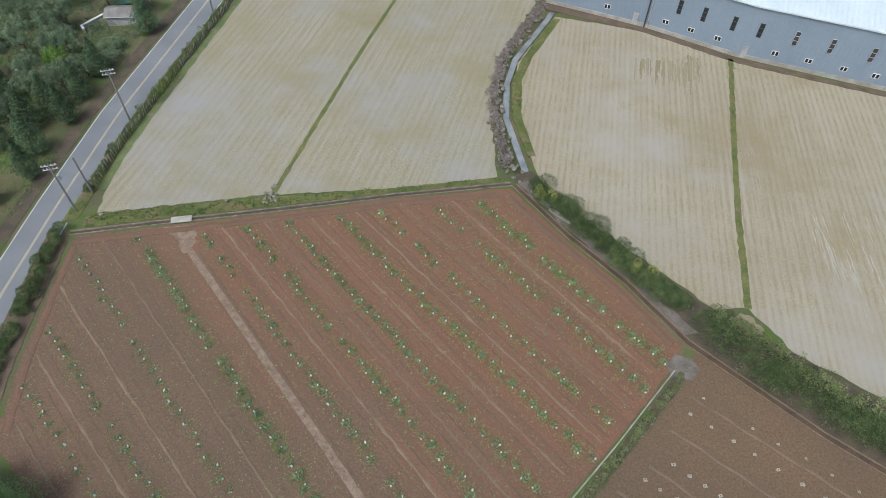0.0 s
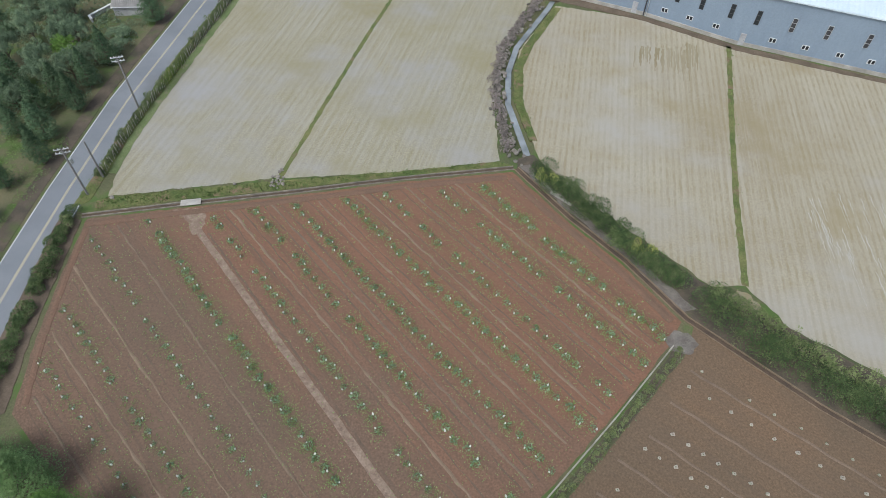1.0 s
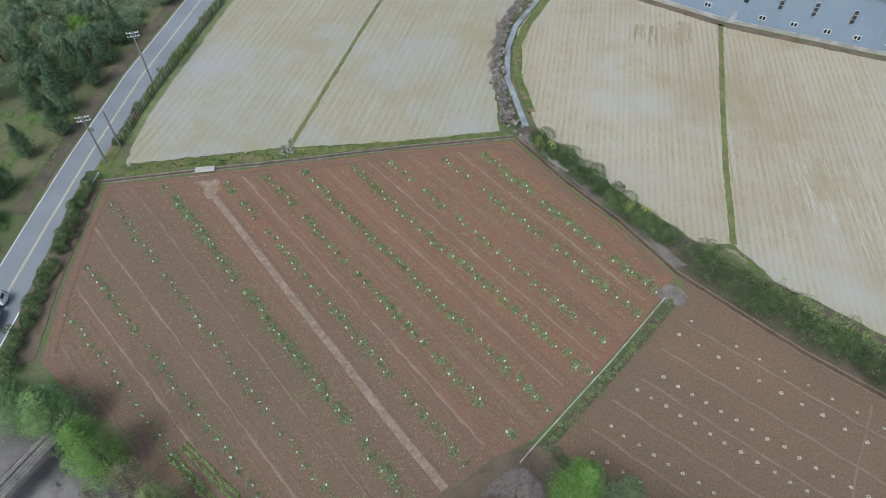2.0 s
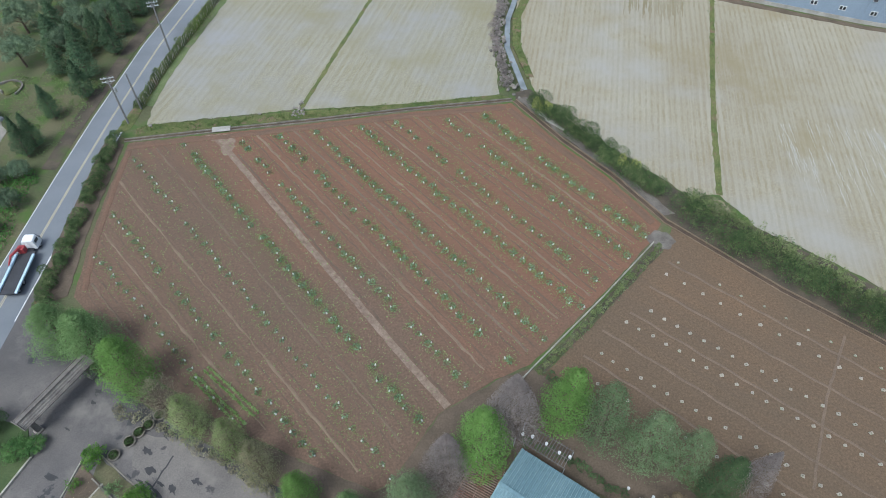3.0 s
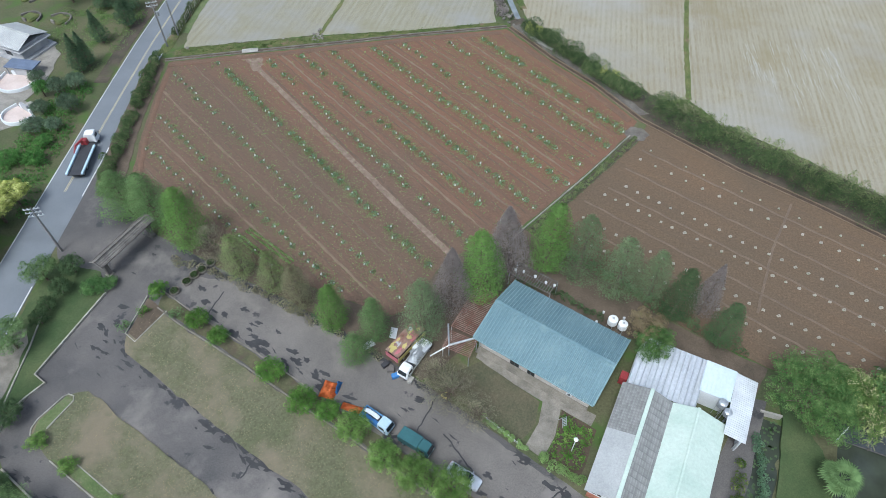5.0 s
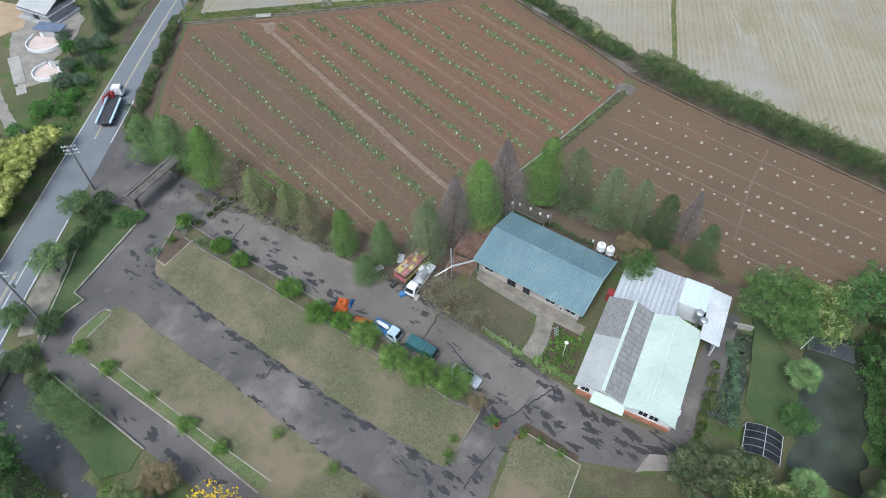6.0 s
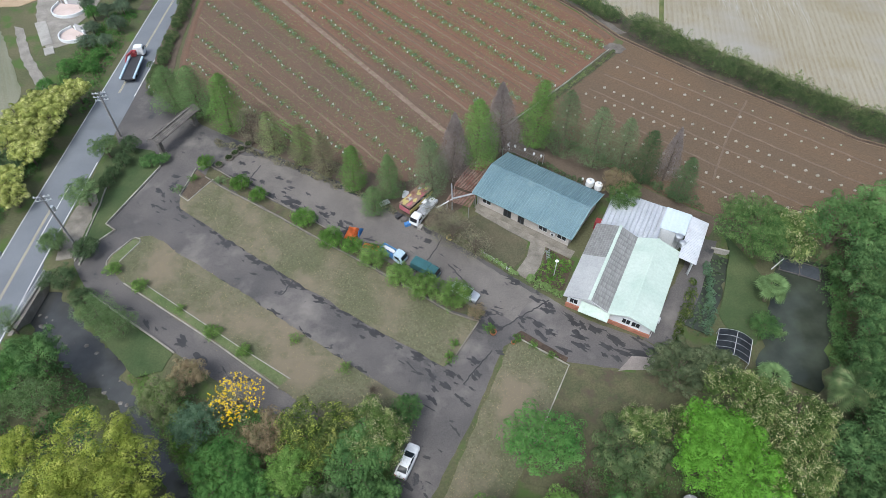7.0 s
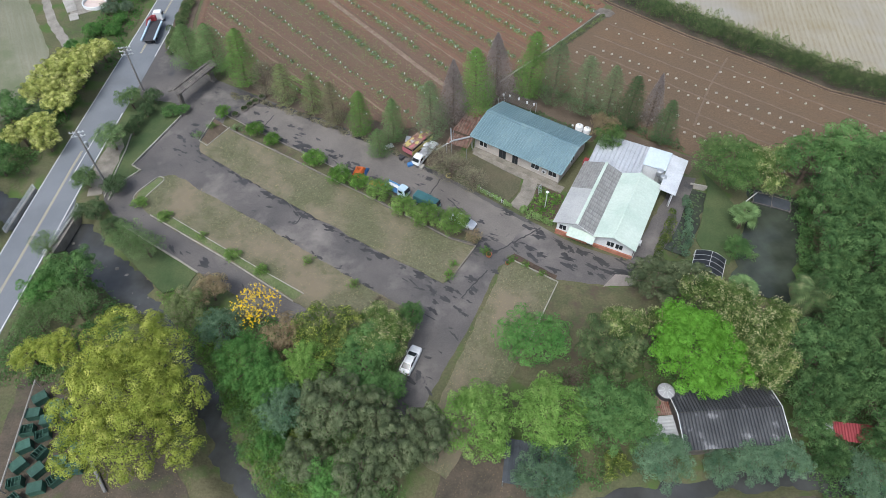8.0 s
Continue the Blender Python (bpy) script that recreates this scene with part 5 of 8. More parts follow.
        if c.name.split(".")[0] in ("crown", "twig_crown") and c.data.materials[0] != L[kind]:
            c.material_slots[0].link = "OBJECT"
            c.material_slots[0].material = L[kind]
        if c.name.split(".")[0] == "blossom" and kind == "yeltip":
            c.material_slots[0].link = "OBJECT"
            c.material_slots[0].material = L["yelgreen"]
    low = kind in ("bush", "bushl", "pale")
    if not low and ob.name.startswith("bush"):
        ob.name = "shrub"
    return tagged(ob, WORDS[kind], "bush" if low else "tree", group)


TREE_ROW = [("fresh", -53.2, 26.2, 3.9, 10), ("fresh", -48.2, 24.3, 3.9, 11), ("bright", -41.4, 19.0, 3.7, 13), ("olive", -32.7, 12.7, 2.7, 9), ("olive", -27.3, 9.5, 2.3, 8.5), ("oliveb", -23.0, 6.0, 2.7, 9), ("bright", -17.9, 2.1, 2.5, 10), ("fresh", -11.7, -0.2, 2.3, 10), ("grey", -4.6, 0.3, 3.4, 13), ("bare", -0.5, 4.2, 2.8, 14.5), ("bright", 4.0, 6.3, 3.5, 15), ("bare", 8.3, 10.4, 3.3, 15.5)]
TREE_ROW2 = [("bright", 14.7, 11.0, 3.3, 15), ("grey", 19.2, 8.8, 3.7, 14), ("grey", 24.3, 5.6, 3.5, 13), ("grey", 28.9, 4.2, 2.9, 12), ("dark", 31.7, 1.0, 2.6, 12), ("bare", 36.0, 1.2, 2.0, 12), ("dark", 37.0, -3.7, 2.4, 10), ("bareb", -36.9, 15.2, 2.6, 8), ("fresh", -14.4, -3.3, 2.4, 5.5), ("bareb", -1.8, -10.2, 3.5, 5), ("bareb", 1.6, -13.4, 2.6, 4.6), ("bareb", -3.8, -7.6, 2.6, 5)]
for kind, x, y, r, h in TREE_ROW + TREE_ROW2:
    form = None
    if kind == "dark":
        form = "cypress2"
    if kind == "fresh" and h < 7:
        form = "oval"
    if kind in ("olive", "grey", "oliveb") and h > 10:
        form = "thin"
    plant(kind, x, y, r * 1.18, h, form, group="trees along the field edge")
plant("rust", 26.2, -2.6, 2.9, 6.2, "med")
plant("canopy", 26.7, -5.5, 3.4, 6)
ISLAND = [("bush", -44.6, 9.3, 1.5, 2.6), ("bush", -46.1, 5.9, 1.0, 1.2), ("pale", -41.3, 5.0, 1.1, 1.2), ("bush", -37.6, 3.5, 2.0, 2.8), ("bush", -34.1, 0.5, 1.75, 2.6), ("bush", -25.9, -5.6, 2.2, 3.6), ("bush", -21.2, -10.4, 2.3, 3.8), ("bush", -17.9, -12.0, 1.9, 3.4), ("bush", -14.4, -14.4, 2.5, 3.9), ("bushl", -10.4, -18.6, 2.35, 4.2), ("bushl", -6.7, -20.9, 2.75, 4.6), ("bushl", -2.4, -22.6, 2.8, 4.6)]
ISLAND2 = [("bush", -3.7, -32.1, 1.0, 1.3), ("bush", -2.8, -29.9, 0.8, 1.2), ("bush", 2.3, -27.7, 0.9, 1.5), ("bush", 6.3, -29.7, 0.8, 1.2), ("bush", 8.4, -30.8, 0.7, 1.2), ("bush", 10.6, -32.6, 0.7, 0.9), ("bushl", -54.6, -13.6, 1.35, 1.5), ("bushl", -50.0, -16.9, 1.3, 1.4), ("bushl", -43.0, -21.6, 0.9, 1.1), ("bushl", -37.6, -26.2, 1.3, 1.4), ("bushl", -32.4, -29.6, 1.1, 1.4), ("bushl", -25.4, -28.0, 1.0, 1.3), ("bushl", -18.2, -32.9, 1.0, 1.4), ("pale", -48.2, 3.4, 1.0, 1.3)]
for kind, x, y, r, h in ISLAND + ISLAND2:
    plant("bushl" if kind == "bush" and r > 2.3 else kind, x, y, r * 1.13, h, group="bushes on the yard islands")
plant("rust", 0.8, -25.4, 1.6, 2.5, "wispy")
plant("bareb", -14.2, -37, 1.5, 3, "barelet")

ROADSIDE = [("dark", -58.6, 14.2, 2.3, 3.6), ("dark", -59.2, 10.2, 2.0, 3), ("dark", -60.2, 7.2, 1.8, 2.6), ("dark", -60.6, 4.8, 1.5, 2.4), ("dkgreen", -54.6, 10.6, 2.2, 1.8), ("dkgreen", -52.6, 11.2, 1.8, 1.6), ("dark", -59.6, -10.2, 2.7, 3.4), ("dark", -62.0, -15.6, 3.1, 3.8), ("dark", -57.4, -19.4, 2.2, 3), ("wispy", -53.8, -23.2, 3.4, 5), ("wispy", -50.4, -25.2, 3.3, 4.6), ("dkgreen", -58.8, -31.2, 4.6, 8), ("green", -62.4, -33.6, 3.6, 7), ("wispy", -57.4, -36.6, 3.4, 6), ("wispy", -62.6, -38.2, 3.2, 5)]
ROADSIDE2 = [("yelbank", -72.2, 29, 3.6, 6), ("yelbank", -73.4, 25.4, 4.6, 7), ("yelbank", -77, 24.4, 4.4, 7), ("yelbank", -74.6, 20.6, 4.9, 7.4), ("yelbank", -78.6, 19.4, 4.8, 7.6), ("yelbank", -75.2, 15.8, 4.8, 7.2), ("yelbank", -79.4, 14.2, 4.6, 7), ("yelbank", -75, 11.4, 3.8, 6), ("yelbank", -76.4, 4.4, 4.3, 6), ("yelbank", -74.4, 1.2, 3.4, 5), ("yelbank", -79.4, 3, 3.8, 5.6), ("dark", -77.8, 9.8, 3.6, 4), ("dkgreen", -84.7, 9.9, 4.8, 6), ("dkgreen", -80.4, -4.9, 4.2, 6), ("dkgreen", -79.5, -19.5, 3.7, 5), ("dkgreen", -86, -12, 4.5, 7), ("dkgreen", -82, -26, 4, 6), ("yelgreen", -57.6, -43.4, 3.4, 5.2), ("yelgreen", -61.6, -43.8, 2.9, 4.6), ("wispy", -66, -24, 2.4, 5)]
for x, y, r, h in ((-62.4, 12.8, 2.5, 4.6), (-62.6, 0.8, 3.0, 5.4), (-64.6, -9, 2.3, 4.4)):
    plant("fresh" if y > 10 else "wispy", x, y, r * 1.2, h, "med2")
for kind, x, y, r, h in ROADSIDE + ROADSIDE2:
    plant(kind, x, y, r, h)
SOUTH = [("olive", -41.2, -38.0, 3.0, 6), ("rust", -38.8, -34.2, 2.5, 5), ("teal", -36.4, -41.1, 2.9, 6), ("rust", -27.2, -43.4, 2.9, 6), ("green", -31.0, -48.2, 4.0, 8), ("green", -27.6, -51.3, 3.2, 8), ("teal", -25.8, -54.5, 3.2, 8), ("lime", -23.4, -48.6, 3.3, 9), ("yeltip", -20.8, -44.2, 4.4, 8), ("creamtip", -13.4, -44.4, 3.9, 8), ("dkgreen", -9.6, -40.6, 2.0, 5.5), ("dkgreen", -16.2, -47.9, 4.6, 7.5)]
SOUTH2 = [("dkolive", -19.2, -55.8, 4.5, 11), ("dkolive", -14.5, -56.5, 3.1, 10), ("dkolive", -11.7, -61.1, 3.9, 11), ("dkolive", -8.4, -60.0, 3.5, 11), ("dkolive", -15.7, -63.3, 3.9, 10), ("green", -18.8, -63.9, 3.0, 7), ("green", -27.0, -58.3, 2.1, 5), ("yeltip", -23.4, -58.3, 1.4, 5), ("dkolive", -22.6, -61, 3.2, 7), ("dkgreen", -13.2, -51.6, 2.6, 5)]
for kind, x, y, r, h in SOUTH + SOUTH2:
    plant(kind, x, y, r * 1.25, h, "med" if kind in ("olive", "rust") else None)
plant("yelgreen", -43.2, -53.0, 10.0, 13, "spread")
EAST = [("lime", -1.4, -57.8, 4.9, 9.6), ("lime", 7.1, -57.6, 4.5, 9.6), ("green", 6.8, -46.6, 4.5, 8), ("hedge", 16.6, -48.4, 4.9, 9), ("creamtip", 18.6, -46.2, 2.9, 9.4), ("dkgreen", 14.8, -57.6, 4.4, 8.6), ("bareb", 11.4, -51.5, 1.9, 4.5), ("dkolive", 26.3, -37.3, 4.3, 7.5), ("dkolive", 30.8, -37.6, 3.3, 7.5), ("creamtip", 24.1, -45.4, 2.3, 8), ("vivid", 26.5, -50.6, 6.4, 10), ("creamtip", 32.5, -43.4, 4.5, 9.5), ("creamtip", 36.8, -47.5, 4.9, 10.5), ("creamtip", 35.2, -52.9, 3.7, 10.5)]
EAST2 = [("canopy", 44.8, -14.8, 5.6, 8.5), ("creamtip", 50.6, -15.6, 4.3, 9.2), ("dkgreen", 58.3, -15.3, 5.2, 10), ("dkgreen", 65.0, -14.9, 5.7, 11), ("teal", 5.5, -64.6, 3.6, 7), ("teal", 20.0, -62.9, 3.5, 6), ("yeltip", 14.7, -63.2, 1.7, 3), ("dkgreen", 17.4, -58.7, 3.6, 7.5), ("teal", 31.8, -63.4, 2.9, 4.5), ("teal", 35.9, -63.4, 2.6, 4.5), ("teal", 27.7, -63.9, 2.3, 4), ("dkgreen", 42.0, -30.0, 2.2, 3.4), ("pale", 44.6, -30.4, 1.0, 1.4)]
for kind, x, y, r, h in EAST + EAST2:
    plant(kind, x, y, r * 1.24, h, "large" if r == 5.6 else None)
WOOD = [("wood", 67.6, -19.2, 5.5, 11), ("wood", 57.4, -25.0, 4.6, 11), ("wood", 61.2, -28.1, 5.6, 12), ("wood", 54.0, -34.5, 4.4, 11), ("wood", 58.0, -36.9, 4.9, 12), ("wood", 48.5, -41.4, 3.3, 9), ("wood", 50.3, -45.3, 5.0, 11), ("wood", 54.0, -46.3, 4.5, 12), ("wood", 43.3, -51.4, 4.3, 10), ("wood", 47.1, -54.6, 4.6, 11)]
WOOD2 = [("wood", 40.6, -56.4, 3.3, 9), ("wood", 48.6, -59.9, 4.2, 10), ("wood", 40.9, -64.3, 2.4, 5), ("teal", 44.1, -66.3, 3.2, 5), ("wood", 64.3, -31.9, 5.1, 12), ("wood", 61, -42.1, 4.7, 12), ("wood", 56.5, -53.5, 4.6, 12), ("wood", 52.5, -64, 4.0, 9), ("wood", 66, -50, 6, 12), ("wood", 43.4, -57.4, 3.0, 9), ("wood", 39.8, -60.0, 2.6, 6), ("wood", 41.6, -62.8, 2.2, 4), ("wood", 47.2, -62.6, 2.3, 5), ("wood", 50.4, -56.4, 3.8, 10), ("wood", 47.4, -49.6, 4.0, 10), ("wood", 51.6, -39.6, 3.6, 10), ("wood", 55.0, -59.4, 4.0, 10), ("wood", 72, -38, 6, 12), ("wood", 74, -24, 6, 12), ("wood", 62, -62, 5, 11)]
for kind, x, y, r, h in WOOD + WOOD2:
    plant(kind, x, y, r * 1.2, h, "large" if r > 5 else None)
NW = [("conifer", -69.6, 90.7, 3.3, 9), ("conifer", -70.2, 102.3, 3.2, 9), ("grove", -76.6, 110.7, 3.4, 8), ("lime", -73.0, 115.4, 3.3, 7), ("grove", -67.4, 114.4, 3.4, 5.5), ("conifer", -64.8, 114.4, 2.7, 9), ("conifer", -66.4, 106.7, 2.7, 9), ("grove", -82.8, 123.0, 4.2, 8), ("grove", -78.5, 127.3, 4.2, 8), ("conifer", -58.6, 131, 3.4, 9)]
NW2 = [("grove", -76.2, 98.9, 3.2, 7), ("grove", -77.1, 133.0, 3.1, 7), ("grove", -88.5, 134.4, 3.8, 7), ("grove", -65, 124.6, 3.0, 2.6), ("conifer", -73.4, 66.9, 2.2, 9), ("conifer", -72.1, 77.9, 2.3, 8), ("conifer", -78.8, 100.5, 3.4, 9), ("grove", -83.8, 95.1, 4.2, 7), ("conifer", -72.7, 97.4, 3.2, 9), ("conifer", -75.5, 92.3, 2.6, 7), ("grove", -88, 108, 4.5, 8), ("grove", -85, 115, 4, 8), ("conifer", -90, 125, 3.4, 9)]
GRAVES = [("green", -78.3, 59.3, 2.0, 4), ("grove", -75.4, 59.9, 2.4, 4), ("grove", -72.3, 61.4, 2.4, 4), ("grove", -71.5, 54.1, 2.5, 4.5), ("grove", -76.3, 48.6, 2.8, 3), ("grove", -72.4, 48.3, 2.0, 3.5), ("conifer", -72.6, 69.5, 2.2, 8), ("green", -77.8, 39.7, 2.7, 3), ("green", -73.5, 39.8, 2.6, 2.5), ("green", -80.2, 33.3, 2.1, 3), ("grove", -76.9, 53.8, 2.2, 3.2), ("grove", -80.6, 63.4, 2, 3.5), ("green", -73.2, 44.5, 2.0, 2.4)]
NW3 = [("conifer", -68, 84, 2.6, 9), ("grove", -69.5, 108, 3.6, 8), ("grove", -74, 105, 3.4, 8), ("conifer", -66.4, 99, 2.6, 9), ("grove", -64, 119, 3, 3), ("grove", -72, 120, 3.6, 8), ("grove", -75, 119, 3.8, 8), ("conifer", -80, 106, 3.2, 9), ("grove", -82, 132, 4, 8), ("grove", -62, 139, 3.4, 8), ("grove", -70, 140, 4, 8), ("grove", -80, 142, 4.4, 8)]
for kind, x, y, r, h in NW + NW2 + NW3 + GRAVES:
    plant(kind, x, y, r, h, west=True)
tagged(copy_thing(PROTO["fan_palm"], pose(44.2, -24.8, 0) @ Matrix.Diagonal((1.25, 1.25, 0.85, 1))), "fan palm with grey-green fronds beside the pond", "palm tree")
tagged(copy_thing(PROTO["fan_palm"], pose(38.4, -39.4, 0, 0, 0, 70) @ Matrix.Diagonal((1.2, 1.2, 0.9, 1))), "pale green fan palm at the pond's lower end", "palm tree")
tagged(copy_thing(PROTO["coconut"], pose(45.6, -43.0, 0, 0, 0, 40)), "tall coconut palm at the wood's edge", "palm tree")


def flower_tree(x, y, r, h):
    ob = copy_thing(PROTO["flower"], pose(x, y, 0, 0, 0, 30) @ Matrix.Diagonal((r / 3.2, r / 3.2, h / 6, 1)))
    rng = np.random.default_rng(5)
    c = rng.normal(0, 1, (230, 3))
    c /= np.linalg.norm(c, axis=1)[:, None]
    c[:, 2] = np.abs(c[:, 2])
    c = c * (r * 0.9, r * 0.9, h * 0.36) * rng.uniform(0.5, 1.1, (230, 1)) + (0, 0, h * 0.6)
    p = (c[:, None] + rng.normal(0, 0.1, (230, 3, 3))).reshape(-1, 3)
    v = quads(rng, p, np.tile((0, 0, 1.0), (len(p), 1)), 0.26, 0.2, 0.8)
    part("blossom", leaf_mesh("blossom", v / (r / 3.2, r / 3.2, h / 6), L["yellow"]), None, ob, "golden yellow blossom")
    for cc in ob.children:
        if cc.name.startswith("crown"):
            cc.material_slots[0].link = "OBJECT"
            cc.material_slots[0].material = L["bareb"]
    return tagged(ob, "small tree covered in golden yellow blossom", "tree")


flower_tree(-31.4, -38.3, 3.9, 6)
for ob in PROTO.values():
    for c in [*ob.children_recursive, ob]:
        bpy.data.objects.remove(c)


def hedge(name, line, width, height, per_m, leaf, mt, seed, lab, rough=0.3, category="hedge"):
    rng = np.random.default_rng(seed)
    pts = resample(line, 0.9)
    lobes = []
    for x, y in pts:
        for _ in range(2):
            s = width * rng.uniform(0.28, 0.5)
            hh = height * rng.uniform(1 - rough, 1 + rough)
            lobes.append((x + rng.normal(0, width * 0.22), y + rng.normal(0, width * 0.22), hh * 0.5, s, hh * 0.5))
    ob = thing(name, pts[0][0], pts[0][1], 0, label=lab, category=category)
    for k in range(0, len(lobes), 8):
        seg = lobes[k:k + 8]
        p, d = lobe_points(rng, seg, int(per_m * len(seg) * 0.85))
        p[:, 2] = np.maximum(p[:, 2], -0.06)
        v = blades(rng, p, d, leaf, leaf * 0.6, 0.7) - np.array((pts[0][0], pts[0][1], 0))
        part("foliage", leaf_mesh("foliage", v, L[mt], 3), None, ob)
    for x, y in pts[::5] if height > 2 else pts[::12]:
        q = (x - pts[0][0], y - pts[0][1])
        part("stem", tube(bmesh.new(), [(*q, -0.12), (q[0] + 0.1, q[1], height * 0.55)], [0.07, 0.03], 5), M["bark"], ob)
    return ob


HEDGE = [(20.8, 78.4), (25.8, 71.2), (30.6, 63.6), (34.4, 57.4), (39, 51.6)]
hedge("hedge", HEDGE, 4.0, 2.8, 680, 0.24, "hedge", 31, "dark green mixed hedge along the field ditch")
hedge("hedge", [(41.8, 48.2), (48, 40.8), (55, 33.4), (65.4, 24.2), (77.6, 12.2), (94, 3.2), (112, -4.8)], 5.2, 3.2, 440, 0.27, "hedge", 32, "tall dark green hedge along the field ditch")
hedge("hedge", [(43.4, 49), (57, 34.8), (67.2, 25.2), (79, 13.4), (95, 4.6)], 2.4, 4.0, 110, 0.36, "olive", 33, "feathery olive tops behind the tall hedge")
hedge("plants", [(36.4, 40.7), (31.2, 35.5), (25.9, 30.4), (19.8, 24.7), (13.5, 18.9)], 0.9, 0.35, 80, 0.2, "olive", 46, "rank green weeds along the low field wall", category="plants")
hedge("hedge", [(-58.9, 71), (-58.9, 60), (-59.5, 48), (-59.6, 36), (-58.5, 31)], 2.3, 1.7, 330, 0.26, "hedge", 34, "clipped grey-green hedge between road and red field")
hedge("hedge", [(-56.9, 80), (-55.5, 90), (-53.5, 100), (-49.2, 118), (-43.3, 143), (-38, 165)], 1.5, 1.6, 90, 0.34, "dkolive", 35, "rough dark hedge between road and stubble field")
hedge("hedge", [(-51, 105), (-48.8, 113)], 2.0, 2.6, 60, 0.3, "yeltip", 36, "yellow-flowering shrubs in the roadside hedge")
for x, y in ((21.6, 75.6), (34.6, 58.8)):
    hedge("shrub", [(x, y), (x + 1.4, y - 1.4)], 1.8, 3.2, 200, 0.26, "yelbank", 37, "yellow-green flowering shrub in the hedge", category="shrub")
hedge("hedge", [(-44, 15.6), (-36, 12.4), (-26, 6.6), (-17, 0.6), (-11.6, -3.4)], 1.4, 0.6, 50, 0.3, "bareb", 38, "dry low weeds along the yard's edge", category="plants")
hedge("hedge", [(2.6, -13.6), (7.4, -17.8)], 0.9, 0.8, 170, 0.2, "weed", 39, "clipped green hedge before the court lawn")
hedge("hedge", [(9.8, -19.6), (13.6, -22.8)], 1.5, 1.2, 260, 0.22, "weed", 40, "bushy green hedge round the vegetable garden")
hedge("hedge", [(10, 8.6), (16, 5.6), (21, 1.4)], 1.2, 1.2, 80, 0.26, "dark", 41, "dark green shrubs behind the house", category="shrub")
hedge("hedge", [(14.5, 17.5), (24, 8.8), (31, 2), (40, -5)], 1.8, 1.2, 90, 0.3, "dark", 42, "dark undergrowth below the field trees", category="plants")
hedge("hedge", [(37.6, -18), (36, -25), (33.4, -30)], 1.4, 1.1, 90, 0.3, "teal", 43, "lush bluish plants beside the lily pond", category="plants")
hedge("hedge", [(28.6, -31), (31.8, -26), (34, -22)], 1.4, 1.5, 90, 0.3, "yeltip", 44, "yellowish shrubs beside the white house", category="shrub")
hedge("hedge", [(57, -19), (54, -28), (50.6, -36)], 2.0, 1.6, 110, 0.35, "dkgreen", 45, "dark bushes on the pond bank", category="shrub")


# ---- buildings ----
def gable_roof(parent, name, u0, u1, v0, v1, ridge, ze, zr, mt, along="u", period=0.4, amp=0.03, label=""):
    """Two ribbed slopes over a rectangle; along: the ridge's axis."""
    if along == "u":
        a = corrugated((u0, v0, ze), (u1 - u0, 0, 0), (0, ridge - v0, zr - ze), period, amp)
        b = corrugated((u0, v1, ze), (u1 - u0, 0, 0), (0, ridge - v1, zr - ze), period, amp)
    else:
        a = corrugated((u0, v0, ze), (0, v1 - v0, 0), (ridge - u0, 0, zr - ze), period, amp)
        b = corrugated((u1, v0, ze), (0, v1 - v0, 0), (ridge - u1, 0, zr - ze), period, amp)
    return part(name, a, M[mt], parent, label), part(name, b, M[mt], parent, label)


def window(parent, x, y, z, w, h, axis, out, name="window", trim="rail"):
    """A window with frame, sill and dark pane, on a wall that runs along axis (0: x, 1: y); out: +1 or -1."""
    wd = part(name, bmesh.new(), None, parent)
    bm = bmesh.new()
    t = 0.07
    d = 0.06

    def b(a0, a1, z0, z1, d0, d1):
        lo, hi = sorted((out * d0, out * d1))
        if axis == 0:
            box(bm, x + a0, x + a1, y + lo, y + hi, z + z0, z + z1)
        else:
            box(bm, x + lo, x + hi, y + a0, y + a1, z + z0, z + z1)
    b(-w / 2, w / 2, -t, 0, 0.002, d)
    b(-w / 2, w / 2, h, h + t, 0.002, d)
    b(-w / 2 - t, -w / 2, -t, h + t, 0.002, d)
    b(w / 2, w / 2 + t, -t, h + t, 0.002, d)
    b(-0.03, 0.03, 0, h, 0.002, d)
    fr = mesh_of(bm, name)
    wd.data = fr
    fr.materials.append(M[trim])
    bm = bmesh.new()
    b(-w / 2, w / 2, 0, h, 0.004, 0.03)
    part("pane", bm, M["glass"], wd)
    return wd


def blue_house():
    h = thing("house", 0, 0, 0, -37.2, "single-storey cream house with weathered blue sheet roof", "house")
    u0, u1, v0, v1, rg = 3.2, 21.6, -0.9, 10.9, 5.1
    ze, zr = 3.1, 4.7
    a, b, c, d = u0 + 0.7, u1 - 0.7, v0 + 0.9, v1 - 0.7
    for w in ((a, b, c, c + 0.2), (a, b, d - 0.2, d), (a, a + 0.2, c + 0.2, d - 0.2), (b - 0.2, b, c + 0.2, d - 0.2)):
        part("wall", boxed(*w, -0.1, ze - 0.02), M["plaster"], h)
    for u in (a, b - 0.2):
        bm = bmesh.new()
        for s in (0, 0.2):
            bm.faces.new([bm.verts.new(p) for p in ((u + s, c, ze - 0.02), (u + s, d, ze - 0.02), (u + s, rg, zr - 0.1))])
        part("gable", bm, M["plaster"], h)
    r = gable_roof(h, "roof", u0, u1, v0, v1, rg, ze, zr, "teal_roof", period=0.46, amp=0.035)
    # pale ribs paint the light-dark contrast that the corrugation lacks
    for k in range(40):
        u = u0 + 0.1 + (u1 - u0 - 0.2) * k / 39
        for v in (v0, v1):
            part("roof_rib", tube(bmesh.new(), [(u, v, ze + 0.06), (u, rg, zr + 0.06)], 0.04, 4), M["pale_rib"], h)
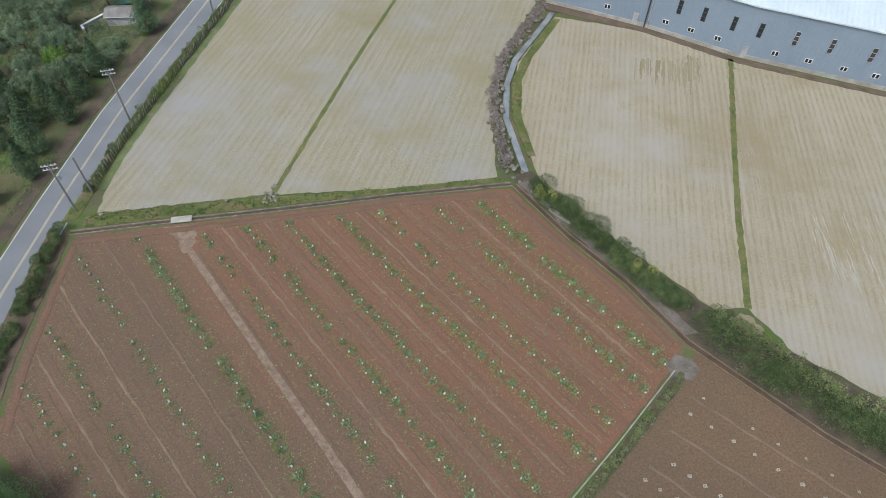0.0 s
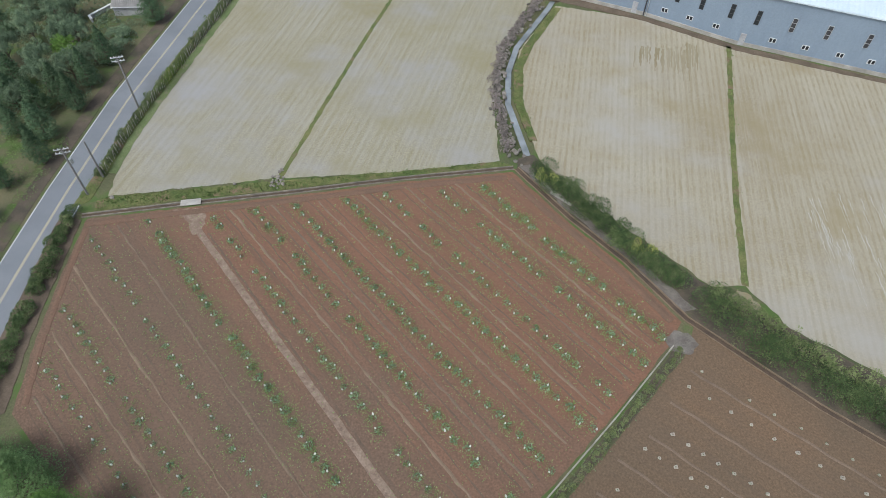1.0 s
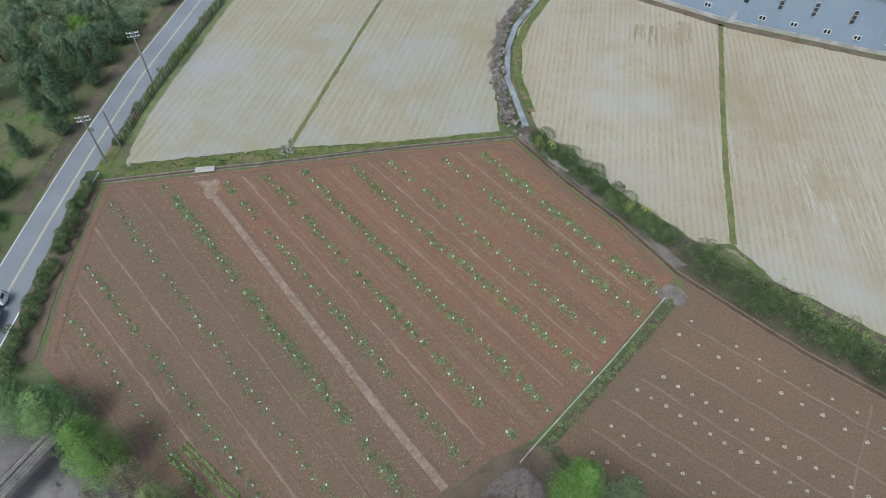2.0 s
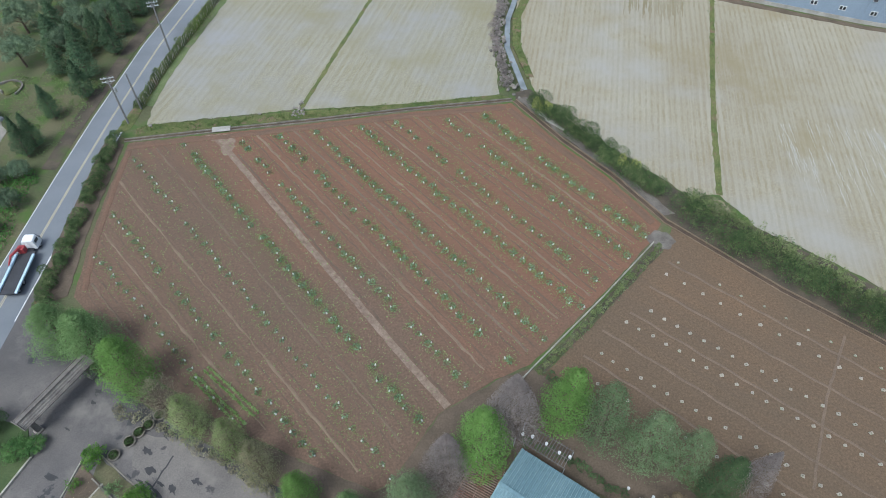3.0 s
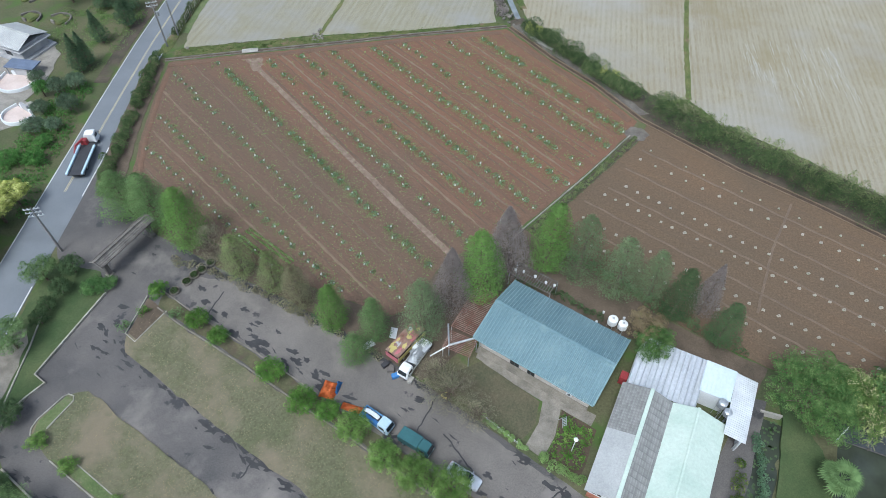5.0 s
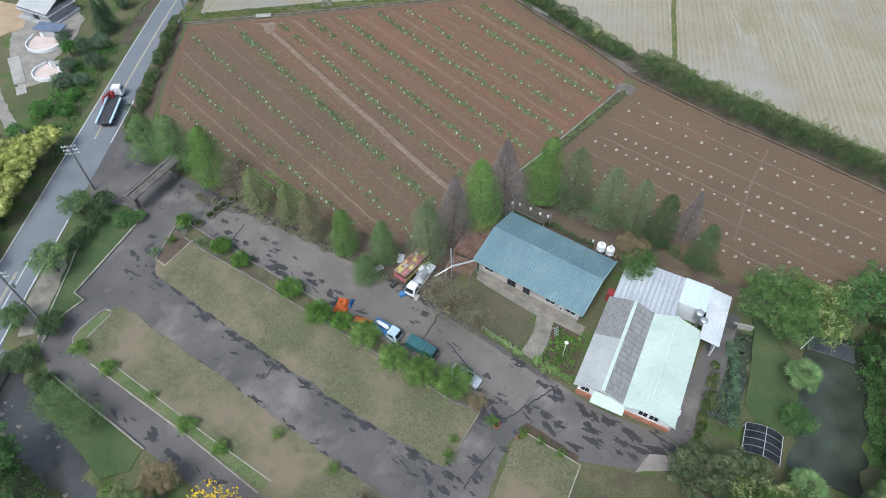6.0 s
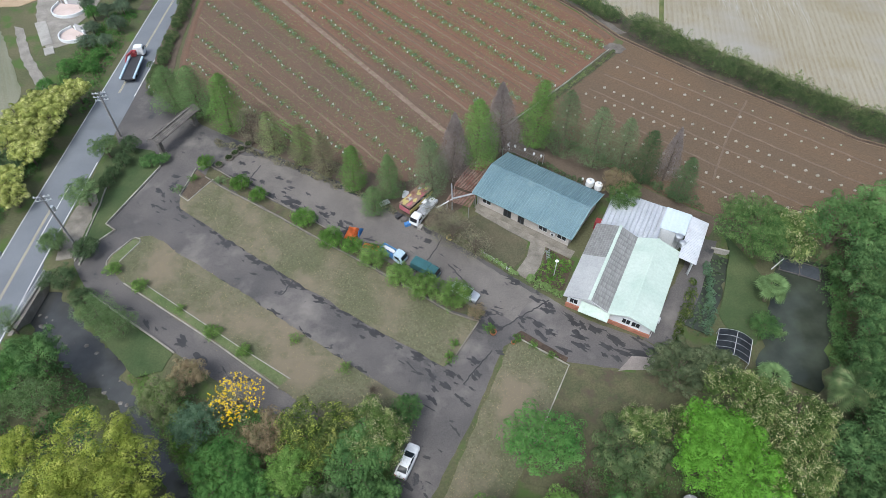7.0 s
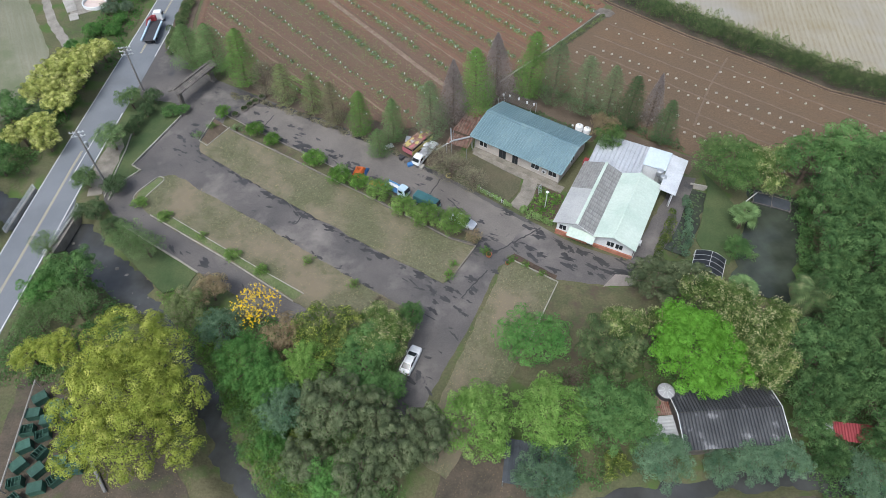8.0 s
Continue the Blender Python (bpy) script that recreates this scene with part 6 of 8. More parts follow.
    part("ridge_cap", boxed(u0 - 0.05, u1 + 0.05, rg - 0.28, rg + 0.28, zr + 0.02, zr + 0.12, 0.03), M["teal_roof"], h)
    for u in (u0, u1):
        for v, s in ((v0, 1), (v1, -1)):
            part("barge_board", tube(bmesh.new(), [(u, v, ze + 0.06), (u, rg, zr + 0.08)], 0.09, 6), M["pale_rib"], h, "faded blue edge flashing")
    part("gutter", boxed(u0, u1, v0 - 0.16, v0 - 0.02, ze - 0.12, ze + 0.02, 0.02), M["pale_rib"], h)
    part("plinth", boxed(a - 0.05, b + 0.05, c - 1.2, c, -0.1, 0.16, 0.03), M["old_concrete"], h, "worn concrete porch floor")
    for u in (5.6, 16.2, 19.6):
        window(h, u, c, 1.0, 1.5, 1.2, 0, -1)
    for u, w in ((9.6, 1.3), (12.2, 1.0)):
        window(h, u, c, 0.15, w, 2.0, 0, -1, "door", "dark_metal")
    window(h, b, 5, 1.1, 1.3, 1.1, 1, 1)
    ac = part("air_conditioner", boxed(17.7, 18.5, c - 0.45, c - 0.05, 1.2, 1.8, 0.04), M["rail"], h)
    part("fan_grille", tube(bmesh.new(), [(18.1, c - 0.47, 1.5), (18.1, c - 0.45, 1.5)], 0.22, 12), M["dark_metal"], ac)
    return h


def white_house():
    h = thing("house", 0, 0, 0, -30, "low white house under joined tile and mint sheet roofs", "house")
    for w in ((24.3, 36.8, -13.5, -13.3), (24.3, 36.8, 1.2, 1.4), (24.3, 24.5, -13.3, 1.2), (36.6, 36.8, -13.3, 1.2)):
        part("wall", boxed(*w, -0.1, 2.9), M["white_wall"], h)
    for u, g0, g1, zt in ((27.4, 24.3, 30.4, 4.0), (33.4, 30.4, 36.8, 4.1)):
        bm = bmesh.new()
        for s in (0, 0.2):
            bm.faces.new([bm.verts.new(p) for p in ((g0, -13.5 + s, 2.9), (g1, -13.5 + s, 2.9), (u, -13.5 + s, zt))])
        bm.faces.new([bm.verts.new(p) for p in ((g0, -13.5, 2.9), (u, -13.5, zt), (u, -13.3, zt), (g0, -13.3, 2.9))])
        part("gable", bm, M["white_wall"], h)
    # tile roof: upper half in single tiles, lower half left smooth and pale
    part("roof", corrugated((23.7, -14.1, 2.95), (0, 8.6, 0), (3.75, 0, 1.2), 1.2, 0.01), M["pale_roof"], h, "smooth pale cement slope")
    part("roof", corrugated((23.7, -5.5, 2.93), (0, 7.1, 0), (3.75, 0, 1.2), 1.2, 0.01), M["tile"], h)
    part("roof", corrugated((30.4, -14.1, 2.93), (0, 15.7, 0), (-2.95, 0, 1.2), 1.2, 0.01), M["tile"], h)
    part("ridge_cap", boxed(27.2, 27.7, -14.15, 1.65, 4.12, 4.26, 0.04), M["mint_roof"], h)
    part("roof", corrugated((30.4, -14.3, 2.97), (0, 15.9, 0), (3.0, 0, 1.25), 0.75, 0.008), M["mint_roof"], h)
    part("roof", corrugated((37.2, -14.3, 2.9), (0, 15.9, 0), (-3.8, 0, 1.32), 0.75, 0.008), M["mint_roof"], h)
    part("ridge_cap", boxed(33.25, 33.6, -14.35, 1.65, 4.2, 4.32, 0.03), M["mint_roof"], h)
    part("seam", boxed(30.6, 37.0, -7.2, -7.1, 0, 0.03, 0, Matrix.Translation((0, 0, 0))), M["mint_roof"], h)
    part("barge_board", tube(bmesh.new(), [(30.4, -14.35, 2.98), (33.4, -14.35, 4.24), (37.25, -14.35, 2.92)], 0.1, 6), M["mint_roof"], h, "pale green gable edge")
    part("barge_board", tube(bmesh.new(), [(23.7, -14.2, 2.95), (27.45, -14.2, 4.18), (30.4, -14.2, 2.98)], 0.1, 6), M["pale_roof"], h)
    part("plinth", boxed(24.2, 29.6, -13.75, -13.5, -0.1, 0.9, 0.02), M["brick"], h, "red brick plinth")
    part("plinth", boxed(30.6, 36.9, -13.75, -13.5, -0.1, 0.7, 0.02), M["brick"], h, "red brick plinth")
    part("awning", corrugated((26.4, -15.4, 2.3), (4.4, 0, 0), (0, 1.6, 0.5), 0.5, 0.02), M["mint_roof"], h, "pale sheet awning over the entrance")
    for u in (25.3, 33.2, 34.6):
        window(h, u, -13.5, 1.2, 1.1, 1.0, 0, -1)
    window(h, 28.0, -13.5, 0.1, 2.2, 2.1, 0, -1, "door", "dark_metal")
    window(h, 36.8, -4, 1.2, 1.2, 1.0, 1, 1)
    window(h, 36.8, -10, 1.2, 1.2, 1.0, 1, 1)
    ac = part("air_conditioner", boxed(37.0, 37.5, -11.8, -11.0, 1.6, 2.2, 0.04), M["rail"], h)
    part("fan_grille", tube(bmesh.new(), [(37.5, -11.4, 1.9), (37.53, -11.4, 1.9)], 0.2, 12), M["dark_metal"], ac)
    part("downpipe", tube(bmesh.new(), [(37.0, -13.4, 2.9), (37.0, -13.4, 0)], 0.06, 6), M["rail"], h)
    # tiles of the upper slopes
    tl = raw("tile", [(-0.2, -0.17, 0), (0.2, -0.17, 0), (0.2, 0.17, 0.05), (-0.2, 0.17, 0.05), (-0.2, -0.17, 0.06), (0.2, -0.17, 0.06), (0.2, 0.17, 0.08), (-0.2, 0.17, 0.08)],
             [(4, 5, 6, 7), (0, 1, 5, 4), (1, 2, 6, 5), (3, 0, 4, 7)], M["tile"])
    return h, tl


house_w, tile_mesh = white_house()
bpy.data.objects.remove([o for o in house_w.children if o.name.startswith("seam")][0])
blue_house()


def tin_annex():
    h = thing("annex", 0, 0, 0, -30, "open annex with bright galvanised sheet roof", "shed")
    part("roof", corrugated((24.2, 1.9, 2.7), (9.0, 0, 0), (0, 7.6, 0.75), 0.45, 0.03), M["tin"], h)
    part("seam", boxed(28.4, 28.55, 1.9, 9.5, 0, 0.02), M["steel"], h)
    for k in range(13):
        u = 24.3 + 8.8 * k / 12
        part("roof_rib", tube(bmesh.new(), [(u, 1.9, 2.74), (u, 9.5, 3.49)], 0.05, 4), M["steel"], h)
    part("wall", boxed(24.4, 33.0, 9.1, 9.3, -0.1, 3.2), M["white_wall"], h)
    part("wall", boxed(24.3, 24.5, 2.0, 9.1, -0.1, 2.6), M["white_wall"], h)
    b = thing("annex", 0, 0, 0, -30, "white flat-roofed lean-to with metal sheet roof", "shed")
    part("roof", corrugated((32.9, 4.6, 3.55), (4.0, 0, 0), (0, 4.8, 0.15), 0.5, 0.02), M["white_roof"], b)
    part("roof", corrugated((36.95, 0.0, 3.5), (0, 9.4, 0), (2.8, 0, -0.35), 0.3, 0.03), M["tin"], b)
    part("wall", boxed(33.1, 36.8, 4.8, 4.95, -0.1, 3.45), M["white_wall"], b)
    part("wall", boxed(39.2, 39.35, 0.2, 9.2, -0.1, 3.0), M["white_wall"], b)
    part("wall", boxed(33.1, 39.2, 9.05, 9.2, -0.1, 3.1), M["white_wall"], b)
    for v in (0.3, 4.6):
        part("post", boxed(39.0, 39.15, v, v + 0.15, -0.1, 3.1), M["steel"], b)
    return h, b


annex_a, annex_b = tin_annex()
bpy.data.objects.remove([o for o in annex_a.children if o.name.startswith("seam")][0])


def water_tank(x, y, z, r, h, lab, mt="white_paint"):
    t = thing("water_tank", x, y, z, 20, lab, "water tank")
    bm = bmesh.new()
    rings = [(0, r * 0.98)] + [(h * k / 10, r * (1.0 if k % 2 else 0.965)) for k in range(1, 9)] + [(h * 0.86, r * 0.97), (h * 0.96, r * 0.6), (h, r * 0.25)]
    tube(bm, [(0, 0, a) for a, _ in rings], [b for _, b in rings], 20)
    part("shell", bm, M[mt], t)
    part("lid", tube(bmesh.new(), [(0, 0, h), (0, 0, h + 0.08)], [r * 0.28, r * 0.22], 14), M["steel"], t)
    for k in range(3):
        a = k * math.tau / 3
        part("leg", tube(bmesh.new(), [(r * 0.8 * math.cos(a), r * 0.8 * math.sin(a), -z), (r * 0.8 * math.cos(a), r * 0.8 * math.sin(a), 0.02)], 0.05, 6), M["steel"], t)
    part("pipe", tube(bmesh.new(), [(r + 0.05, 0, h * 0.2), (r + 0.25, 0, h * 0.2), (r + 0.25, 0, -z)], 0.03, 6), M["steel"], t)
    return t


water_tank(22.5, -0.3, 1.3, 0.72, 1.2, "white ribbed water tank on a steel stand")
water_tank(23.8, -1.1, 1.2, 0.68, 1.2, "white ribbed water tank on a steel stand")
water_tank(33.3, -14.5, 2.8, 0.6, 1.1, "small steel water tank above the annex", "steel")
water_tank(33.6, -15.7, 2.7, 0.55, 1.0, "small steel water tank above the annex", "steel")


def pergola(x, y, turn, w, d, z, n, mt, lab, rot=0.0):
    t = thing("pergola", x, y, 0, turn, lab, "pergola")
    for px in (0.05, w - 0.05):
        for py in (0.05, d - 0.05):
            part("post", tube(bmesh.new(), [(px, py, -0.1), (px, py, z)], 0.06, 6), M["steel"], t)
    for py in (0.05, d * 0.5, d - 0.05):
        part("beam", boxed(0, w, py - 0.04, py + 0.04, z, z + 0.1), M[mt], t)
    for k in range(n):
        px = w * (k + 0.5) / n
        part("slat", boxed(px - 0.05, px + 0.05, -0.1, d + 0.1, z + 0.1, z + 0.16), M[mt], t)
    return t


pergola(8.4, 8.3, -37.2, 7.0, 2.6, 2.8, 18, "old_wood", "grey slatted pergola with pots behind the house")
pergola(2.4, -2.6, 58, 8.2, 3.9, 2.6, 28, "rusty", "rusty slatted lean-to frame beside the house")
pergola(1.2, -5.6, 62, 3.0, 4.0, 2.45, 11, "rusty", "low rusty slatted frame before the house corner")
pipes = thing("pipe_frame", -1.4, -3.6, 0, 0, "pale forked pipe frame leaning over the rusty slats", "pipes")
part("pipe", tube(bmesh.new(), [(0, 0, 2.75), (4.6, 1.1, 2.9)], 0.16, 8), M["steel"], pipes)
part("pipe", tube(bmesh.new(), [(0, 0, 2.75), (0.1, 3.4, 2.85)], 0.12, 8), M["steel"], pipes)
part("pipe", tube(bmesh.new(), [(0.2, 0.1, 2.72), (-2.7, -0.9, 1.6)], 0.1, 8), M["steel"], pipes)
for q in ((0, 0), (4.4, 1.05)):
    part("post", tube(bmesh.new(), [(*q, -0.1), (*q, 2.8)], 0.09, 8), M["steel"], pipes)


def warehouse():
    w = thing("warehouse", 54.2, 130.7, 0, 0, "long blue-grey sheet-metal warehouse with white roof", "warehouse")
    segs = [((-46, 24.5), (0, 0)), ((0, 0), (17.4, -12.4)), ((17.4, -12.4), (46, -26.2)), ((46, -26.2), (82, -40))]
    H = 12.0
    for (a, b) in segs:
        a, b = Vector((*a, 0)), Vector((*b, 0))
        d = (b - a).normalized()
        n = Vector((-d.y, d.x, 0))
        bm = bmesh.new()
        ln = (b - a).length
        k = int(ln / 0.5)
        pts = []
        for i in range(k + 1):
            o = 0.05 if i % 2 else 0.0
            pts.append(a + d * (ln * i / k) + n * o)
        lo = [bm.verts.new(p + Vector((0, 0, 0.9))) for p in pts]
        hi = [bm.verts.new(p + Vector((0, 0, H))) for p in pts]
        for i in range(k):
            bm.faces.new((lo[i], lo[i + 1], hi[i + 1], hi[i]))
        part("wall", bm, M["blue_wall"], w)
        mt = Matrix((( d.x, n.x, 0, a.x), (d.y, n.y, 0, a.y), (0, 0, 1, 0), (0, 0, 0, 1)))
        part("plinth", boxed(0, ln, -0.12, 0.3, -0.2, 0.9, 0, mt), M["concrete"], w, "pale concrete base")
        part("gutter", boxed(0, ln, -0.35, 0.1, H - 0.1, H + 0.2, 0, mt), M["white_roof"], w)
        part("roof", corrugated(a + Vector((0, 0, H + 0.15)) - n * 0.3, b - a, n * 26 + Vector((0, 0, 3.2)), 1.0, 0.05), M["white_roof"], w)

    def put(u, kind):
        if u < 0:
            a, b, s = Vector((0, 0)), Vector((-46, 24.5)), -u
        elif u < 21.4:
            a, b, s = Vector((0, 0)), Vector((17.4, -12.4)), u
        elif u < 53:
            a, b, s = Vector((17.4, -12.4)), Vector((46, -26.2)), u - 21.4
        else:
            a, b, s = Vector((46, -26.2)), Vector((82, -40)), u - 53
        d = (b - a).normalized()
        p = a + d * s
        if u < 0:
            d = -d
        m = Matrix(((d.x, -d.y, 0, p.x), (d.y, d.x, 0, p.y), (0, 0, 1, 0), (0, 0, 0, 1)))
        if kind == "small":
            f = part("window", boxed(-0.75, 0.75, -0.08, 0.02, 2.2, 3.3, 0.02, m), M["rail"], w)
            for x in (-0.36, 0.36):
                part("pane", boxed(x - 0.27, x + 0.27, -0.1, -0.05, 2.32, 3.18, 0, m), M["glass"], f)
        elif kind == "strip":
            f = part("window", boxed(-0.5, 0.5, -0.08, 0.02, 5.4, 8.6, 0.02, m), M["dark_metal"], w)
            for z in (5.5, 6.55, 7.6):
                part("pane", boxed(-0.4, 0.4, -0.1, -0.05, z, z + 0.9, 0, m), M["glass"], f)
        elif kind == "pale":
            f = part("window", boxed(-0.5, 0.5, -0.08, 0.02, 5.4, 8.6, 0.02, m), M["steel"], w)
            for z in (5.5, 6.55, 7.6):
                part("louvre", boxed(-0.42, 0.42, -0.1, -0.05, z, z + 0.9, 0, m), M["dark_metal"], f)
        elif kind == "door":
            f = part("door", boxed(-0.6, 0.6, -0.16, 0.02, 0.1, 2.9, 0.03, m), M["grave_stone"], w, "grey steel door")
            part("handle", boxed(0.4, 0.48, -0.2, -0.15, 1.3, 1.5, 0, m), M["dark_metal"], f)
        elif kind == "pipe":
            part("downpipe", boxed(-0.15, 0.15, -0.25, 0.0, 0.0, 12.0, 0.03, m), M["dark_metal"], w)
            part("downpipe", boxed(0.5, 0.65, -0.2, 0.0, 0.0, 9.6, 0.03, m), M["steel"], w)
    for u in (-9.5, 4.3, 10.2, 16.3, 28.6, 35.4, 42.4, 48.6, 55, 61):
        put(u, "small")
    for u in (-12, -5.6, 6.4, 11.9, 18.4, 24):
        put(u, "strip")
    for u in (31.2, 38.2, 46, 54, 62):
        put(u, "pale")
    for u in (-2.6, 22.6):
        put(u, "door")
    put(-0.2, "pipe")
    return w


warehouse()


def dark_shed():
    s = thing("shed", 30.3, -57.5, 0, 0.5, "dark corrugated shed with patchy white stains", "shed")
    part("roof", corrugated((-7.0, -4.6, 2.6), (13.4, 0, 0), (0, 4.4, 1.2), 0.42, 0.06), M["dark_roof"], s)
    part("roof", corrugated((-7.0, 3.6, 2.7), (13.4, 0, 0), (0, -3.75, 1.1), 0.42, 0.06), M["dark_roof"], s)
    for x in (-7.0, 6.4):
        part("edge_flashing", tube(bmesh.new(), [(x, -4.6, 2.66), (x, -0.2, 3.86), (x, 3.6, 2.76)], 0.07, 6), M["rail"], s, "white edge flashing")
    for w in ((-6.6, 6.0, -4.2, -4.05), (-6.6, 6.0, 3.1, 3.25), (-6.6, -6.45, -4.05, 3.1), (5.85, 6.0, -4.05, 3.1)):
        part("wall", boxed(*w, -0.1, 2.55), M["old_wood"], s)
    part("lean_to_roof", corrugated((-10.0, -3.4, 2.2), (0, 3.6, 0), (2.9, 0, 0.2), 0.4, 0.02), M["pale_roof"], s, "pale flat lean-to roof")
    part("lean_to_roof", corrugated((-10.2, 0.3, 2.3), (3.1, 0, 0), (0, 2.6, 0.25), 0.25, 0.05), M["rusty"], s, "rusty corrugated sheet")
    for y in (-3.2, 2.6):
        part("post", boxed(-9.9, -9.75, y, y + 0.15, -0.1, 2.25), M["old_wood"], s)
    t = thing("water_tank", 23.0, -54.4, 2.4, 0, "round steel water tank beside the dark shed", "water tank")
    part("shell", tube(bmesh.new(), [(0, 0, -2.4), (0, 0, 0.7), (0, 0, 0.85)], [1.15, 1.15, 1.05], 22), M["dark_metal"], t)
    part("lid", tube(bmesh.new(), [(0, 0, 0.85), (0, 0, 1.0), (0, 0, 1.12)], [1.1, 0.8, 0.25], 22), M["grave_stone"], t)
    for k in range(8):
        a = k * math.tau / 8
        part("lid_rib", tube(bmesh.new(), [(0.25 * math.cos(a), 0.25 * math.sin(a), 1.13), (1.0 * math.cos(a), 1.0 * math.sin(a), 0.93)], 0.03, 4), M["rail"], t)
    r = thing("shelter", 44.8, -61.0, 0, -10, "red sheet-roofed shelter half hidden by trees", "shed")
    part("roof", corrugated((-2.2, -1.2, 2.3), (4.9, 0, 0), (0, 2.3, 0.5), 0.35, 0.03), M["red_roof"], r)
    part("roof", corrugated((-3.0, -0.2, 2.2), (1.1, 0, 0), (0, 1.1, 0.3), 0.3, 0.03), M["pale_roof"], r, "pale grey sheet")
    for x in (-1.6, 1.6):
        for y in (-0.7, 0.6):
            part("post", tube(bmesh.new(), [(x, y, -0.1), (x, y, 2.35)], 0.06, 6), M["steel"], r)
    n = thing("shade_house", 3.4, -62, 0, -12, "low shelter covered with black shade net", "shelter")
    part("net", corrugated((-2.2, -2.8, 1.5), (4.4, 0, 0), (0, 5.4, 0.5), 1.1, 0.04), M["net"], n)
    for x in (-2.1, 2.1):
        for y in (-2.7, 2.5):
            part("post", tube(bmesh.new(), [(x, y, -0.1), (x, y, 1.6 if y < 0 else 1.98)], 0.05, 6), M["steel"], n)


dark_shed()


def net_tunnel():
    t = thing("net_tunnel", 36.2, -33.0, 0, -28, "arched frame covered with dark shade net", "shelter")
    w, ln = 4.6, 4.2
    bm = bmesh.new()
    rows = []
    for i in range(9):
        x = -w / 2 + w * i / 8
        z = 1.2 + 1.0 * math.cos((i / 8 - 0.5) * math.pi * 0.9)
        rows.append([bm.verts.new((x, -ln / 2, z)), bm.verts.new((x, ln / 2, z))])
    for a, b in zip(rows, rows[1:]):
        bm.faces.new((a[0], b[0], b[1], a[1]))
    bmesh.ops.solidify(bm, geom=bm.faces[:], thickness=0.03)
    part("net", bm, M["net"], t)
    for k in range(5):
        y = -ln / 2 + ln * k / 4
        part("hoop", tube(bmesh.new(), [(-w / 2 + w * i / 8, y, 1.26 + 1.0 * math.cos((i / 8 - 0.5) * math.pi * 0.9)) for i in range(9)], 0.03, 5), M["steel"], t)
    for x, z in ((-w / 2, 1.4), (0, 2.27), (w / 2, 1.4)):
        part("purlin", tube(bmesh.new(), [(x, -ln / 2, z), (x, ln / 2, z)], 0.04, 5), M["rail"], t)
    for x in (-w / 2, w / 2):
        for y in (-ln / 2, ln / 2):
            part("post", tube(bmesh.new(), [(x, y, -0.2), (x, y, 1.4)], 0.04, 5), M["steel"], t)


net_tunnel()


def entrance_gate():
    g = thing("entrance_gate", -50.9, 17.2, 0, 59.5, "weathered timber gateway with a long narrow roof", "gate")
    ln = 11.0
    for x in (-4.4, 4.6):
        p = part("post", boxed(x - 0.35, x + 0.35, -0.35, 0.35, -0.1, 3.5, 0.04), M["old_wood"], g)
        part("post_base", boxed(x - 0.5, x + 0.5, -0.5, 0.5, -0.05, 0.4, 0.04), M["stone"], p)
    for z in (2.9, 3.4):
        part("beam", boxed(-ln / 2 + 0.4, ln / 2 - 0.4, -0.14, 0.14, z, z + 0.22, 0.02), M["old_wood"], g)
    for s in (-1, 1):
        part("roof", corrugated((-ln / 2, s * 1.15, 3.6), (0, -s * 1.15, 0.6), (ln, 0, 0), 0.26, 0.04, 0.06), M["old_wood"], g)
        part("eave_board", boxed(-ln / 2, ln / 2, s * 1.2 - 0.05, s * 1.2 + 0.05, 3.5, 3.66), M["old_wood"], g)
    part("ridge", boxed(-ln / 2 - 0.1, ln / 2 + 0.1, -0.14, 0.14, 4.18, 4.38, 0.04), M["old_wood"], g)
    for x in (-ln / 2, ln / 2):
        part("end_board", tube(bmesh.new(), [(x, -1.3, 3.65), (x, 0, 4.35), (x, 1.3, 3.65)], 0.1, 5), M["old_wood"], g)


entrance_gate()


def grave_house(x, y, turn):
    t = thing("ancestral_hall", x, y, 0, turn, "small grey stone hall with pale gabled roof", "shrine")
    part("terrace", boxed(-5.2, 5.2, -4.4, 4.4, -0.1, 0.5, 0.05), M["grave_stone"], t)
    part("wall", boxed(-4.2, 4.2, -3.4, 3.4, 0.5, 3.0, 0.05), M["grave_stone"], t)
    part("lower_eave", boxed(-4.9, 4.9, -4.1, 4.1, 2.2, 2.45, 0.06), M["grave_stone"], t)
    part("roof", corrugated((-4.6, -4.0, 3.0), (9.2, 0, 0), (0, 4.0, 1.5), 0.4, 0.03), M["pale_roof"], t)
    part("roof", corrugated((-4.6, 4.0, 3.0), (9.2, 0, 0), (0, -4.0, 1.5), 0.4, 0.03), M["pale_roof"], t)
    part("ridge", boxed(-4.7, 4.7, -0.15, 0.15, 4.45, 4.65, 0.04), M["pale_roof"], t)
    window(t, 0, -3.4, 0.6, 1.6, 1.7, 0, -1, "door", "dark_metal")


grave_house(-88.6, 76.5, -28)


def grave(x, y, turn, s, roofed, lab):
    t = thing("grave", x, y, 0, turn, lab, "grave")
    n = 14
    bm = bmesh.new()
    top = [(s * 2.8 * math.cos(math.pi * (1 + k / n)), s * 2.6 * math.sin(math.pi * (1 + k / n)) - 0.2) for k in range(n + 1)]
    bm.faces.new([bm.verts.new((a, b, 0.22)) for a, b in top + [(s * 2.8, 1.5 * s), (-s * 2.8, 1.5 * s)]])
    part("court", bm, M["pink"], t, "pale pink tiled forecourt")
    part("court_wall", strip_bm(resample([(-s * 2.8, 1.5 * s)] + top + [(s * 2.8, 1.5 * s)], 0.6), 0.25, 0.0, 0.75), M["white_wall"], t)
    part("tablet", boxed(-1.1 * s, 1.1 * s, 1.5 * s, 1.9 * s, 0, 1.7, 0.05), M["grave_stone"], t)
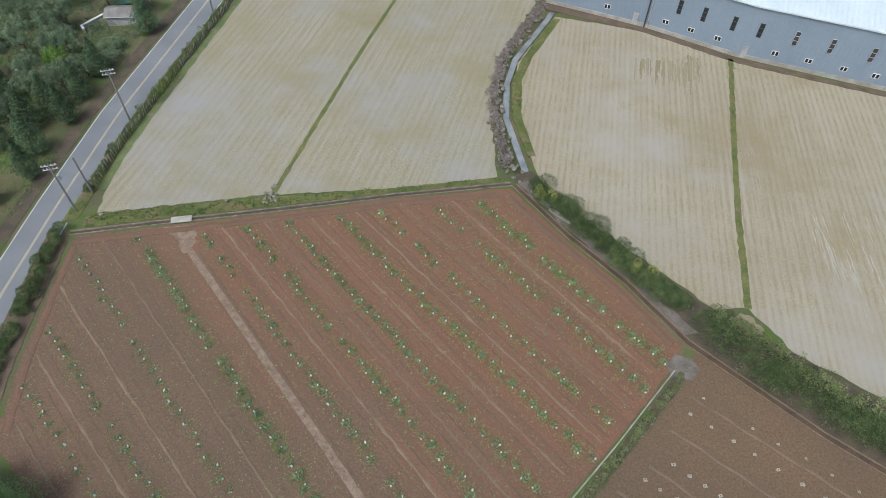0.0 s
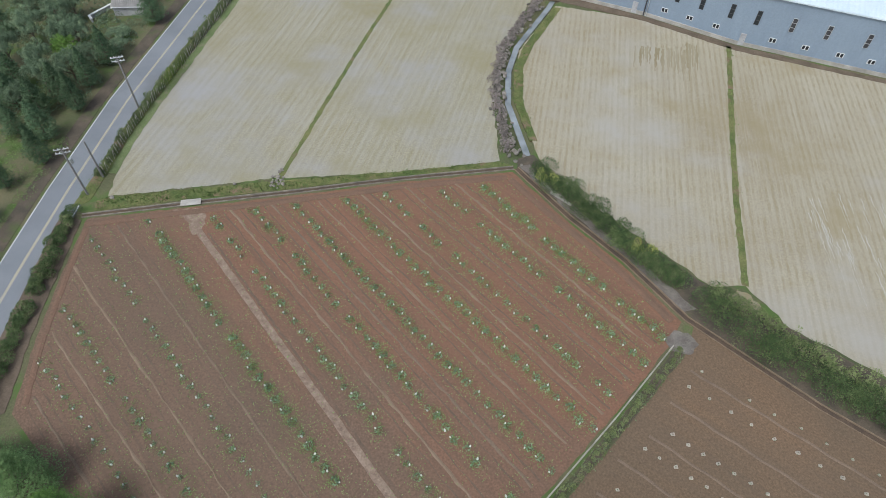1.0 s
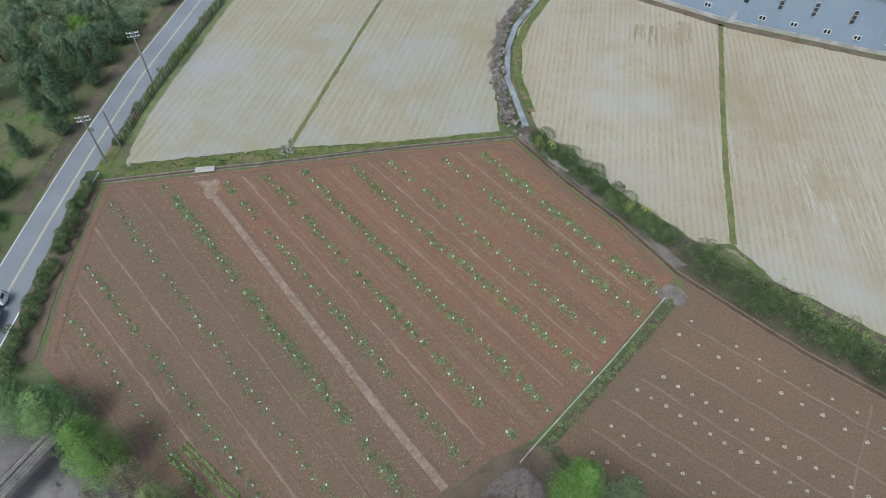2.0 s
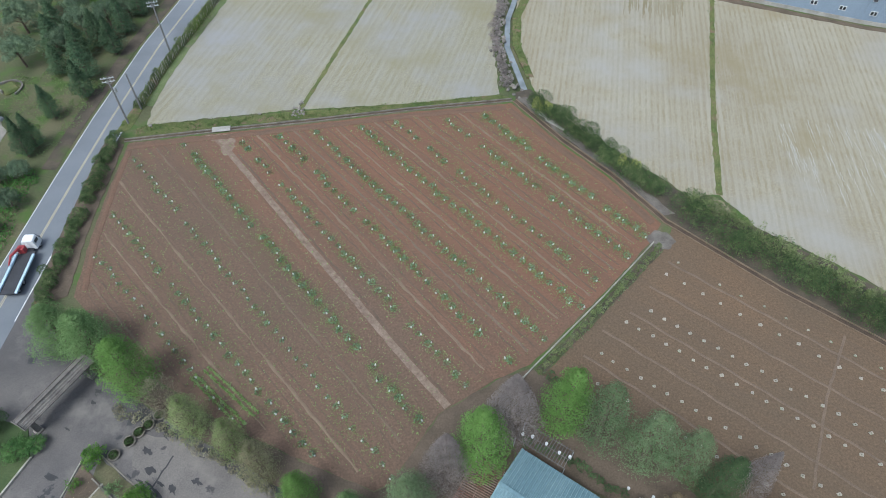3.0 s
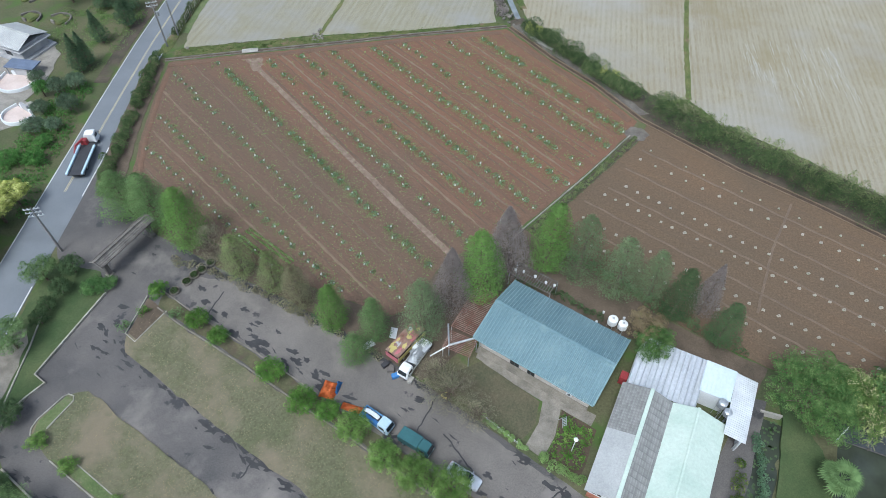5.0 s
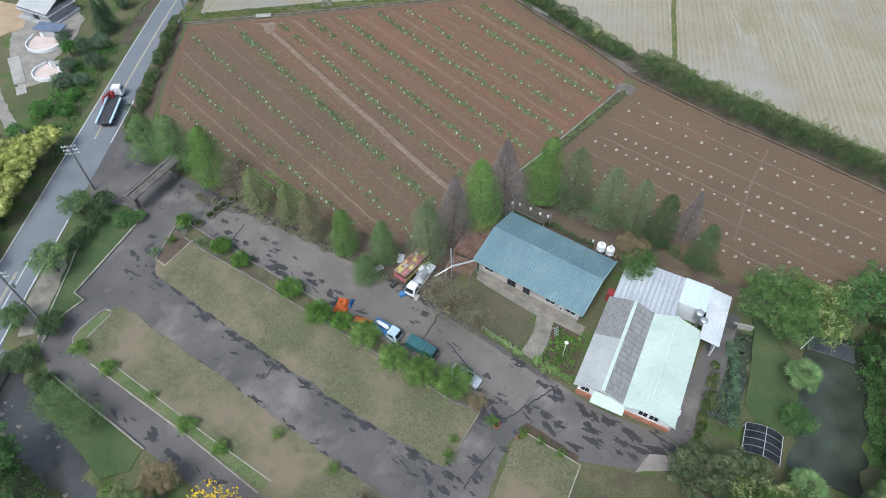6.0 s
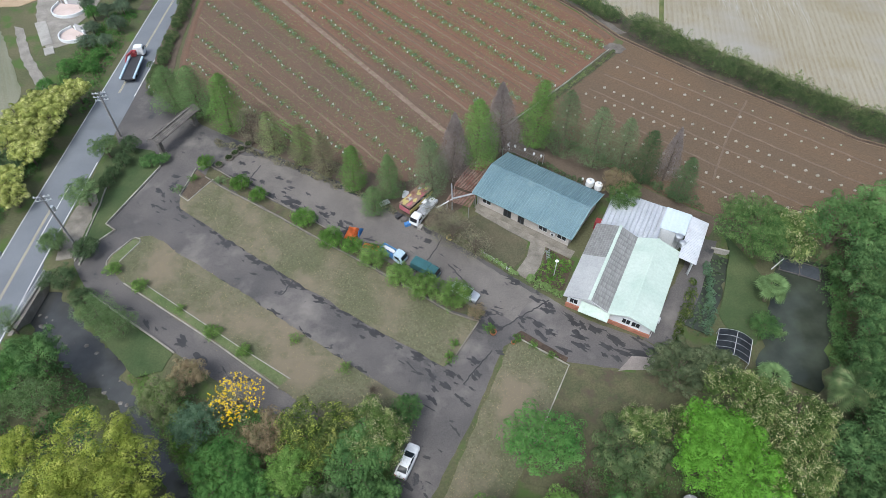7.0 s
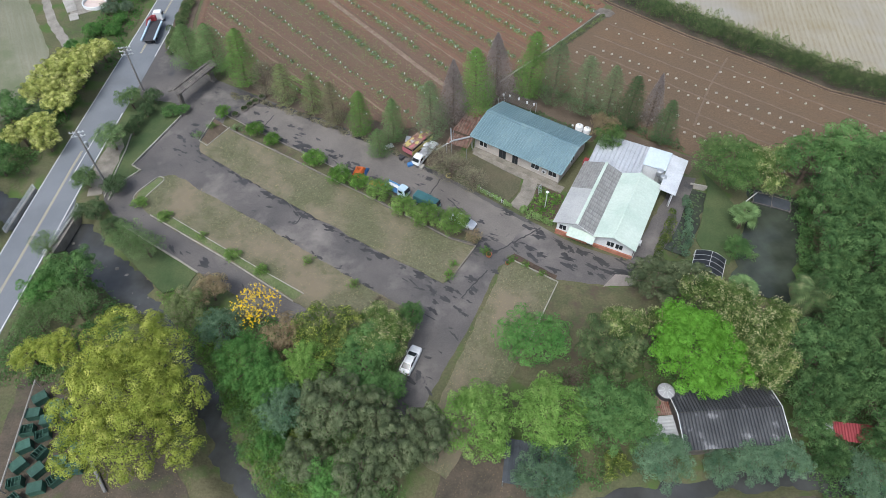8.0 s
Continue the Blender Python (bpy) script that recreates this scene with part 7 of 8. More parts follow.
    for q in (-1, 1):
        part("wing_wall", boxed(-1.7 * s, -1.1 * s, 1.45 * s, 1.8 * s, 0, 1.1, 0.05) if q < 0 else boxed(1.1 * s, 1.7 * s, 1.45 * s, 1.8 * s, 0, 1.1, 0.05), M["white_wall"], t)
    if roofed:
        part("roof", boxed(-2.4 * s, 2.4 * s, 1.3 * s, 3.6 * s, 1.9, 2.15, 0.05), M["blue_tile"], t, "slate-blue tiled flat roof")
        for q in (-2.2, 2.2):
            part("post", boxed(q * s - 0.1, q * s + 0.1, 1.4 * s, 1.4 * s + 0.2, 0, 1.9), M["grave_stone"], t)
    else:
        part("mound", boxed(-1.4 * s, 1.4 * s, 1.95 * s, 3.6 * s, 0, 0.8, 0.3), M["concrete"], t)


grave(-85.6, 64.4, -12, 1.35, True, "family grave with pink forecourt and blue tiled roof")
grave(-81.4, 53.4, -38, 1.05, False, "white-walled grave with rounded pink forecourt")
slab("ochre_court", [(-112, 86), (-95, 80), (-92.6, 71), (-98, 66.5), (-112, 66)], -0.2, 0.1, M["orange_ground"], 0.2, label="ochre paved court beside the stone hall", category="court")


def old_grave(x, y, turn, s):
    t = thing("grave", x, y, 0, turn, "old mossy grave with a low curved stone wall", "grave")
    arc = [(s * 2.4 * math.cos(math.radians(k)), s * 2.9 * math.sin(math.radians(k))) for k in range(10, 171, 16)]
    part("curved_wall", strip_bm(arc, 0.4, -0.1, 0.45), M["old_wood"], t)
    part("mound", boxed(-1.6 * s, 1.6 * s, -0.6 * s, 2.2 * s, -0.2, 0.55, 0.5), M["verge"], t, "mossy earth mound")
    part("tablet", boxed(-0.5 * s, 0.5 * s, -0.7 * s, -0.4 * s, -0.1, 0.9, 0.05), M["stone"], t)


for x, y, turn, s in ((-85.2, 86.8, -40, 1.2), (-96.2, 97.7, -60, 1.3), (-92.0, 88.0, -30, 1.1)):
    old_grave(x, y, turn, s)


def field_hut():
    """Low grey hut at the far end of the grove, with a white-capped curved wall."""
    h = thing("hut", -65.6, 136.0, 0, 2, "low grey plastered hut with sheet gable roof", "hut")
    for nm, b in (("wall", (-3.4, 3.4, -2.2, -2.0)), ("wall", (-3.4, 3.4, 2.0, 2.2)), ("wall", (-3.4, -3.2, -2.0, 2.0)), ("wall", (3.2, 3.4, -2.0, 2.0))):
        part(nm, boxed(*b, -0.1, 2.3), M["grave_stone"], h)
    part("roof", corrugated((-3.7, -2.6, 2.3), (7.4, 0, 0), (0, 2.62, 0.95), 0.4, 0.03), M["pole"], h)
    part("roof", corrugated((-3.7, 2.6, 2.3), (7.4, 0, 0), (0, -2.62, 0.95), 0.4, 0.03), M["pole"], h)
    part("eaves_board", boxed(-3.7, 3.7, -2.68, -2.62, 2.16, 2.34), M["rail"], h, "pale eaves board")
    g = thing("lean_to", -65.0, 141.4, 0, 2, "green sheet-roofed lean-to behind the grey hut", "shed")
    part("roof", corrugated((-3.4, -2.2, 2.4), (6.8, 0, 0), (0, 4.4, 0.5), 0.4, 0.03), M["bin_green"], g)
    for x in (-3.2, 3.2):
        for y in (-2.1, 2.1):
            part("post", tube(bmesh.new(), [(x, y, -0.1), (x, y, 2.42)], 0.06, 6), M["steel"], g)
    w = thing("garden_wall", label="curved low grey wall with a white cap", category="wall")
    ln = resample([(-69.6, 141), (-70.2, 138), (-72.4, 135), (-74.2, 132.4), (-73.2, 131)], 1.0)
    part("wall", strip_bm(ln, 0.4, -0.1, 0.9), M["grave_stone"], w)
    part("cap", strip_bm(ln, 0.55, 0.9, 1.02), M["rail"], w, "white cap")


field_hut()


# ---- vehicles ----
def wheel(parent, x, y, r, w):
    t = part("wheel", tube(bmesh.new(), [(x, y - w / 2, r), (x, y + w / 2, r)], r, 16), M["black"], parent)
    s = 1 if y > 0 else -1
    part("rim", tube(bmesh.new(), [(x, y + s * w * 0.4, r), (x, y + s * (w / 2 + 0.012), r)], [r * 0.62, r * 0.55], 12), M["steel"], t)


def loft(sections):
    """A closed body from cross-sections (x, half width low, half width high, z low, z high)."""
    bm = bmesh.new()
    rings = []
    for x, wl, wh, z0, z1 in sections:
        c = 0.12 * (z1 - z0)
        rings.append([bm.verts.new((x, y, z)) for y, z in ((-wl, z0), (-wl, z1 - 3 * c), (-wh, z1 - c), (-wh * 0.86, z1), (wh * 0.86, z1), (wh, z1 - c), (wl, z1 - 3 * c), (wl, z0))])
    for a, b in zip(rings, rings[1:]):
        for k in range(8):
            bm.faces.new((a[k], a[(k + 1) % 8], b[(k + 1) % 8], b[k]))
    bm.faces.new(rings[0])
    bm.faces.new(rings[-1][::-1])
    bmesh.ops.recalc_face_normals(bm, faces=bm.faces)
    return bm


def car(x, y, turn, mt, lab):
    c = thing("car", x, y, 0.04, turn, lab, "car")
    part("body", loft([(-2.28, 0.7, 0.62, 0.35, 0.72), (-2.15, 0.82, 0.76, 0.25, 0.92), (-1.3, 0.87, 0.8, 0.22, 0.98), (0.9, 0.87, 0.8, 0.22, 0.94), (1.9, 0.85, 0.76, 0.22, 0.8), (2.2, 0.76, 0.66, 0.28, 0.66), (2.3, 0.62, 0.55, 0.36, 0.58)]), M[mt], c)
    part("glasshouse", loft([(-1.75, 0.7, 0.62, 0.85, 0.97), (-1.05, 0.74, 0.6, 0.85, 1.38), (0.15, 0.74, 0.6, 0.85, 1.4), (1.05, 0.7, 0.6, 0.8, 0.95)]), M["glass"], c, "dark tinted windows")
    part("roof_panel", loft([(-1.1, 0.6, 0.5, 1.34, 1.42), (-0.5, 0.62, 0.56, 1.36, 1.46), (0.2, 0.6, 0.52, 1.34, 1.43)]), M[mt], c)
    for s in (-1, 1):
        for a, b in (((-1.72, 0.66, 0.98), (-1.06, 0.58, 1.41)), ((1.02, 0.66, 0.96), (0.16, 0.58, 1.42)), ((-0.45, 0.72, 0.95), (-0.45, 0.6, 1.42))):
            part("pillar", tube(bmesh.new(), [(a[0], s * a[1], a[2]), (b[0], s * b[1], b[2])], 0.05, 5), M[mt], c)
        part("headlight", boxed(2.1, 2.25, s * 0.55 - 0.14, s * 0.55 + 0.14, 0.58, 0.7, 0.02), M["rail"], c)
        part("tail_light", boxed(-2.29, -2.2, s * 0.6 - 0.14, s * 0.6 + 0.14, 0.62, 0.78, 0.02), M["red_paint"], c)
        part("door_mirror", boxed(0.75, 0.9, s * 0.92 - 0.09, s * 0.92 + 0.09, 0.92, 1.05, 0.03), M[mt], c)
        for wx in (-1.4, 1.4):
            wheel(c, wx, s * 0.76, 0.31, 0.2)
    part("bumper", boxed(2.2, 2.34, -0.6, 0.6, 0.3, 0.45, 0.03), M["dark_metal"], c)
    return c


car(-9.9, -46.4, 64.5, "white_paint", "white sedan car parked on the driveway under trees")
car(-0.6, -21.0, -36, "silver_paint", "silver-blue car parked beside a clipped bush")


def light_truck(x, y, turn, cab, bed, lab, ln=4.6, box_h=0.0, name="truck"):
    c = thing(name, x, y, 0.04, turn, lab, "truck")
    part("chassis", boxed(-ln / 2, ln / 2 - 0.2, -0.45, 0.45, 0.45, 0.62, 0.02), M["dark_metal"], c)
    cb = part("cab", loft([(ln / 2 - 1.6, 0.82, 0.75, 0.5, 1.95), (ln / 2 - 0.8, 0.84, 0.76, 0.45, 2.0), (ln / 2 - 0.25, 0.84, 0.7, 0.45, 1.9), (ln / 2, 0.8, 0.66, 0.45, 1.25)]), M[cab], c)
    part("windscreen", boxed(0, 0.04, -0.66, 0.66, 0, 0.66, 0, Matrix.Translation((ln / 2 + 0.03, 0, 1.22)) @ Matrix.Rotation(radians(-21), 4, "Y")), M["glass"], cb)
    for s in (-1, 1):
        part("side_window", boxed(ln / 2 - 1.3, ln / 2 - 0.5, s * 0.83 - 0.02, s * 0.83 + 0.02, 1.25, 1.75), M["glass"], cb)
        part("headlight", boxed(ln / 2, ln / 2 + 0.05, s * 0.55 - 0.13, s * 0.55 + 0.13, 0.7, 0.86, 0.01), M["rail"], cb)
        part("door_mirror", boxed(ln / 2 - 0.3, ln / 2 - 0.2, s * 1.0 - 0.08, s * 1.0 + 0.08, 1.3, 1.6, 0.02), M["dark_metal"], cb)
        for wx in (-ln / 2 + 0.8, ln / 2 - 0.75):
            wheel(c, wx, s * 0.72, 0.34, 0.22)
    if box_h:
        part("cargo_box", boxed(-ln / 2, ln / 2 - 1.65, -0.85, 0.85, 0.62, 0.62 + box_h, 0.05), M[bed], c)
    else:
        part("bed_floor", boxed(-ln / 2, ln / 2 - 1.65, -0.8, 0.8, 0.62, 0.72), M["dark_metal"], c)
        for s in (-1, 1):
            part("bed_side", boxed(-ln / 2, ln / 2 - 1.65, s * 0.82 - 0.03, s * 0.82 + 0.03, 0.72, 1.15, 0.01), M[bed], c)
        part("tailgate", boxed(-ln / 2 - 0.03, -ln / 2 + 0.03, -0.8, 0.8, 0.72, 1.15, 0.01), M[bed], c)
    return c


light_truck(-6.4, -16.6, -35, "teal_paint", "teal_paint", "teal van with a plain cargo box parked by bushes", 4.6, 1.3, "van")
light_truck(-11.4, -13.2, -38, "pale_blue", "blue_paint", "pale blue pickup truck piled with blue sacks", 4.6, 0, "pickup_truck")
rng0 = random.Random(8)
for k in range(9):
    tagged(part("sack", boxed(-0.42, 0.42, -0.28, 0.28, 0, 0.3, 0.1), M["white_paint"] if k % 2 else M["blue_cloth"], None, "", Matrix.Translation((-11.4, -13.2, 0.04)) @ pose(0, 0, 0, 0, 0, -38) @ pose(-2 + 0.5 * (k // 2) % 2.4 + 0.2, -0.4 + 0.75 * (k % 2), 0.73 + 0.01 * k, 0, 0, rng0.uniform(-20, 20))), "full sack lying on the pickup bed" if k % 2 else "blue sack lying on the pickup bed", "sack", "sacks on the pickup")
light_truck(-6.2, -4.4, -125, "white_paint", "rail", "white flatbed truck loaded with scrap frames", 6.4, 0)


def display_float(x, y, turn):
    f = thing("display_trailer", x, y, 0, turn, "parked show trailer with yellow and pink painted panels", "trailer")
    part("deck", boxed(-3.0, 3.0, -1.1, 1.1, 0.7, 0.9, 0.03), M["dark_metal"], f)
    part("roof_board", boxed(-3.0, 3.0, -1.15, 1.15, 2.2, 2.3, 0.02), M["rusty"], f, "faded reddish board")
    rp = random.Random(14)
    for k in range(26):
        px, py = rp.uniform(-2.6, 2.6), rp.uniform(-0.85, 0.85)
        a, b = rp.uniform(0.25, 0.8), rp.uniform(0.16, 0.4)
        ring = []
        bm = bmesh.new()
        for q in range(9):
            t = math.tau * q / 9
            e = rp.uniform(0.6, 1.2)
            ring.append((max(-2.95, min(2.95, px + a * e * math.cos(t))), max(-1.1, min(1.1, py + b * e * math.sin(t)))))
        top = [bm.verts.new((x, y, 2.31 + 0.0012 * k)) for x, y in ring]
        low = [bm.verts.new((x, y, 2.28)) for x, y in ring]
        bm.faces.new(top)
        for q in range(9):
            bm.faces.new((low[q], low[(q + 1) % 9], top[(q + 1) % 9], top[q]))
        part("painted_patch", bm, M[("yellow_paint", "yellow_paint", "pink_paint", "yellow_paint", "rusty", "grave_stone")[k % 6]], f)
    for xx in (-2.8, 0, 2.8):
        for yy in (-1.0, 1.0):
            part("post", tube(bmesh.new(), [(xx, yy, 0.9), (xx, yy, 2.2)], 0.04, 5), M["steel"], f)
    part("side_board", boxed(-3.0, 3.0, -1.18, -1.1, 0.9, 1.7, 0.01), M["yellow_paint"], f)
    part("end_board", boxed(-3.08, -3.0, -1.1, 1.1, 0.9, 1.9, 0.01), M["pink_paint"], f)
    for xx in (-1.8, 1.8):
        for s in (-1, 1):
            wheel(f, xx, s * 0.95, 0.4, 0.24)


display_float(-7.4, -2.0, 49)


def scrap_heap(x, y, seed):
    rng = random.Random(seed)
    for k in range(8):
        t = tagged(part("metal_sheet", boxed(-0.7, 0.7, -0.35, 0.35, 0, 0.06, 0.01), M[rng.choice(("steel", "rail", "tin", "white_paint"))], None, "", pose(x + rng.uniform(-1.1, 1.1), y + rng.uniform(-1.1, 1.1), 0.8 + rng.uniform(0, 0.7), rng.uniform(-25, 25), rng.uniform(-25, 25), rng.uniform(0, 180))), "loose pale metal sheet on the flatbed load", "sheet", "load on the flatbed")


scrap_heap(-5.4, -2.9, 2)


def tow_truck():
    t = light_truck(-64.7, 40.6, 90, "white_paint", "pale_blue", "white flatbed tow truck with a red crane on the road", 9.4, 0, "tow_truck")
    for n in [o for o in t.children if o.name.split(".")[0] in ("bed_side", "tailgate", "bed_floor")]:
        bpy.data.objects.remove(n)
    part("bed_floor", boxed(-4.9, 2.2, -1.1, 1.1, 0.85, 1.0, 0.02), M["dark_metal"], t)
    for s in (-1, 1):
        part("bed_rail", boxed(-4.9, 1.6, s * 1.1 - 0.16, s * 1.1 + 0.16, 1.0, 1.25, 0.03), M["pale_blue"], t)
    cr = part("crane", boxed(1.8, 2.6, 0.0, 0.9, 1.0, 1.9, 0.06), M["red_paint"], t, "folded red crane")
    part("boom", tube(bmesh.new(), [(2.2, 0.5, 1.9), (0.6, 1.05, 2.0), (-0.6, 1.1, 1.5)], [0.2, 0.16, 0.1], 6), M["red_paint"], cr)
    for s in (-1, 1):
        wheel(t, -2.6, s * 0.8, 0.42, 0.26)
    t.scale = (1.16, 1.22, 1.2)


tow_truck()

# ---- utility poles ----
def utility_pole(x, y, h, turn, arms, lean=0.0, transformer=False, lab="weathered concrete utility pole with steel crossarms"):
    p = thing("utility_pole", x, y, 0, turn, lab, "utility pole")
    part("shaft", tube(bmesh.new(), [(0, 0, -0.5), (lean * 0.5, 0, h / 2), (lean, 0, h)], [0.2, 0.17, 0.12], 10), M["pole"], p)
    for k in range(arms):
        z = h - 0.35 - 0.75 * k
        a = part("crossarm", boxed(-1.15 + lean, 1.15 + lean, -0.06, 0.06, z, z + 0.12, 0.01), M["steel"], p)
        for q in (-1.0, -0.45, 0.45, 1.0):
            part("insulator", tube(bmesh.new(), [(q + lean, 0, z + 0.12), (q + lean, 0, z + 0.22), (q + lean, 0, z + 0.36)], [0.05, 0.09, 0.05], 8), M["rail"], a)
        part("brace", tube(bmesh.new(), [(-0.7 + lean, 0.05, z), (lean, 0.12, z - 0.55)], 0.025, 4), M["steel"], p)
        part("brace", tube(bmesh.new(), [(0.7 + lean, 0.05, z), (lean, 0.12, z - 0.55)], 0.025, 4), M["steel"], p)
    if transformer:
        part("transformer", tube(bmesh.new(), [(0.45, 0, h - 3.4), (0.45, 0, h - 3.3), (0.45, 0, h - 2.4), (0.45, 0, h - 2.3)], [0.2, 0.28, 0.28, 0.2], 12), M["steel"], p)
    return p


utility_pole(-57.8, 75.6, 10.6, 15, 2, transformer=True)
utility_pole(-56.4, 79.9, 8.2, 15, 0, lab="bare weathered concrete utility pole")
utility_pole(-55.2, 99.6, 11.6, 15, 2)
utility_pole(-46.2, 138.5, 10.5, 15, 1)
utility_pole(-61.6, -9.0, 12.6, 10, 2, transformer=True)
utility_pole(-62.2, 18.6, 10.2, 10, 3)


# ---- railings, fences, barriers ----
def railing(line, h, lab):
    r = thing("railing", label=lab, category="railing")
    ps = resample(line, 1.6)
    for x, y in ps:
        part("post", boxed(x - 0.06, x + 0.06, y - 0.06, y + 0.06, -0.4, h), M["rail"], r)
    for z in (h * 0.45, h * 0.72, h):
        part("rail", tube(bmesh.new(), [(x, y, z) for x, y in ps], 0.05, 5), M["rail"], r)
    part("parapet", strip_bm(ps, 0.4, -0.9, 0.25), M["concrete"], r, "concrete bridge edge")


railing([(-65.2, -13.5), (-66.6, -21), (-67.3, -24)], 1.0, "white steel railing along the stream bridge")
railing([(-74.2, -8.5), (-75.4, -18.6)], 1.1, "white steel railing on the far bridge side")
tagged(part("bridge_wall", strip_bm(resample([(-65.0, -13), (-66.2, -21), (-66.9, -24.6)], 1.4), 0.7, -2.6, -0.05), M["stone"]), "rough grey stone wall carrying the road over the stream", "wall", "", "structure")
fence = thing("fence", label="leaning pale pipe fence beside the bin store", category="fence")
for k in range(5):
    x, y = -60.2 + 0.2 * k, -47.2 - 3.6 * k
    part("post", tube(bmesh.new(), [(x, y, -0.2), (x, y, 1.5)], 0.06, 6), M["pole"], fence)
part("rail", tube(bmesh.new(), [(-60.2, -47.0, 1.5), (-59.3, -62.5, 1.5)], 0.11, 6), M["concrete"], fence)
post = thing("fallen_post", label="long grey concrete post lying on bare earth", category="post")
part("shaft", tube(bmesh.new(), [(-50.6, -57.6, 0.3), (-47.2, -62.2, 0.3)], [0.28, 0.2], 8), M["pole"], post)
bar = thing("road_barrier", -59.6, 32.6, 0.05, -50, "red and white striped barrier board at the entrance", "barrier")
for k in range(5):
    part("stripe", boxed(-1.2 + 0.48 * k, -0.72 + 0.48 * k, -0.04, 0.04, 0.4, 0.85), M["terracotta" if k % 2 == 0 else "white_paint"], bar)
for x in (-1.0, 1.0):
    part("leg", boxed(x - 0.04, x + 0.04, -0.3, 0.3, 0, 0.4), M["steel"], bar)
gf = thing("garden_fence", 2.6, -13.2, 0, -44, "low white picket fence before the court lawn", "fence")
for k in range(12):
    part("picket", boxed(0.5 * k, 0.5 * k + 0.12, -0.03, 0.03, 0.05, 0.75), M["rail"], gf)
for z in (0.3, 0.6):
    part("rail", boxed(0, 5.7, -0.05, -0.03, z, z + 0.07), M["rail"], gf)
lad = thing("stepladder", 12.9, -14.6, 0.1, 20, "aluminium stepladder standing by the garden", "ladder")
for s in (-0.3, 0.3):
    part("stile", tube(bmesh.new(), [(s, -0.6, 0), (s, 0, 1.8)], 0.035, 5), M["steel"], lad)
    part("stile", tube(bmesh.new(), [(s, 0.6, 0), (s, 0, 1.8)], 0.035, 5), M["steel"], lad)
for k in range(5):
    z = 0.3 * (k + 1)
    part("rung", boxed(-0.3, 0.3, -0.6 + 0.1 * (k + 1) * 1.0 - 0.05, -0.6 + 0.1 * (k + 1) + 0.05, z, z + 0.04), M["steel"], lad)


# ---- yard clutter ----
def planter(x, y, r, h, mt, lab):
    t = thing("planter", x, y, 0.03, 0, lab, "planter")
    part("pot", tube(bmesh.new(), [(0, 0, 0), (0, 0, h), (0, 0, h), (0, 0, h - 0.12)], [r * 0.75, r, r * 0.85, r * 0.8], 14), M[mt], t)
    rng = np.random.default_rng(int(abs(x) * 10))
    p, d = lobe_points(rng, [(0, 0, h - 0.05, r * 0.72, r * 0.45)], 130)
    part("plant", leaf_mesh("plant", quads(rng, p, d, 0.24, 0.14), L["hedge"]), None, t)


for x, y in ((-42.4, 9.5), (-40.9, 11.2), (-40, 12.4), (-39, 13.4), (-37.9, 14.7)):
    planter(x, y, 0.8, 0.5, "old_concrete", "round stone planter closing off the lane")
planter(2.9, -28.2, 0.5, 0.5, "terracotta", "terracotta pot beside the driveway corner")
planter(5.6, -30, 0.35, 0.4, "terracotta", "small terracotta pot beside the lawn")


def tarp(x, y, sx, sy, h, turn, mt, lab, seed):
    rng = random.Random(seed)
    n = 9
    bm = bmesh.new()
    g = [[None] * n for _ in range(n)]
    for i in range(n):
        for j in range(n):
            a, b = i / (n - 1) * 2 - 1, j / (n - 1) * 2 - 1
            z = h * max(0, 1 - max(abs(a), abs(b)) ** 3) * rng.uniform(0.75, 1.05)
            g[i][j] = bm.verts.new((a * sx * rng.uniform(0.94, 1.04), b * sy * rng.uniform(0.94, 1.04), z + 0.03))
    for i in range(n - 1):
        for j in range(n - 1):
            bm.faces.new((g[i][j], g[i + 1][j], g[i + 1][j + 1], g[i][j + 1]))
    bmesh.ops.solidify(bm, geom=bm.faces[:], thickness=0.02)
    return tagged(part("tarpaulin", bm, M[mt], None, "", pose(x, y, 0.04, 0, 0, turn)), lab, "tarpaulin")


tarp(-5.6, -3.2, 2.2, 0.85, 0.6, 58, "tin", "crumpled silver sheet over the flatbed load", 9).location.z += 0.76
tarp(-18.0, -8.2, 1.1, 1.25, 1.4, -20, "orange_cloth", "orange tarpaulin tent over stored goods", 1)
tarp(-16.9, -7.9, 0.35, 1.0, 0.7, -20, "blue_cloth", "blue tarpaulin beside the orange tent", 2)
tarp(-14.8, -11.0, 1.5, 0.5, 0.4, -20, "orange_cloth", "crumpled orange tarpaulin along the bed", 3)
for k, (x, y) in enumerate(((-9.6, -5.6), (-9.0, -6.6), (-10.4, -4.8), (-6.9, -7.4))):
    tagged(part("crate", boxed(-0.5, 0.5, -0.35, 0.35, 0, 0.55, 0.03), M[("old_wood", "blue_cloth", "dark_metal", "concrete")[k]], None, "", pose(x, y, 0.04, 0, 0, 20 * k)), "small crate standing beside the parked trucks", "crate", "crates by the trucks")
tagged(part("tyre", tube(bmesh.new(), [(0.5 * math.cos(a), 0.5 * math.sin(a), 0.15) for a in [math.tau * k / 14 for k in range(15)]], 0.15, 6), M["yellow_paint"], None, "", pose(-2.2, -9.8, 0.04)), "yellow-painted old tyre at the yard edge", "tyre")
for x, y, a in ((-12.8, -1.4, 30), (-9.2, 0.4, 80)):
    tagged(part("board", boxed(-0.9, 0.9, -0.5, 0.5, 0.02, 0.1, 0.02), M["rail"], None, "", pose(x, y, 0.06, 12, 0, a)), "pale board leaning among the trees", "board")
lamp = thing("yard_lamp", 13.4, -18.4, 0.05, 0, "white yard lamp on a short pole", "lamp")
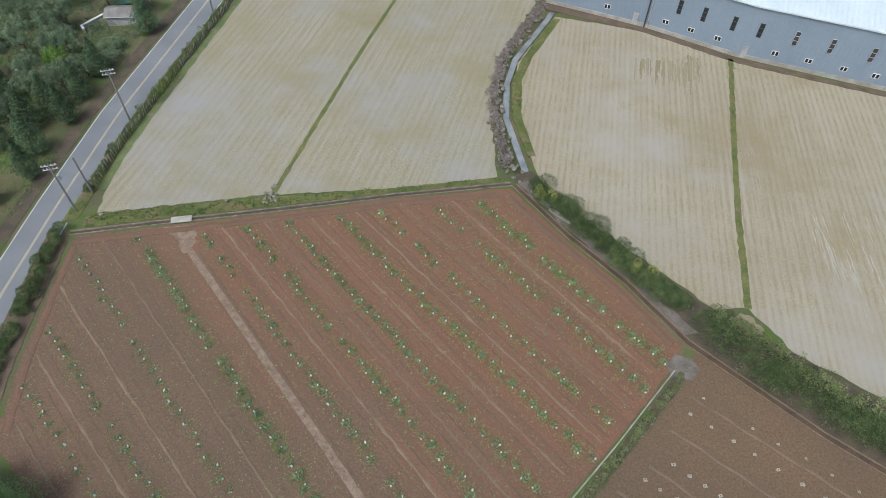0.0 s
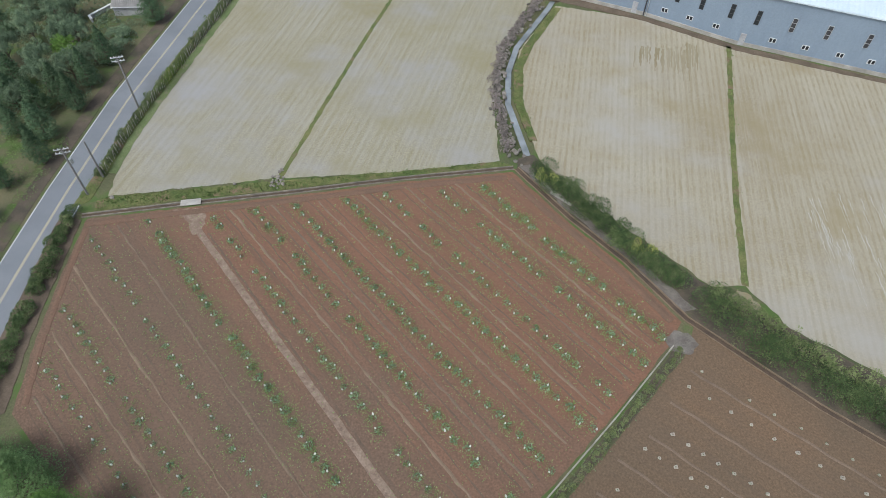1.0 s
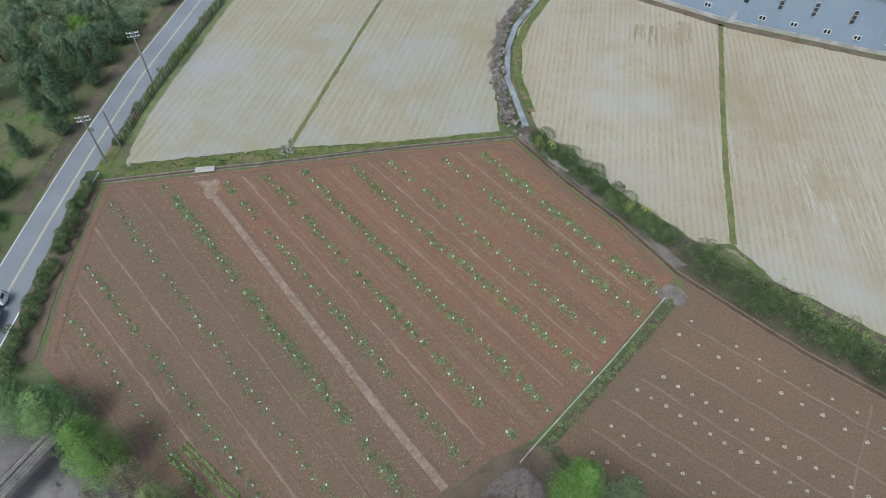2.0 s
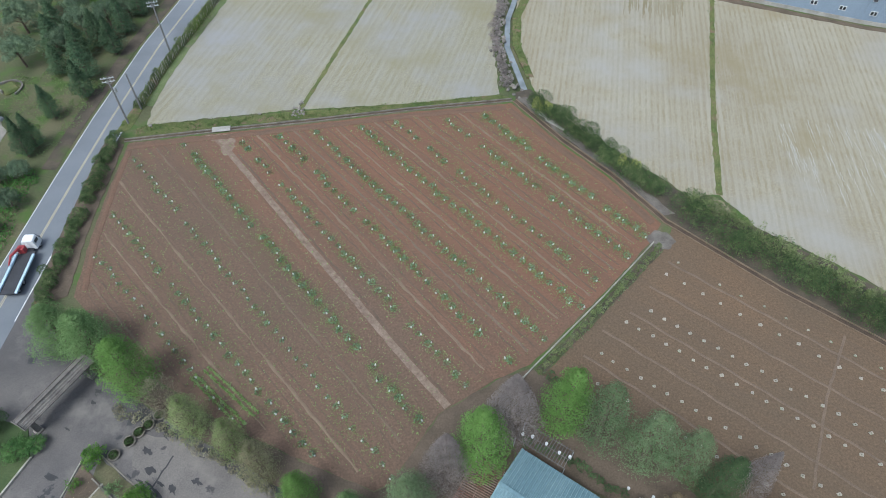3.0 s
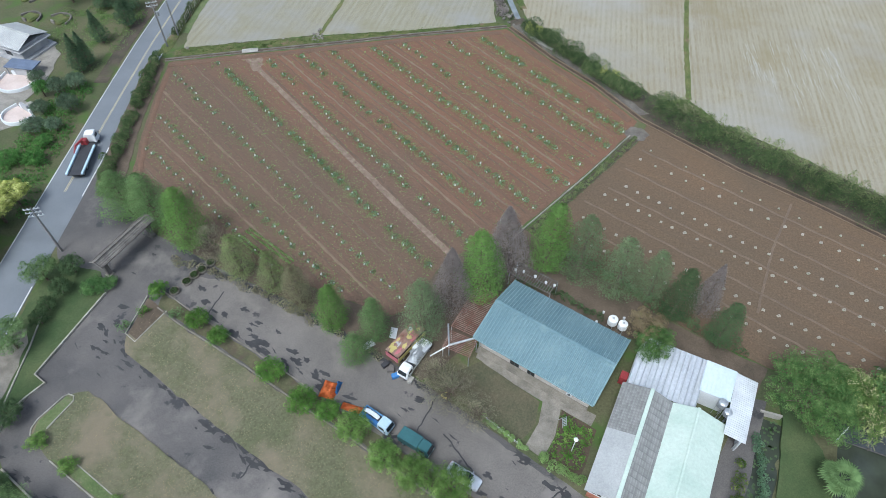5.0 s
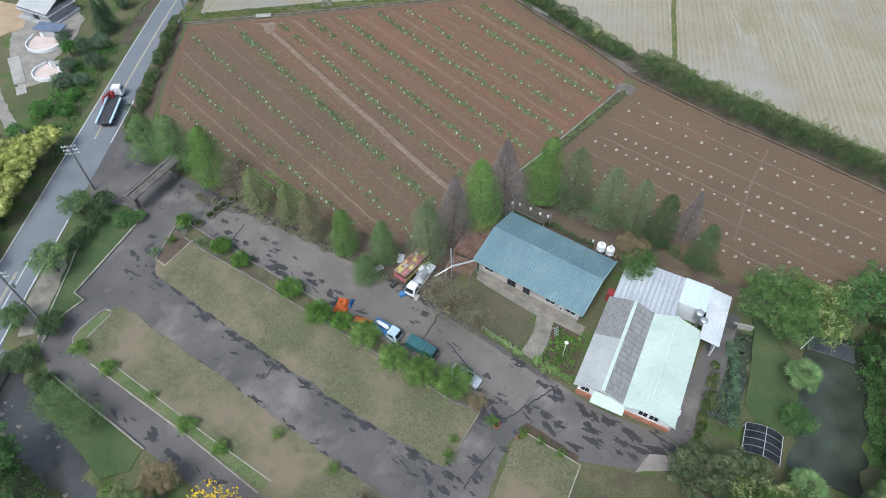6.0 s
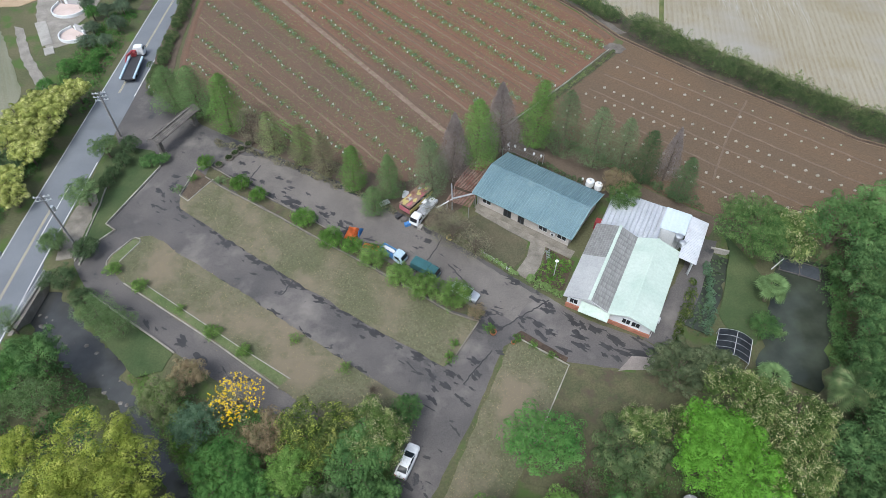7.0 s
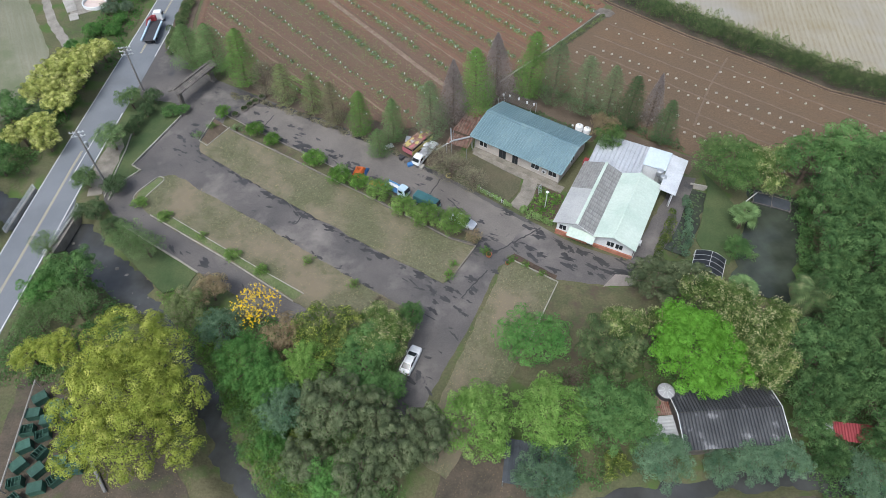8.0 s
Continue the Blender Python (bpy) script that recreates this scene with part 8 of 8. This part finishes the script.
part("pole", tube(bmesh.new(), [(0, 0, 0), (0, 0, 3.6)], 0.06, 6), M["rail"], lamp)
part("lamp_head", tube(bmesh.new(), [(0, 0, 3.6), (0, 0, 3.75), (0, 0, 3.95)], [0.15, 0.3, 0.1], 10), M["white_paint"], lamp)
for k, (x, y) in enumerate(((10.6, 8.2), (12.2, 7.2), (13.6, 6.0), (14.8, 5.4), (9.4, 8.6))):
    tagged(part("bucket", tube(bmesh.new(), [(0, 0, 0), (0, 0, 0.4)], [0.16, 0.2], 10), M["rail"], None, "", pose(x, y, 2.97)), "white bucket standing on the slatted pergola", "bucket", "buckets on the pergola")
for v in ((20.6, 0.6), (22, 2.2), (24.8, 1)):
    tagged(part("bucket", tube(bmesh.new(), [(0, 0, 0), (0, 0, 0.4)], [0.16, 0.2], 10), M["rail"], None, "", pose(v[0], v[1], 0.06)), "white bucket on the ground behind the house", "bucket")
tagged(part("cupboard", boxed(-0.5, 0.5, -0.6, 0.6, 0, 1.7, 0.03), M["red_paint"], None, "", pose(22.2, -8.9, 0.0, 0, 0, -30)), "dull red metal cupboard beside the annex", "cupboard")


def green_bin(m, open_top):
    b = thing("green_bin", label="faded green metal waste bin, open and empty" if open_top else "faded green metal waste bin with closed lid", category="bin", group="bins in the store")
    for w in ((-0.85, 0.85, -0.6, -0.55), (-0.85, 0.85, 0.55, 0.6), (-0.85, -0.8, -0.55, 0.55), (0.8, 0.85, -0.55, 0.55)):
        part("side", boxed(*w, 0.1, 1.2), M["bin_green"], b)
    part("base", boxed(-0.8, 0.8, -0.55, 0.55, 0.1, 0.16), M["bin_green"], b)
    if open_top:
        for k in range(4):
            part("bar", boxed(-0.6 + 0.4 * k - 0.03, -0.6 + 0.4 * k + 0.03, -0.6, 0.6, 1.2, 1.24), M["bin_green"], b)
    else:
        part("lid", boxed(-0.9, 0.9, -0.66, 0.66, 1.2, 1.3, 0.03), M["bin_green"], b)
    b.matrix_world = m
    return b


bin_a, bin_b = green_bin(pose(-59.0, -49.4, -0.025, 0, 0, 35), False), green_bin(pose(-57.0, -54.6, -0.025, 0, 0, 20), True)
rng0 = random.Random(4)
for k, (x, y) in enumerate(((-59, -51.6), (-59.2, -53.8), (-58.6, -56), (-58.8, -58.4), (-58.4, -60.6), (-56.4, -50.6), (-56.8, -52.6), (-56.4, -57), (-56.2, -59.2), (-55.6, -61.4), (-54.4, -53.6), (-54.2, -55.8), (-53.8, -58.2), (-53.6, -60.4), (-51.8, -56.6), (-51.6, -59.2), (-58, -62.8), (-54.6, -51.6))):
    copy_thing(bin_b if k % 3 == 1 else bin_a, pose(x + rng0.uniform(-0.2, 0.2), y, -0.025, 0, 0, rng0.uniform(0, 60)))

stakes = thing("stake_fence", label="row of short pale stakes along the roadside hedge", category="fence")
rng0 = random.Random(21)
for x, y in resample([(-56.4, 80), (-55, 90), (-53, 100), (-48.7, 118), (-42.8, 143)], 0.75):
    part("stake", tube(bmesh.new(), [(x, y, -0.1), (x + rng0.uniform(-0.3, 0.3), y + rng0.uniform(-0.25, 0.25), rng0.uniform(1.3, 2.1))], [0.07, 0.06], 5), M["concrete"], stakes)


# ---- stones ----
def stone_mesh(seed):
    rng = random.Random(seed)
    bm = bmesh.new()
    bmesh.ops.create_icosphere(bm, subdivisions=1, radius=0.5)
    for v in bm.verts:
        v.co *= rng.uniform(0.75, 1.2)
        v.co.z *= 0.65
    me = mesh_of(bm, "stone")
    me.materials.append(M["stone"])
    return me


STONES = [stone_mesh(k) for k in range(5)]
dyke = thing("stone_dyke", label="long heap of loose field stones along the ditch", category="stone wall")
rng0 = random.Random(12)
RUB = resample([(17.2, 83), (16.4, 88), (16, 99), (17.2, 109), (20.2, 119.4), (29.6, 136.4), (33.4, 144)], 0.42)
for k, (x, y) in enumerate(RUB):
    for q in range(2):
        o = new("stone", rng0.choice(STONES))
        o.parent = dyke
        s = rng0.uniform(0.5, 1.25)
        o.matrix_basis = pose(x + rng0.gauss(0, 0.75), y + rng0.gauss(0, 0.5), 0.12 + rng0.uniform(0, 0.35), 0, 0, rng0.uniform(0, 360)) @ Matrix.Diagonal((s, s * rng0.uniform(0.6, 1), s, 1))
hedge("brushwood", [(16.4, 84), (15.6, 99), (17, 110), (20, 119.6), (29.4, 136.6), (33, 144)], 2.2, 0.9, 70, 0.34, "bare", 61, "dry brown brushwood over the stone dyke", category="brushwood")
hp = thing("stone_heap", label="small heap of pale stones at the bank's end", category="stones")
for k in range(26):
    o = new("stone", rng0.choice(STONES))
    o.parent = hp
    s = rng0.uniform(0.3, 0.8)
    o.matrix_basis = pose(-25.2 + rng0.gauss(0, 0.8), 77.9 + rng0.gauss(0, 0.9), 0.15, 0, 0, rng0.uniform(0, 360)) @ Matrix.Diagonal((s, s, s, 1))
brook = thing("brook_stones", label="scattered wet stones in the shallow stream", category="stones")
for k in range(34):
    q = rng0.uniform(0, 1)
    x, y = -66 + 21 * q + rng0.gauss(0, 1.3), -19 - 19 * q + rng0.gauss(0, 1.3)
    o = new("stone", rng0.choice(STONES))
    o.parent = brook
    s = rng0.uniform(0.3, 0.9)
    o.matrix_basis = pose(x, y, -1.97, 0, 0, rng0.uniform(0, 360)) @ Matrix.Diagonal((s, s, s, 1))
for k in range(3):
    tagged(part("concrete_beam", boxed(-2.2, 2.2, -0.22, 0.22, 0, 0.3, 0.03), M["concrete"], None, "", pose(21.4 + 1.4 * k, 75.8 - 2.2 * k, 0.1, 0, 0, -55 + 4 * k)), "pale concrete beam lying by the ditch", "beam", "beams by the ditch")
for x, y, s in ((-53.4, 74.6, 0.9), (-33, 77.2, 0.7), (17.4, 81.2, 0.9), (19.2, 82.6, 0.8), (18.4, 80.2, 0.6)):
    o = new("stone", STONES[0])
    o.matrix_basis = pose(x, y, 0.2) @ Matrix.Diagonal((s, s, s, 1))
    tagged(o, "single pale stone lying on the grass", "stone")
pen = thing("fish_pen", 52.3, -19.0, 0, -26, "dark netted fish pen on poles in the pond", "pen")
part("net", boxed(-3.0, 3.0, -1.3, 1.3, -0.48, -0.3, 0.03), M["net"], pen, "sagging black net")
for yy in (-1.35, 1.35):
    part("rail", tube(bmesh.new(), [(-3.2, yy, -0.25), (0, yy + 0.05, -0.2), (3.2, yy, -0.25)], 0.06, 6), M["old_wood"], pen)
for xx in (-3.0, 0.0, 3.0):
    part("rail", tube(bmesh.new(), [(xx, -1.5, -0.2), (xx, 1.5, -0.2)], 0.05, 6), M["old_wood"], pen)
    for yy in (-1.35, 1.35):
        part("post", tube(bmesh.new(), [(xx, yy, -1.6), (xx, yy, 0.3)], 0.06, 6), M["old_wood"], pen)
tagged(part("landing_pole", tube(bmesh.new(), [(-1.3, -0.9, 0.15), (1.3, 0.9, 0.3)], 0.09, 7), M["rail"], None, "", pose(48.9, -18.2, 0)), "pale pole lying from the bank to the pen", "pole")
tagged(part("pool_edge", boxed(-1.4, 1.4, -0.15, 0.15, -0.8, 0.3, 0.03), M["concrete"], None, "", pose(40.9, -14.8, 0, 0, 0, -20)), "concrete pool edge", "wall", "", "structure")

# ---- crops, weeds and grass ----
rng1 = np.random.default_rng(77)


def crop_mesh(seed, leaf, n, r):
    rg = np.random.default_rng(seed)
    p, d = lobe_points(rg, [(0, 0, 0.05, r, r * 0.45)], n)
    return leaf_mesh("leaves", quads(rg, p, d, leaf, leaf * 0.5), L["crop"])


CROPS = [crop_mesh(50 + k, 0.26, 46, 0.5) for k in range(4)]
bmk = tube(bmesh.new(), [(0, 0, 0), (0, 0, 0.2), (0.03, 0, 0.42)], [0.14, 0.13, 0.05], 7)
MARK = mesh_of(bmk, "marker")
MARK.materials.append(M["marker"])


def film_cover():
    """A low four-sided film collar, open at the top, pulled out of square."""
    bm = bmesh.new()
    rings = []
    for z, r in ((0, 0.2), (0.24, 0.17), (0.26, 0.11), (0.06, 0.08)):
        rings.append([bm.verts.new((r * x * 1.15, r * y, z + 0.04 * x)) for x, y in ((-1, -0.8), (1, -1), (0.85, 1), (-1, 0.9))])
    for a, b in zip(rings, rings[1:]):
        for k in range(4):
            bm.faces.new((a[k], a[(k + 1) % 4], b[(k + 1) % 4], b[k]))
    me = mesh_of(bm, "marker")
    me.materials.append(M["film"])
    return me


MARK_F = film_cover()


def crop(x, y, s, sm, big, wh=True):
    o = new("crop_plant", CROPS[int(rng1.integers(0, 4))])
    o.matrix_basis = pose(x, y, 0.06, 0, 0, float(rng1.uniform(0, 360)) if wh else float(rng1.uniform(-30, 10))) @ Matrix.Diagonal((s, s, s, 1))
    tagged(o, "young leafy crop plant beside a white film cover" if big else "seedling under a white film cover", "crop plant", "plants in the field rows")
    mk = new("marker", MARK if wh else MARK_F)
    mk.parent = o
    lean = 25 if wh else 8
    mk.matrix_basis = pose(0.42 if wh else 0.0, 0.1 if wh else 0.0, 0.02, float(rng1.uniform(-lean, lean)), float(rng1.uniform(-lean, lean)), 0) @ Matrix.Diagonal((sm / s, sm / s, sm / s, 1))


LUSH = [0.4, 0.5, 0.9, 0.6, 1.8, 1.1, 1.4, 1.5, 1.5, 1.1, 1.5, 2.2]
SHR2 = [((x + 5.5) * 0.97 - 5.5, (y - 42) * (0.94 if y > 42 else 0.99) + 42) for x, y in FIELD]
weed_pts, far_crops = [], []
for k, off in enumerate(ROWS1):
    a = -58.0
    while a < 60:
        a += float(rng1.uniform(1.75, 2.25))
        p = Vector(row_point(off, a, float(rng1.normal(0, 0.16))))
        if inside(SHR2, np.array([p.x]), np.array([p.y]))[0] and rng1.uniform() < (0.93 if k else 0.35):
            lush = LUSH[k] * float(rng1.uniform(0.5, 1.4))
            size = 0.55 + 0.5 * min(lush, 1.5)
            if p.y < 42:
                crop(p.x, p.y, size, float(rng1.uniform(0.8, 1.1)), lush > 0.6)
            else:
                far_crops.append((p.x, p.y, size))
            for _ in range(int(52 * lush)):
                weed_pts.append((p.x + D1.x * rng1.normal(0, 0.7) + rng1.normal(0, 0.42), p.y + D1.y * rng1.normal(0, 0.7) + rng1.normal(0, 0.42)))
for k, (off, lean, gap) in enumerate(((53.1, 0.026, 3.4), (49.8, 0.0205, 2.9), (41.8, 0.035, 2.12), (37.9, 0.0375, 2.1), (30.8, 0.035, 2.05), (26.2, 0.05, 2.1), (19.4, 0.05, 2.1), (15.2, 0.05, 2.1))):
    a = 0.6
    while a < 75:
        a += gap * float(rng1.uniform(0.93, 1.07))
        p = N2 * (off + lean * a + float(rng1.normal(0, 0.1))) + D2 * a
        if inside(FIELD2, np.array([p.x]), np.array([p.y]))[0] and rng1.uniform() < 0.97:
            crop(p.x, p.y, 0.45, float(rng1.uniform(0.85, 1.1)) * (0.7 if k == 0 else 1.0), False, False)
WEEDY = [((-30, 47), 3, 16, 700), ((-14, 25), 3, 12, 500), ((20, 62), 5, 8, 700), ((8, 62), 6, 8, 600), ((26, 46), 4, 6, 400), ((-45, 45), 6, 12, 500), ((-30, 22), 6, 8, 500), ((-14, 12), 4, 5, 350), ((10, 40), 5, 10, 400)]
for (cx, cy), sn, sd, n in WEEDY:
    dn, dd = rng1.normal(0, sn, n), rng1.normal(0, sd, n)
    weed_pts += [(cx + N1.x * a + D1.x * b, cy + N1.y * a + D1.y * b) for a, b in zip(dn, dd)]
leafy, bm_far = [], bmesh.new()
for x, y, s in far_crops:
    a = float(rng1.uniform(0, math.tau))
    co = np.array([tuple(v.co) for v in CROPS[int(rng1.integers(0, 4))].vertices]) * s
    leafy.append(np.stack([co[:, 0] * math.cos(a) - co[:, 1] * math.sin(a) + x, co[:, 0] * math.sin(a) + co[:, 1] * math.cos(a) + y, co[:, 2] + 0.06], 1))
    q = (x + 0.42 * s * math.cos(a), y + 0.42 * s * math.sin(a))
    tube(bm_far, [(*q, 0.06), (*q, 0.24), (q[0] + 0.03, q[1], 0.42)], [0.14, 0.12, 0.05], 6)
far_rows = tagged(new("crop_rows", leaf_mesh("crop_rows", np.concatenate(leafy), L["crop"])), "young leafy crop plants in the far field rows", "crop plants", "", "stuff")
part("markers", bm_far, M["marker"], far_rows, "white film covers beside the plants")
wp = np.array(weed_pts)
wp = wp[inside(SHRUNK, wp[:, 0], wp[:, 1])]
wp = np.concatenate([wp, scatter(rng1, SHRUNK, 4500)])


def tufts(name, pts, per, spread, leaf, mt, z, lab, tall=0.5, category="grass"):
    c = np.repeat(pts, per, 0) + rng1.normal(0, spread, (len(pts) * per, 2))
    p = np.column_stack([c, np.full(len(c), z) + rng1.uniform(0, leaf * tall, len(c))])
    ob = new(name, leaf_mesh(name, quads(rng1, p, np.tile((0, 0, 0.6), (len(p), 1)), leaf, leaf * 0.45, 0.9), L[mt]))
    return tagged(ob, lab, category, "", "stuff")


tufts("weeds", wp, 2, 0.16, 0.23, "weed", 0.08, "low green weeds spread over the red field")
LK = np.array([(-34.8 + 0.3 * i + q, 20.0 - 0.285 * i + q * 0.8 + 0.012 * i * (q > 1)) for i in range(27) for q in (0.0, 0.55, 1.5, 2.05)])
tufts("leek_bed", LK, 16, 0.1, 0.32, "weed", 0.1, "rows of bright green leeks at the field edge", 0.8, "vegetables")
VG = scatter(rng1, [(13.2, -13.4), (16.8, -16), (13.6, -21.6), (10.6, -19.2), (12, -16.2)], 130)
tufts("vegetables", VG, 10, 0.2, 0.35, "bush", 0.12, "mixed green vegetables in the garden bed", 0.7, "vegetables")
for nm, poly, n, mt, leaf, z in (("grass", ISL1, 3000, "dry", 0.13, 0.13), ("grass", ISL2, 3000, "dry", 0.13, 0.13), ("grass", ISL3, 1500, "dry", 0.13, 0.13)):
    tufts(nm, scatter(rng1, poly, n), 3, 0.3, leaf, mt, z, "sparse dry grass tufts on the lawn")
VERGES = [[(-55.8, 74), (-53, 75), (-25.6, 77.8), (-3.7, 79.4), (14, 81.4), (17, 80.2), (-3.7, 78.2), (-23.9, 75.6), (-39.7, 73.9), (-55.6, 71.6)], offset(BANK_AB, 0.4) + offset(BANK_AB, -0.4)[::-1],
          offset(BANK_CD, 0.6) + offset(BANK_CD, -0.6)[::-1], [(-59.6, 72), (-57, 74), (-56, 80), (-54.4, 92), (-49.6, 115), (-43.4, 142), (-45.5, 142), (-52, 115), (-56.6, 92), (-58.4, 79)], [(36, 41.2), (25.5, 30.8), (13, 19.3), (13.9, 18.4), (26.4, 29.9), (37, 40.2)],
          [(20.9, 87), (19.4, 99), (20.9, 110.7), (24, 118.8), (33.4, 134.8), (35, 134.4), (26, 118.5), (22.8, 110.5), (21.2, 99), (22.4, 87)]]
for poly, n in zip(VERGES, (900, 300, 350, 900, 1100, 500)):
    tufts("grass", scatter(rng1, poly, n), 5, 0.25, 0.32, "dkolive" if n == 1100 else "grass", 0.1, "tufted green grass along the field bank")


def undergrowth(poly, n, mt, lab, h=1.2, leaf=0.42):
    """Low bushes grown together on the floor of the wood."""
    c = scatter(rng1, poly, n)
    d = line_distance(c[:, 0], c[:, 1], STREAM)
    c = c[(d > 1.9)]
    g = ground_height(c[:, 0], c[:, 1])
    s = rng1.uniform(0.5, 1.3, len(c))
    lobes = np.column_stack([c, g + 0.1 * h * s, s * 1.1, s * h * 0.8])
    p, dd = lobe_points(rng1, lobes, len(c) * 44, 0.0)
    ob = new("undergrowth", leaf_mesh("undergrowth", blades(rng1, p, dd, leaf * 0.85, leaf * 0.6), L[mt], 3))
    tagged(ob, lab, "undergrowth", "", "stuff")


undergrowth([(-40, -36), (-22, -41), (-12, -42), (-11, -52), (-12, -68), (-30, -68), (-36, -50)], 420, "dkgreen", "dark green undergrowth below the southern trees")
undergrowth([(-47, -31), (-40, -37), (-34, -43), (-28, -52), (-17, -70), (-26, -70), (-31, -60), (-34, -53), (-37, -47), (-42, -40), (-48, -33)], 1500, "bush", "bright green creepers over the stream bank", 0.5, 0.26)
undergrowth([(10, -50), (22, -44), (40, -38), (46, -44), (44, -54), (22, -52), (12, -66), (4, -64)], 330, "dkgreen", "dark green undergrowth round the shed")
undergrowth([(56, -14), (76, -14), (76, -66), (40, -70), (38, -64), (44, -52), (50, -40)], 900, "wood", "dark green undergrowth in the wood")
undergrowth([(-72, 64), (-67, 76), (-66, 90), (-75, 95), (-86, 92), (-84, 76), (-76, 70)], 130, "weed", "low green scrub on the clearing beside the road", 0.5, 0.3)
undergrowth([(-70, 98), (-66, 100), (-60, 130), (-64, 150), (-100, 150), (-100, 104), (-84, 98)], 520, "grove", "dark green undergrowth in the grove", 1.3)
undergrowth([(-71, 26), (-70.5, 40), (-70, 62), (-75, 62), (-79, 50), (-79, 36)], 160, "green", "mixed green undergrowth beside the road", 0.9)
undergrowth([(-76, -4), (-74, 14), (-74, 28), (-82, 34), (-92, 8), (-92, -8)], 260, "dkgreen", "dark green undergrowth below the roadside trees", 1.2)
undergrowth([(-66, -26), (-60, -27), (-52, -36), (-48, -44), (-56, -48), (-68, -46)], 200, "dkgreen", "tangled green undergrowth on the stream bank", 1.2)
undergrowth([(-76, -22), (-79, -36), (-95, -36), (-95, -16), (-84, -14)], 160, "dkgreen", "dark green undergrowth west of the road", 1.2)
lv = scatter(rng1, [(-50, -57), (-38, -59), (-36, -64), (-50, -66)], 260)
tufts("fallen_leaves", lv, 2, 0.3, 0.2, "rust", 0.08, "brown fallen leaves strewn on bare earth", 0.1, "leaves")
lv = scatter(rng1, [(-6, -58), (3, -60), (5, -66), (-8, -66)], 200)
tufts("fallen_leaves", lv, 2, 0.3, 0.2, "rust", 0.08, "brown fallen leaves strewn on bare earth", 0.1, "leaves")
pads = []
for x, y in resample(LILY, 0.5)[: 60]:
    for _ in range(4):
        pads.append((x + rng1.normal(0, 0.6), y + rng1.normal(0, 0.6)))
pads = np.array(pads)
pv = np.concatenate([np.column_stack([pads + 0.22 * np.array((math.cos(a), math.sin(a))), np.full(len(pads), -0.32)])[:, None] for a in (0.3, 1.9, 3.4, 5.0)], 1).reshape(-1, 3)
tagged(new("lily_pads", leaf_mesh("lily_pads", pv, L["dark"])), "flat green lily pads on the dark pool", "lily pads", "", "stuff")

# single roof tiles of the white house
for slope in range(2):
    for i in range(17):
        for j in range(9):
            v = (-5.3 if slope == 0 else -13.8) + (0.41 if slope == 0 else 0.9) * i
            if slope == 0:
                u, z, a = 23.9 + 0.4 * j, 2.99 + 0.128 * j, 17.7
            else:
                if j > 7:
                    continue
                u, z, a = 30.2 - 0.35 * j, 3.02 + 0.142 * j, -22.1
            o = new("tile", tile_mesh)
            o.parent = house_w
            o.matrix_basis = pose(u, v, z, 0, -a, 0) @ Matrix.Rotation(radians(-90 if slope == 0 else 90), 4, "Z") @ Matrix.Diagonal((0.92 if slope == 0 else 2.1, 1.15, 1, 1))
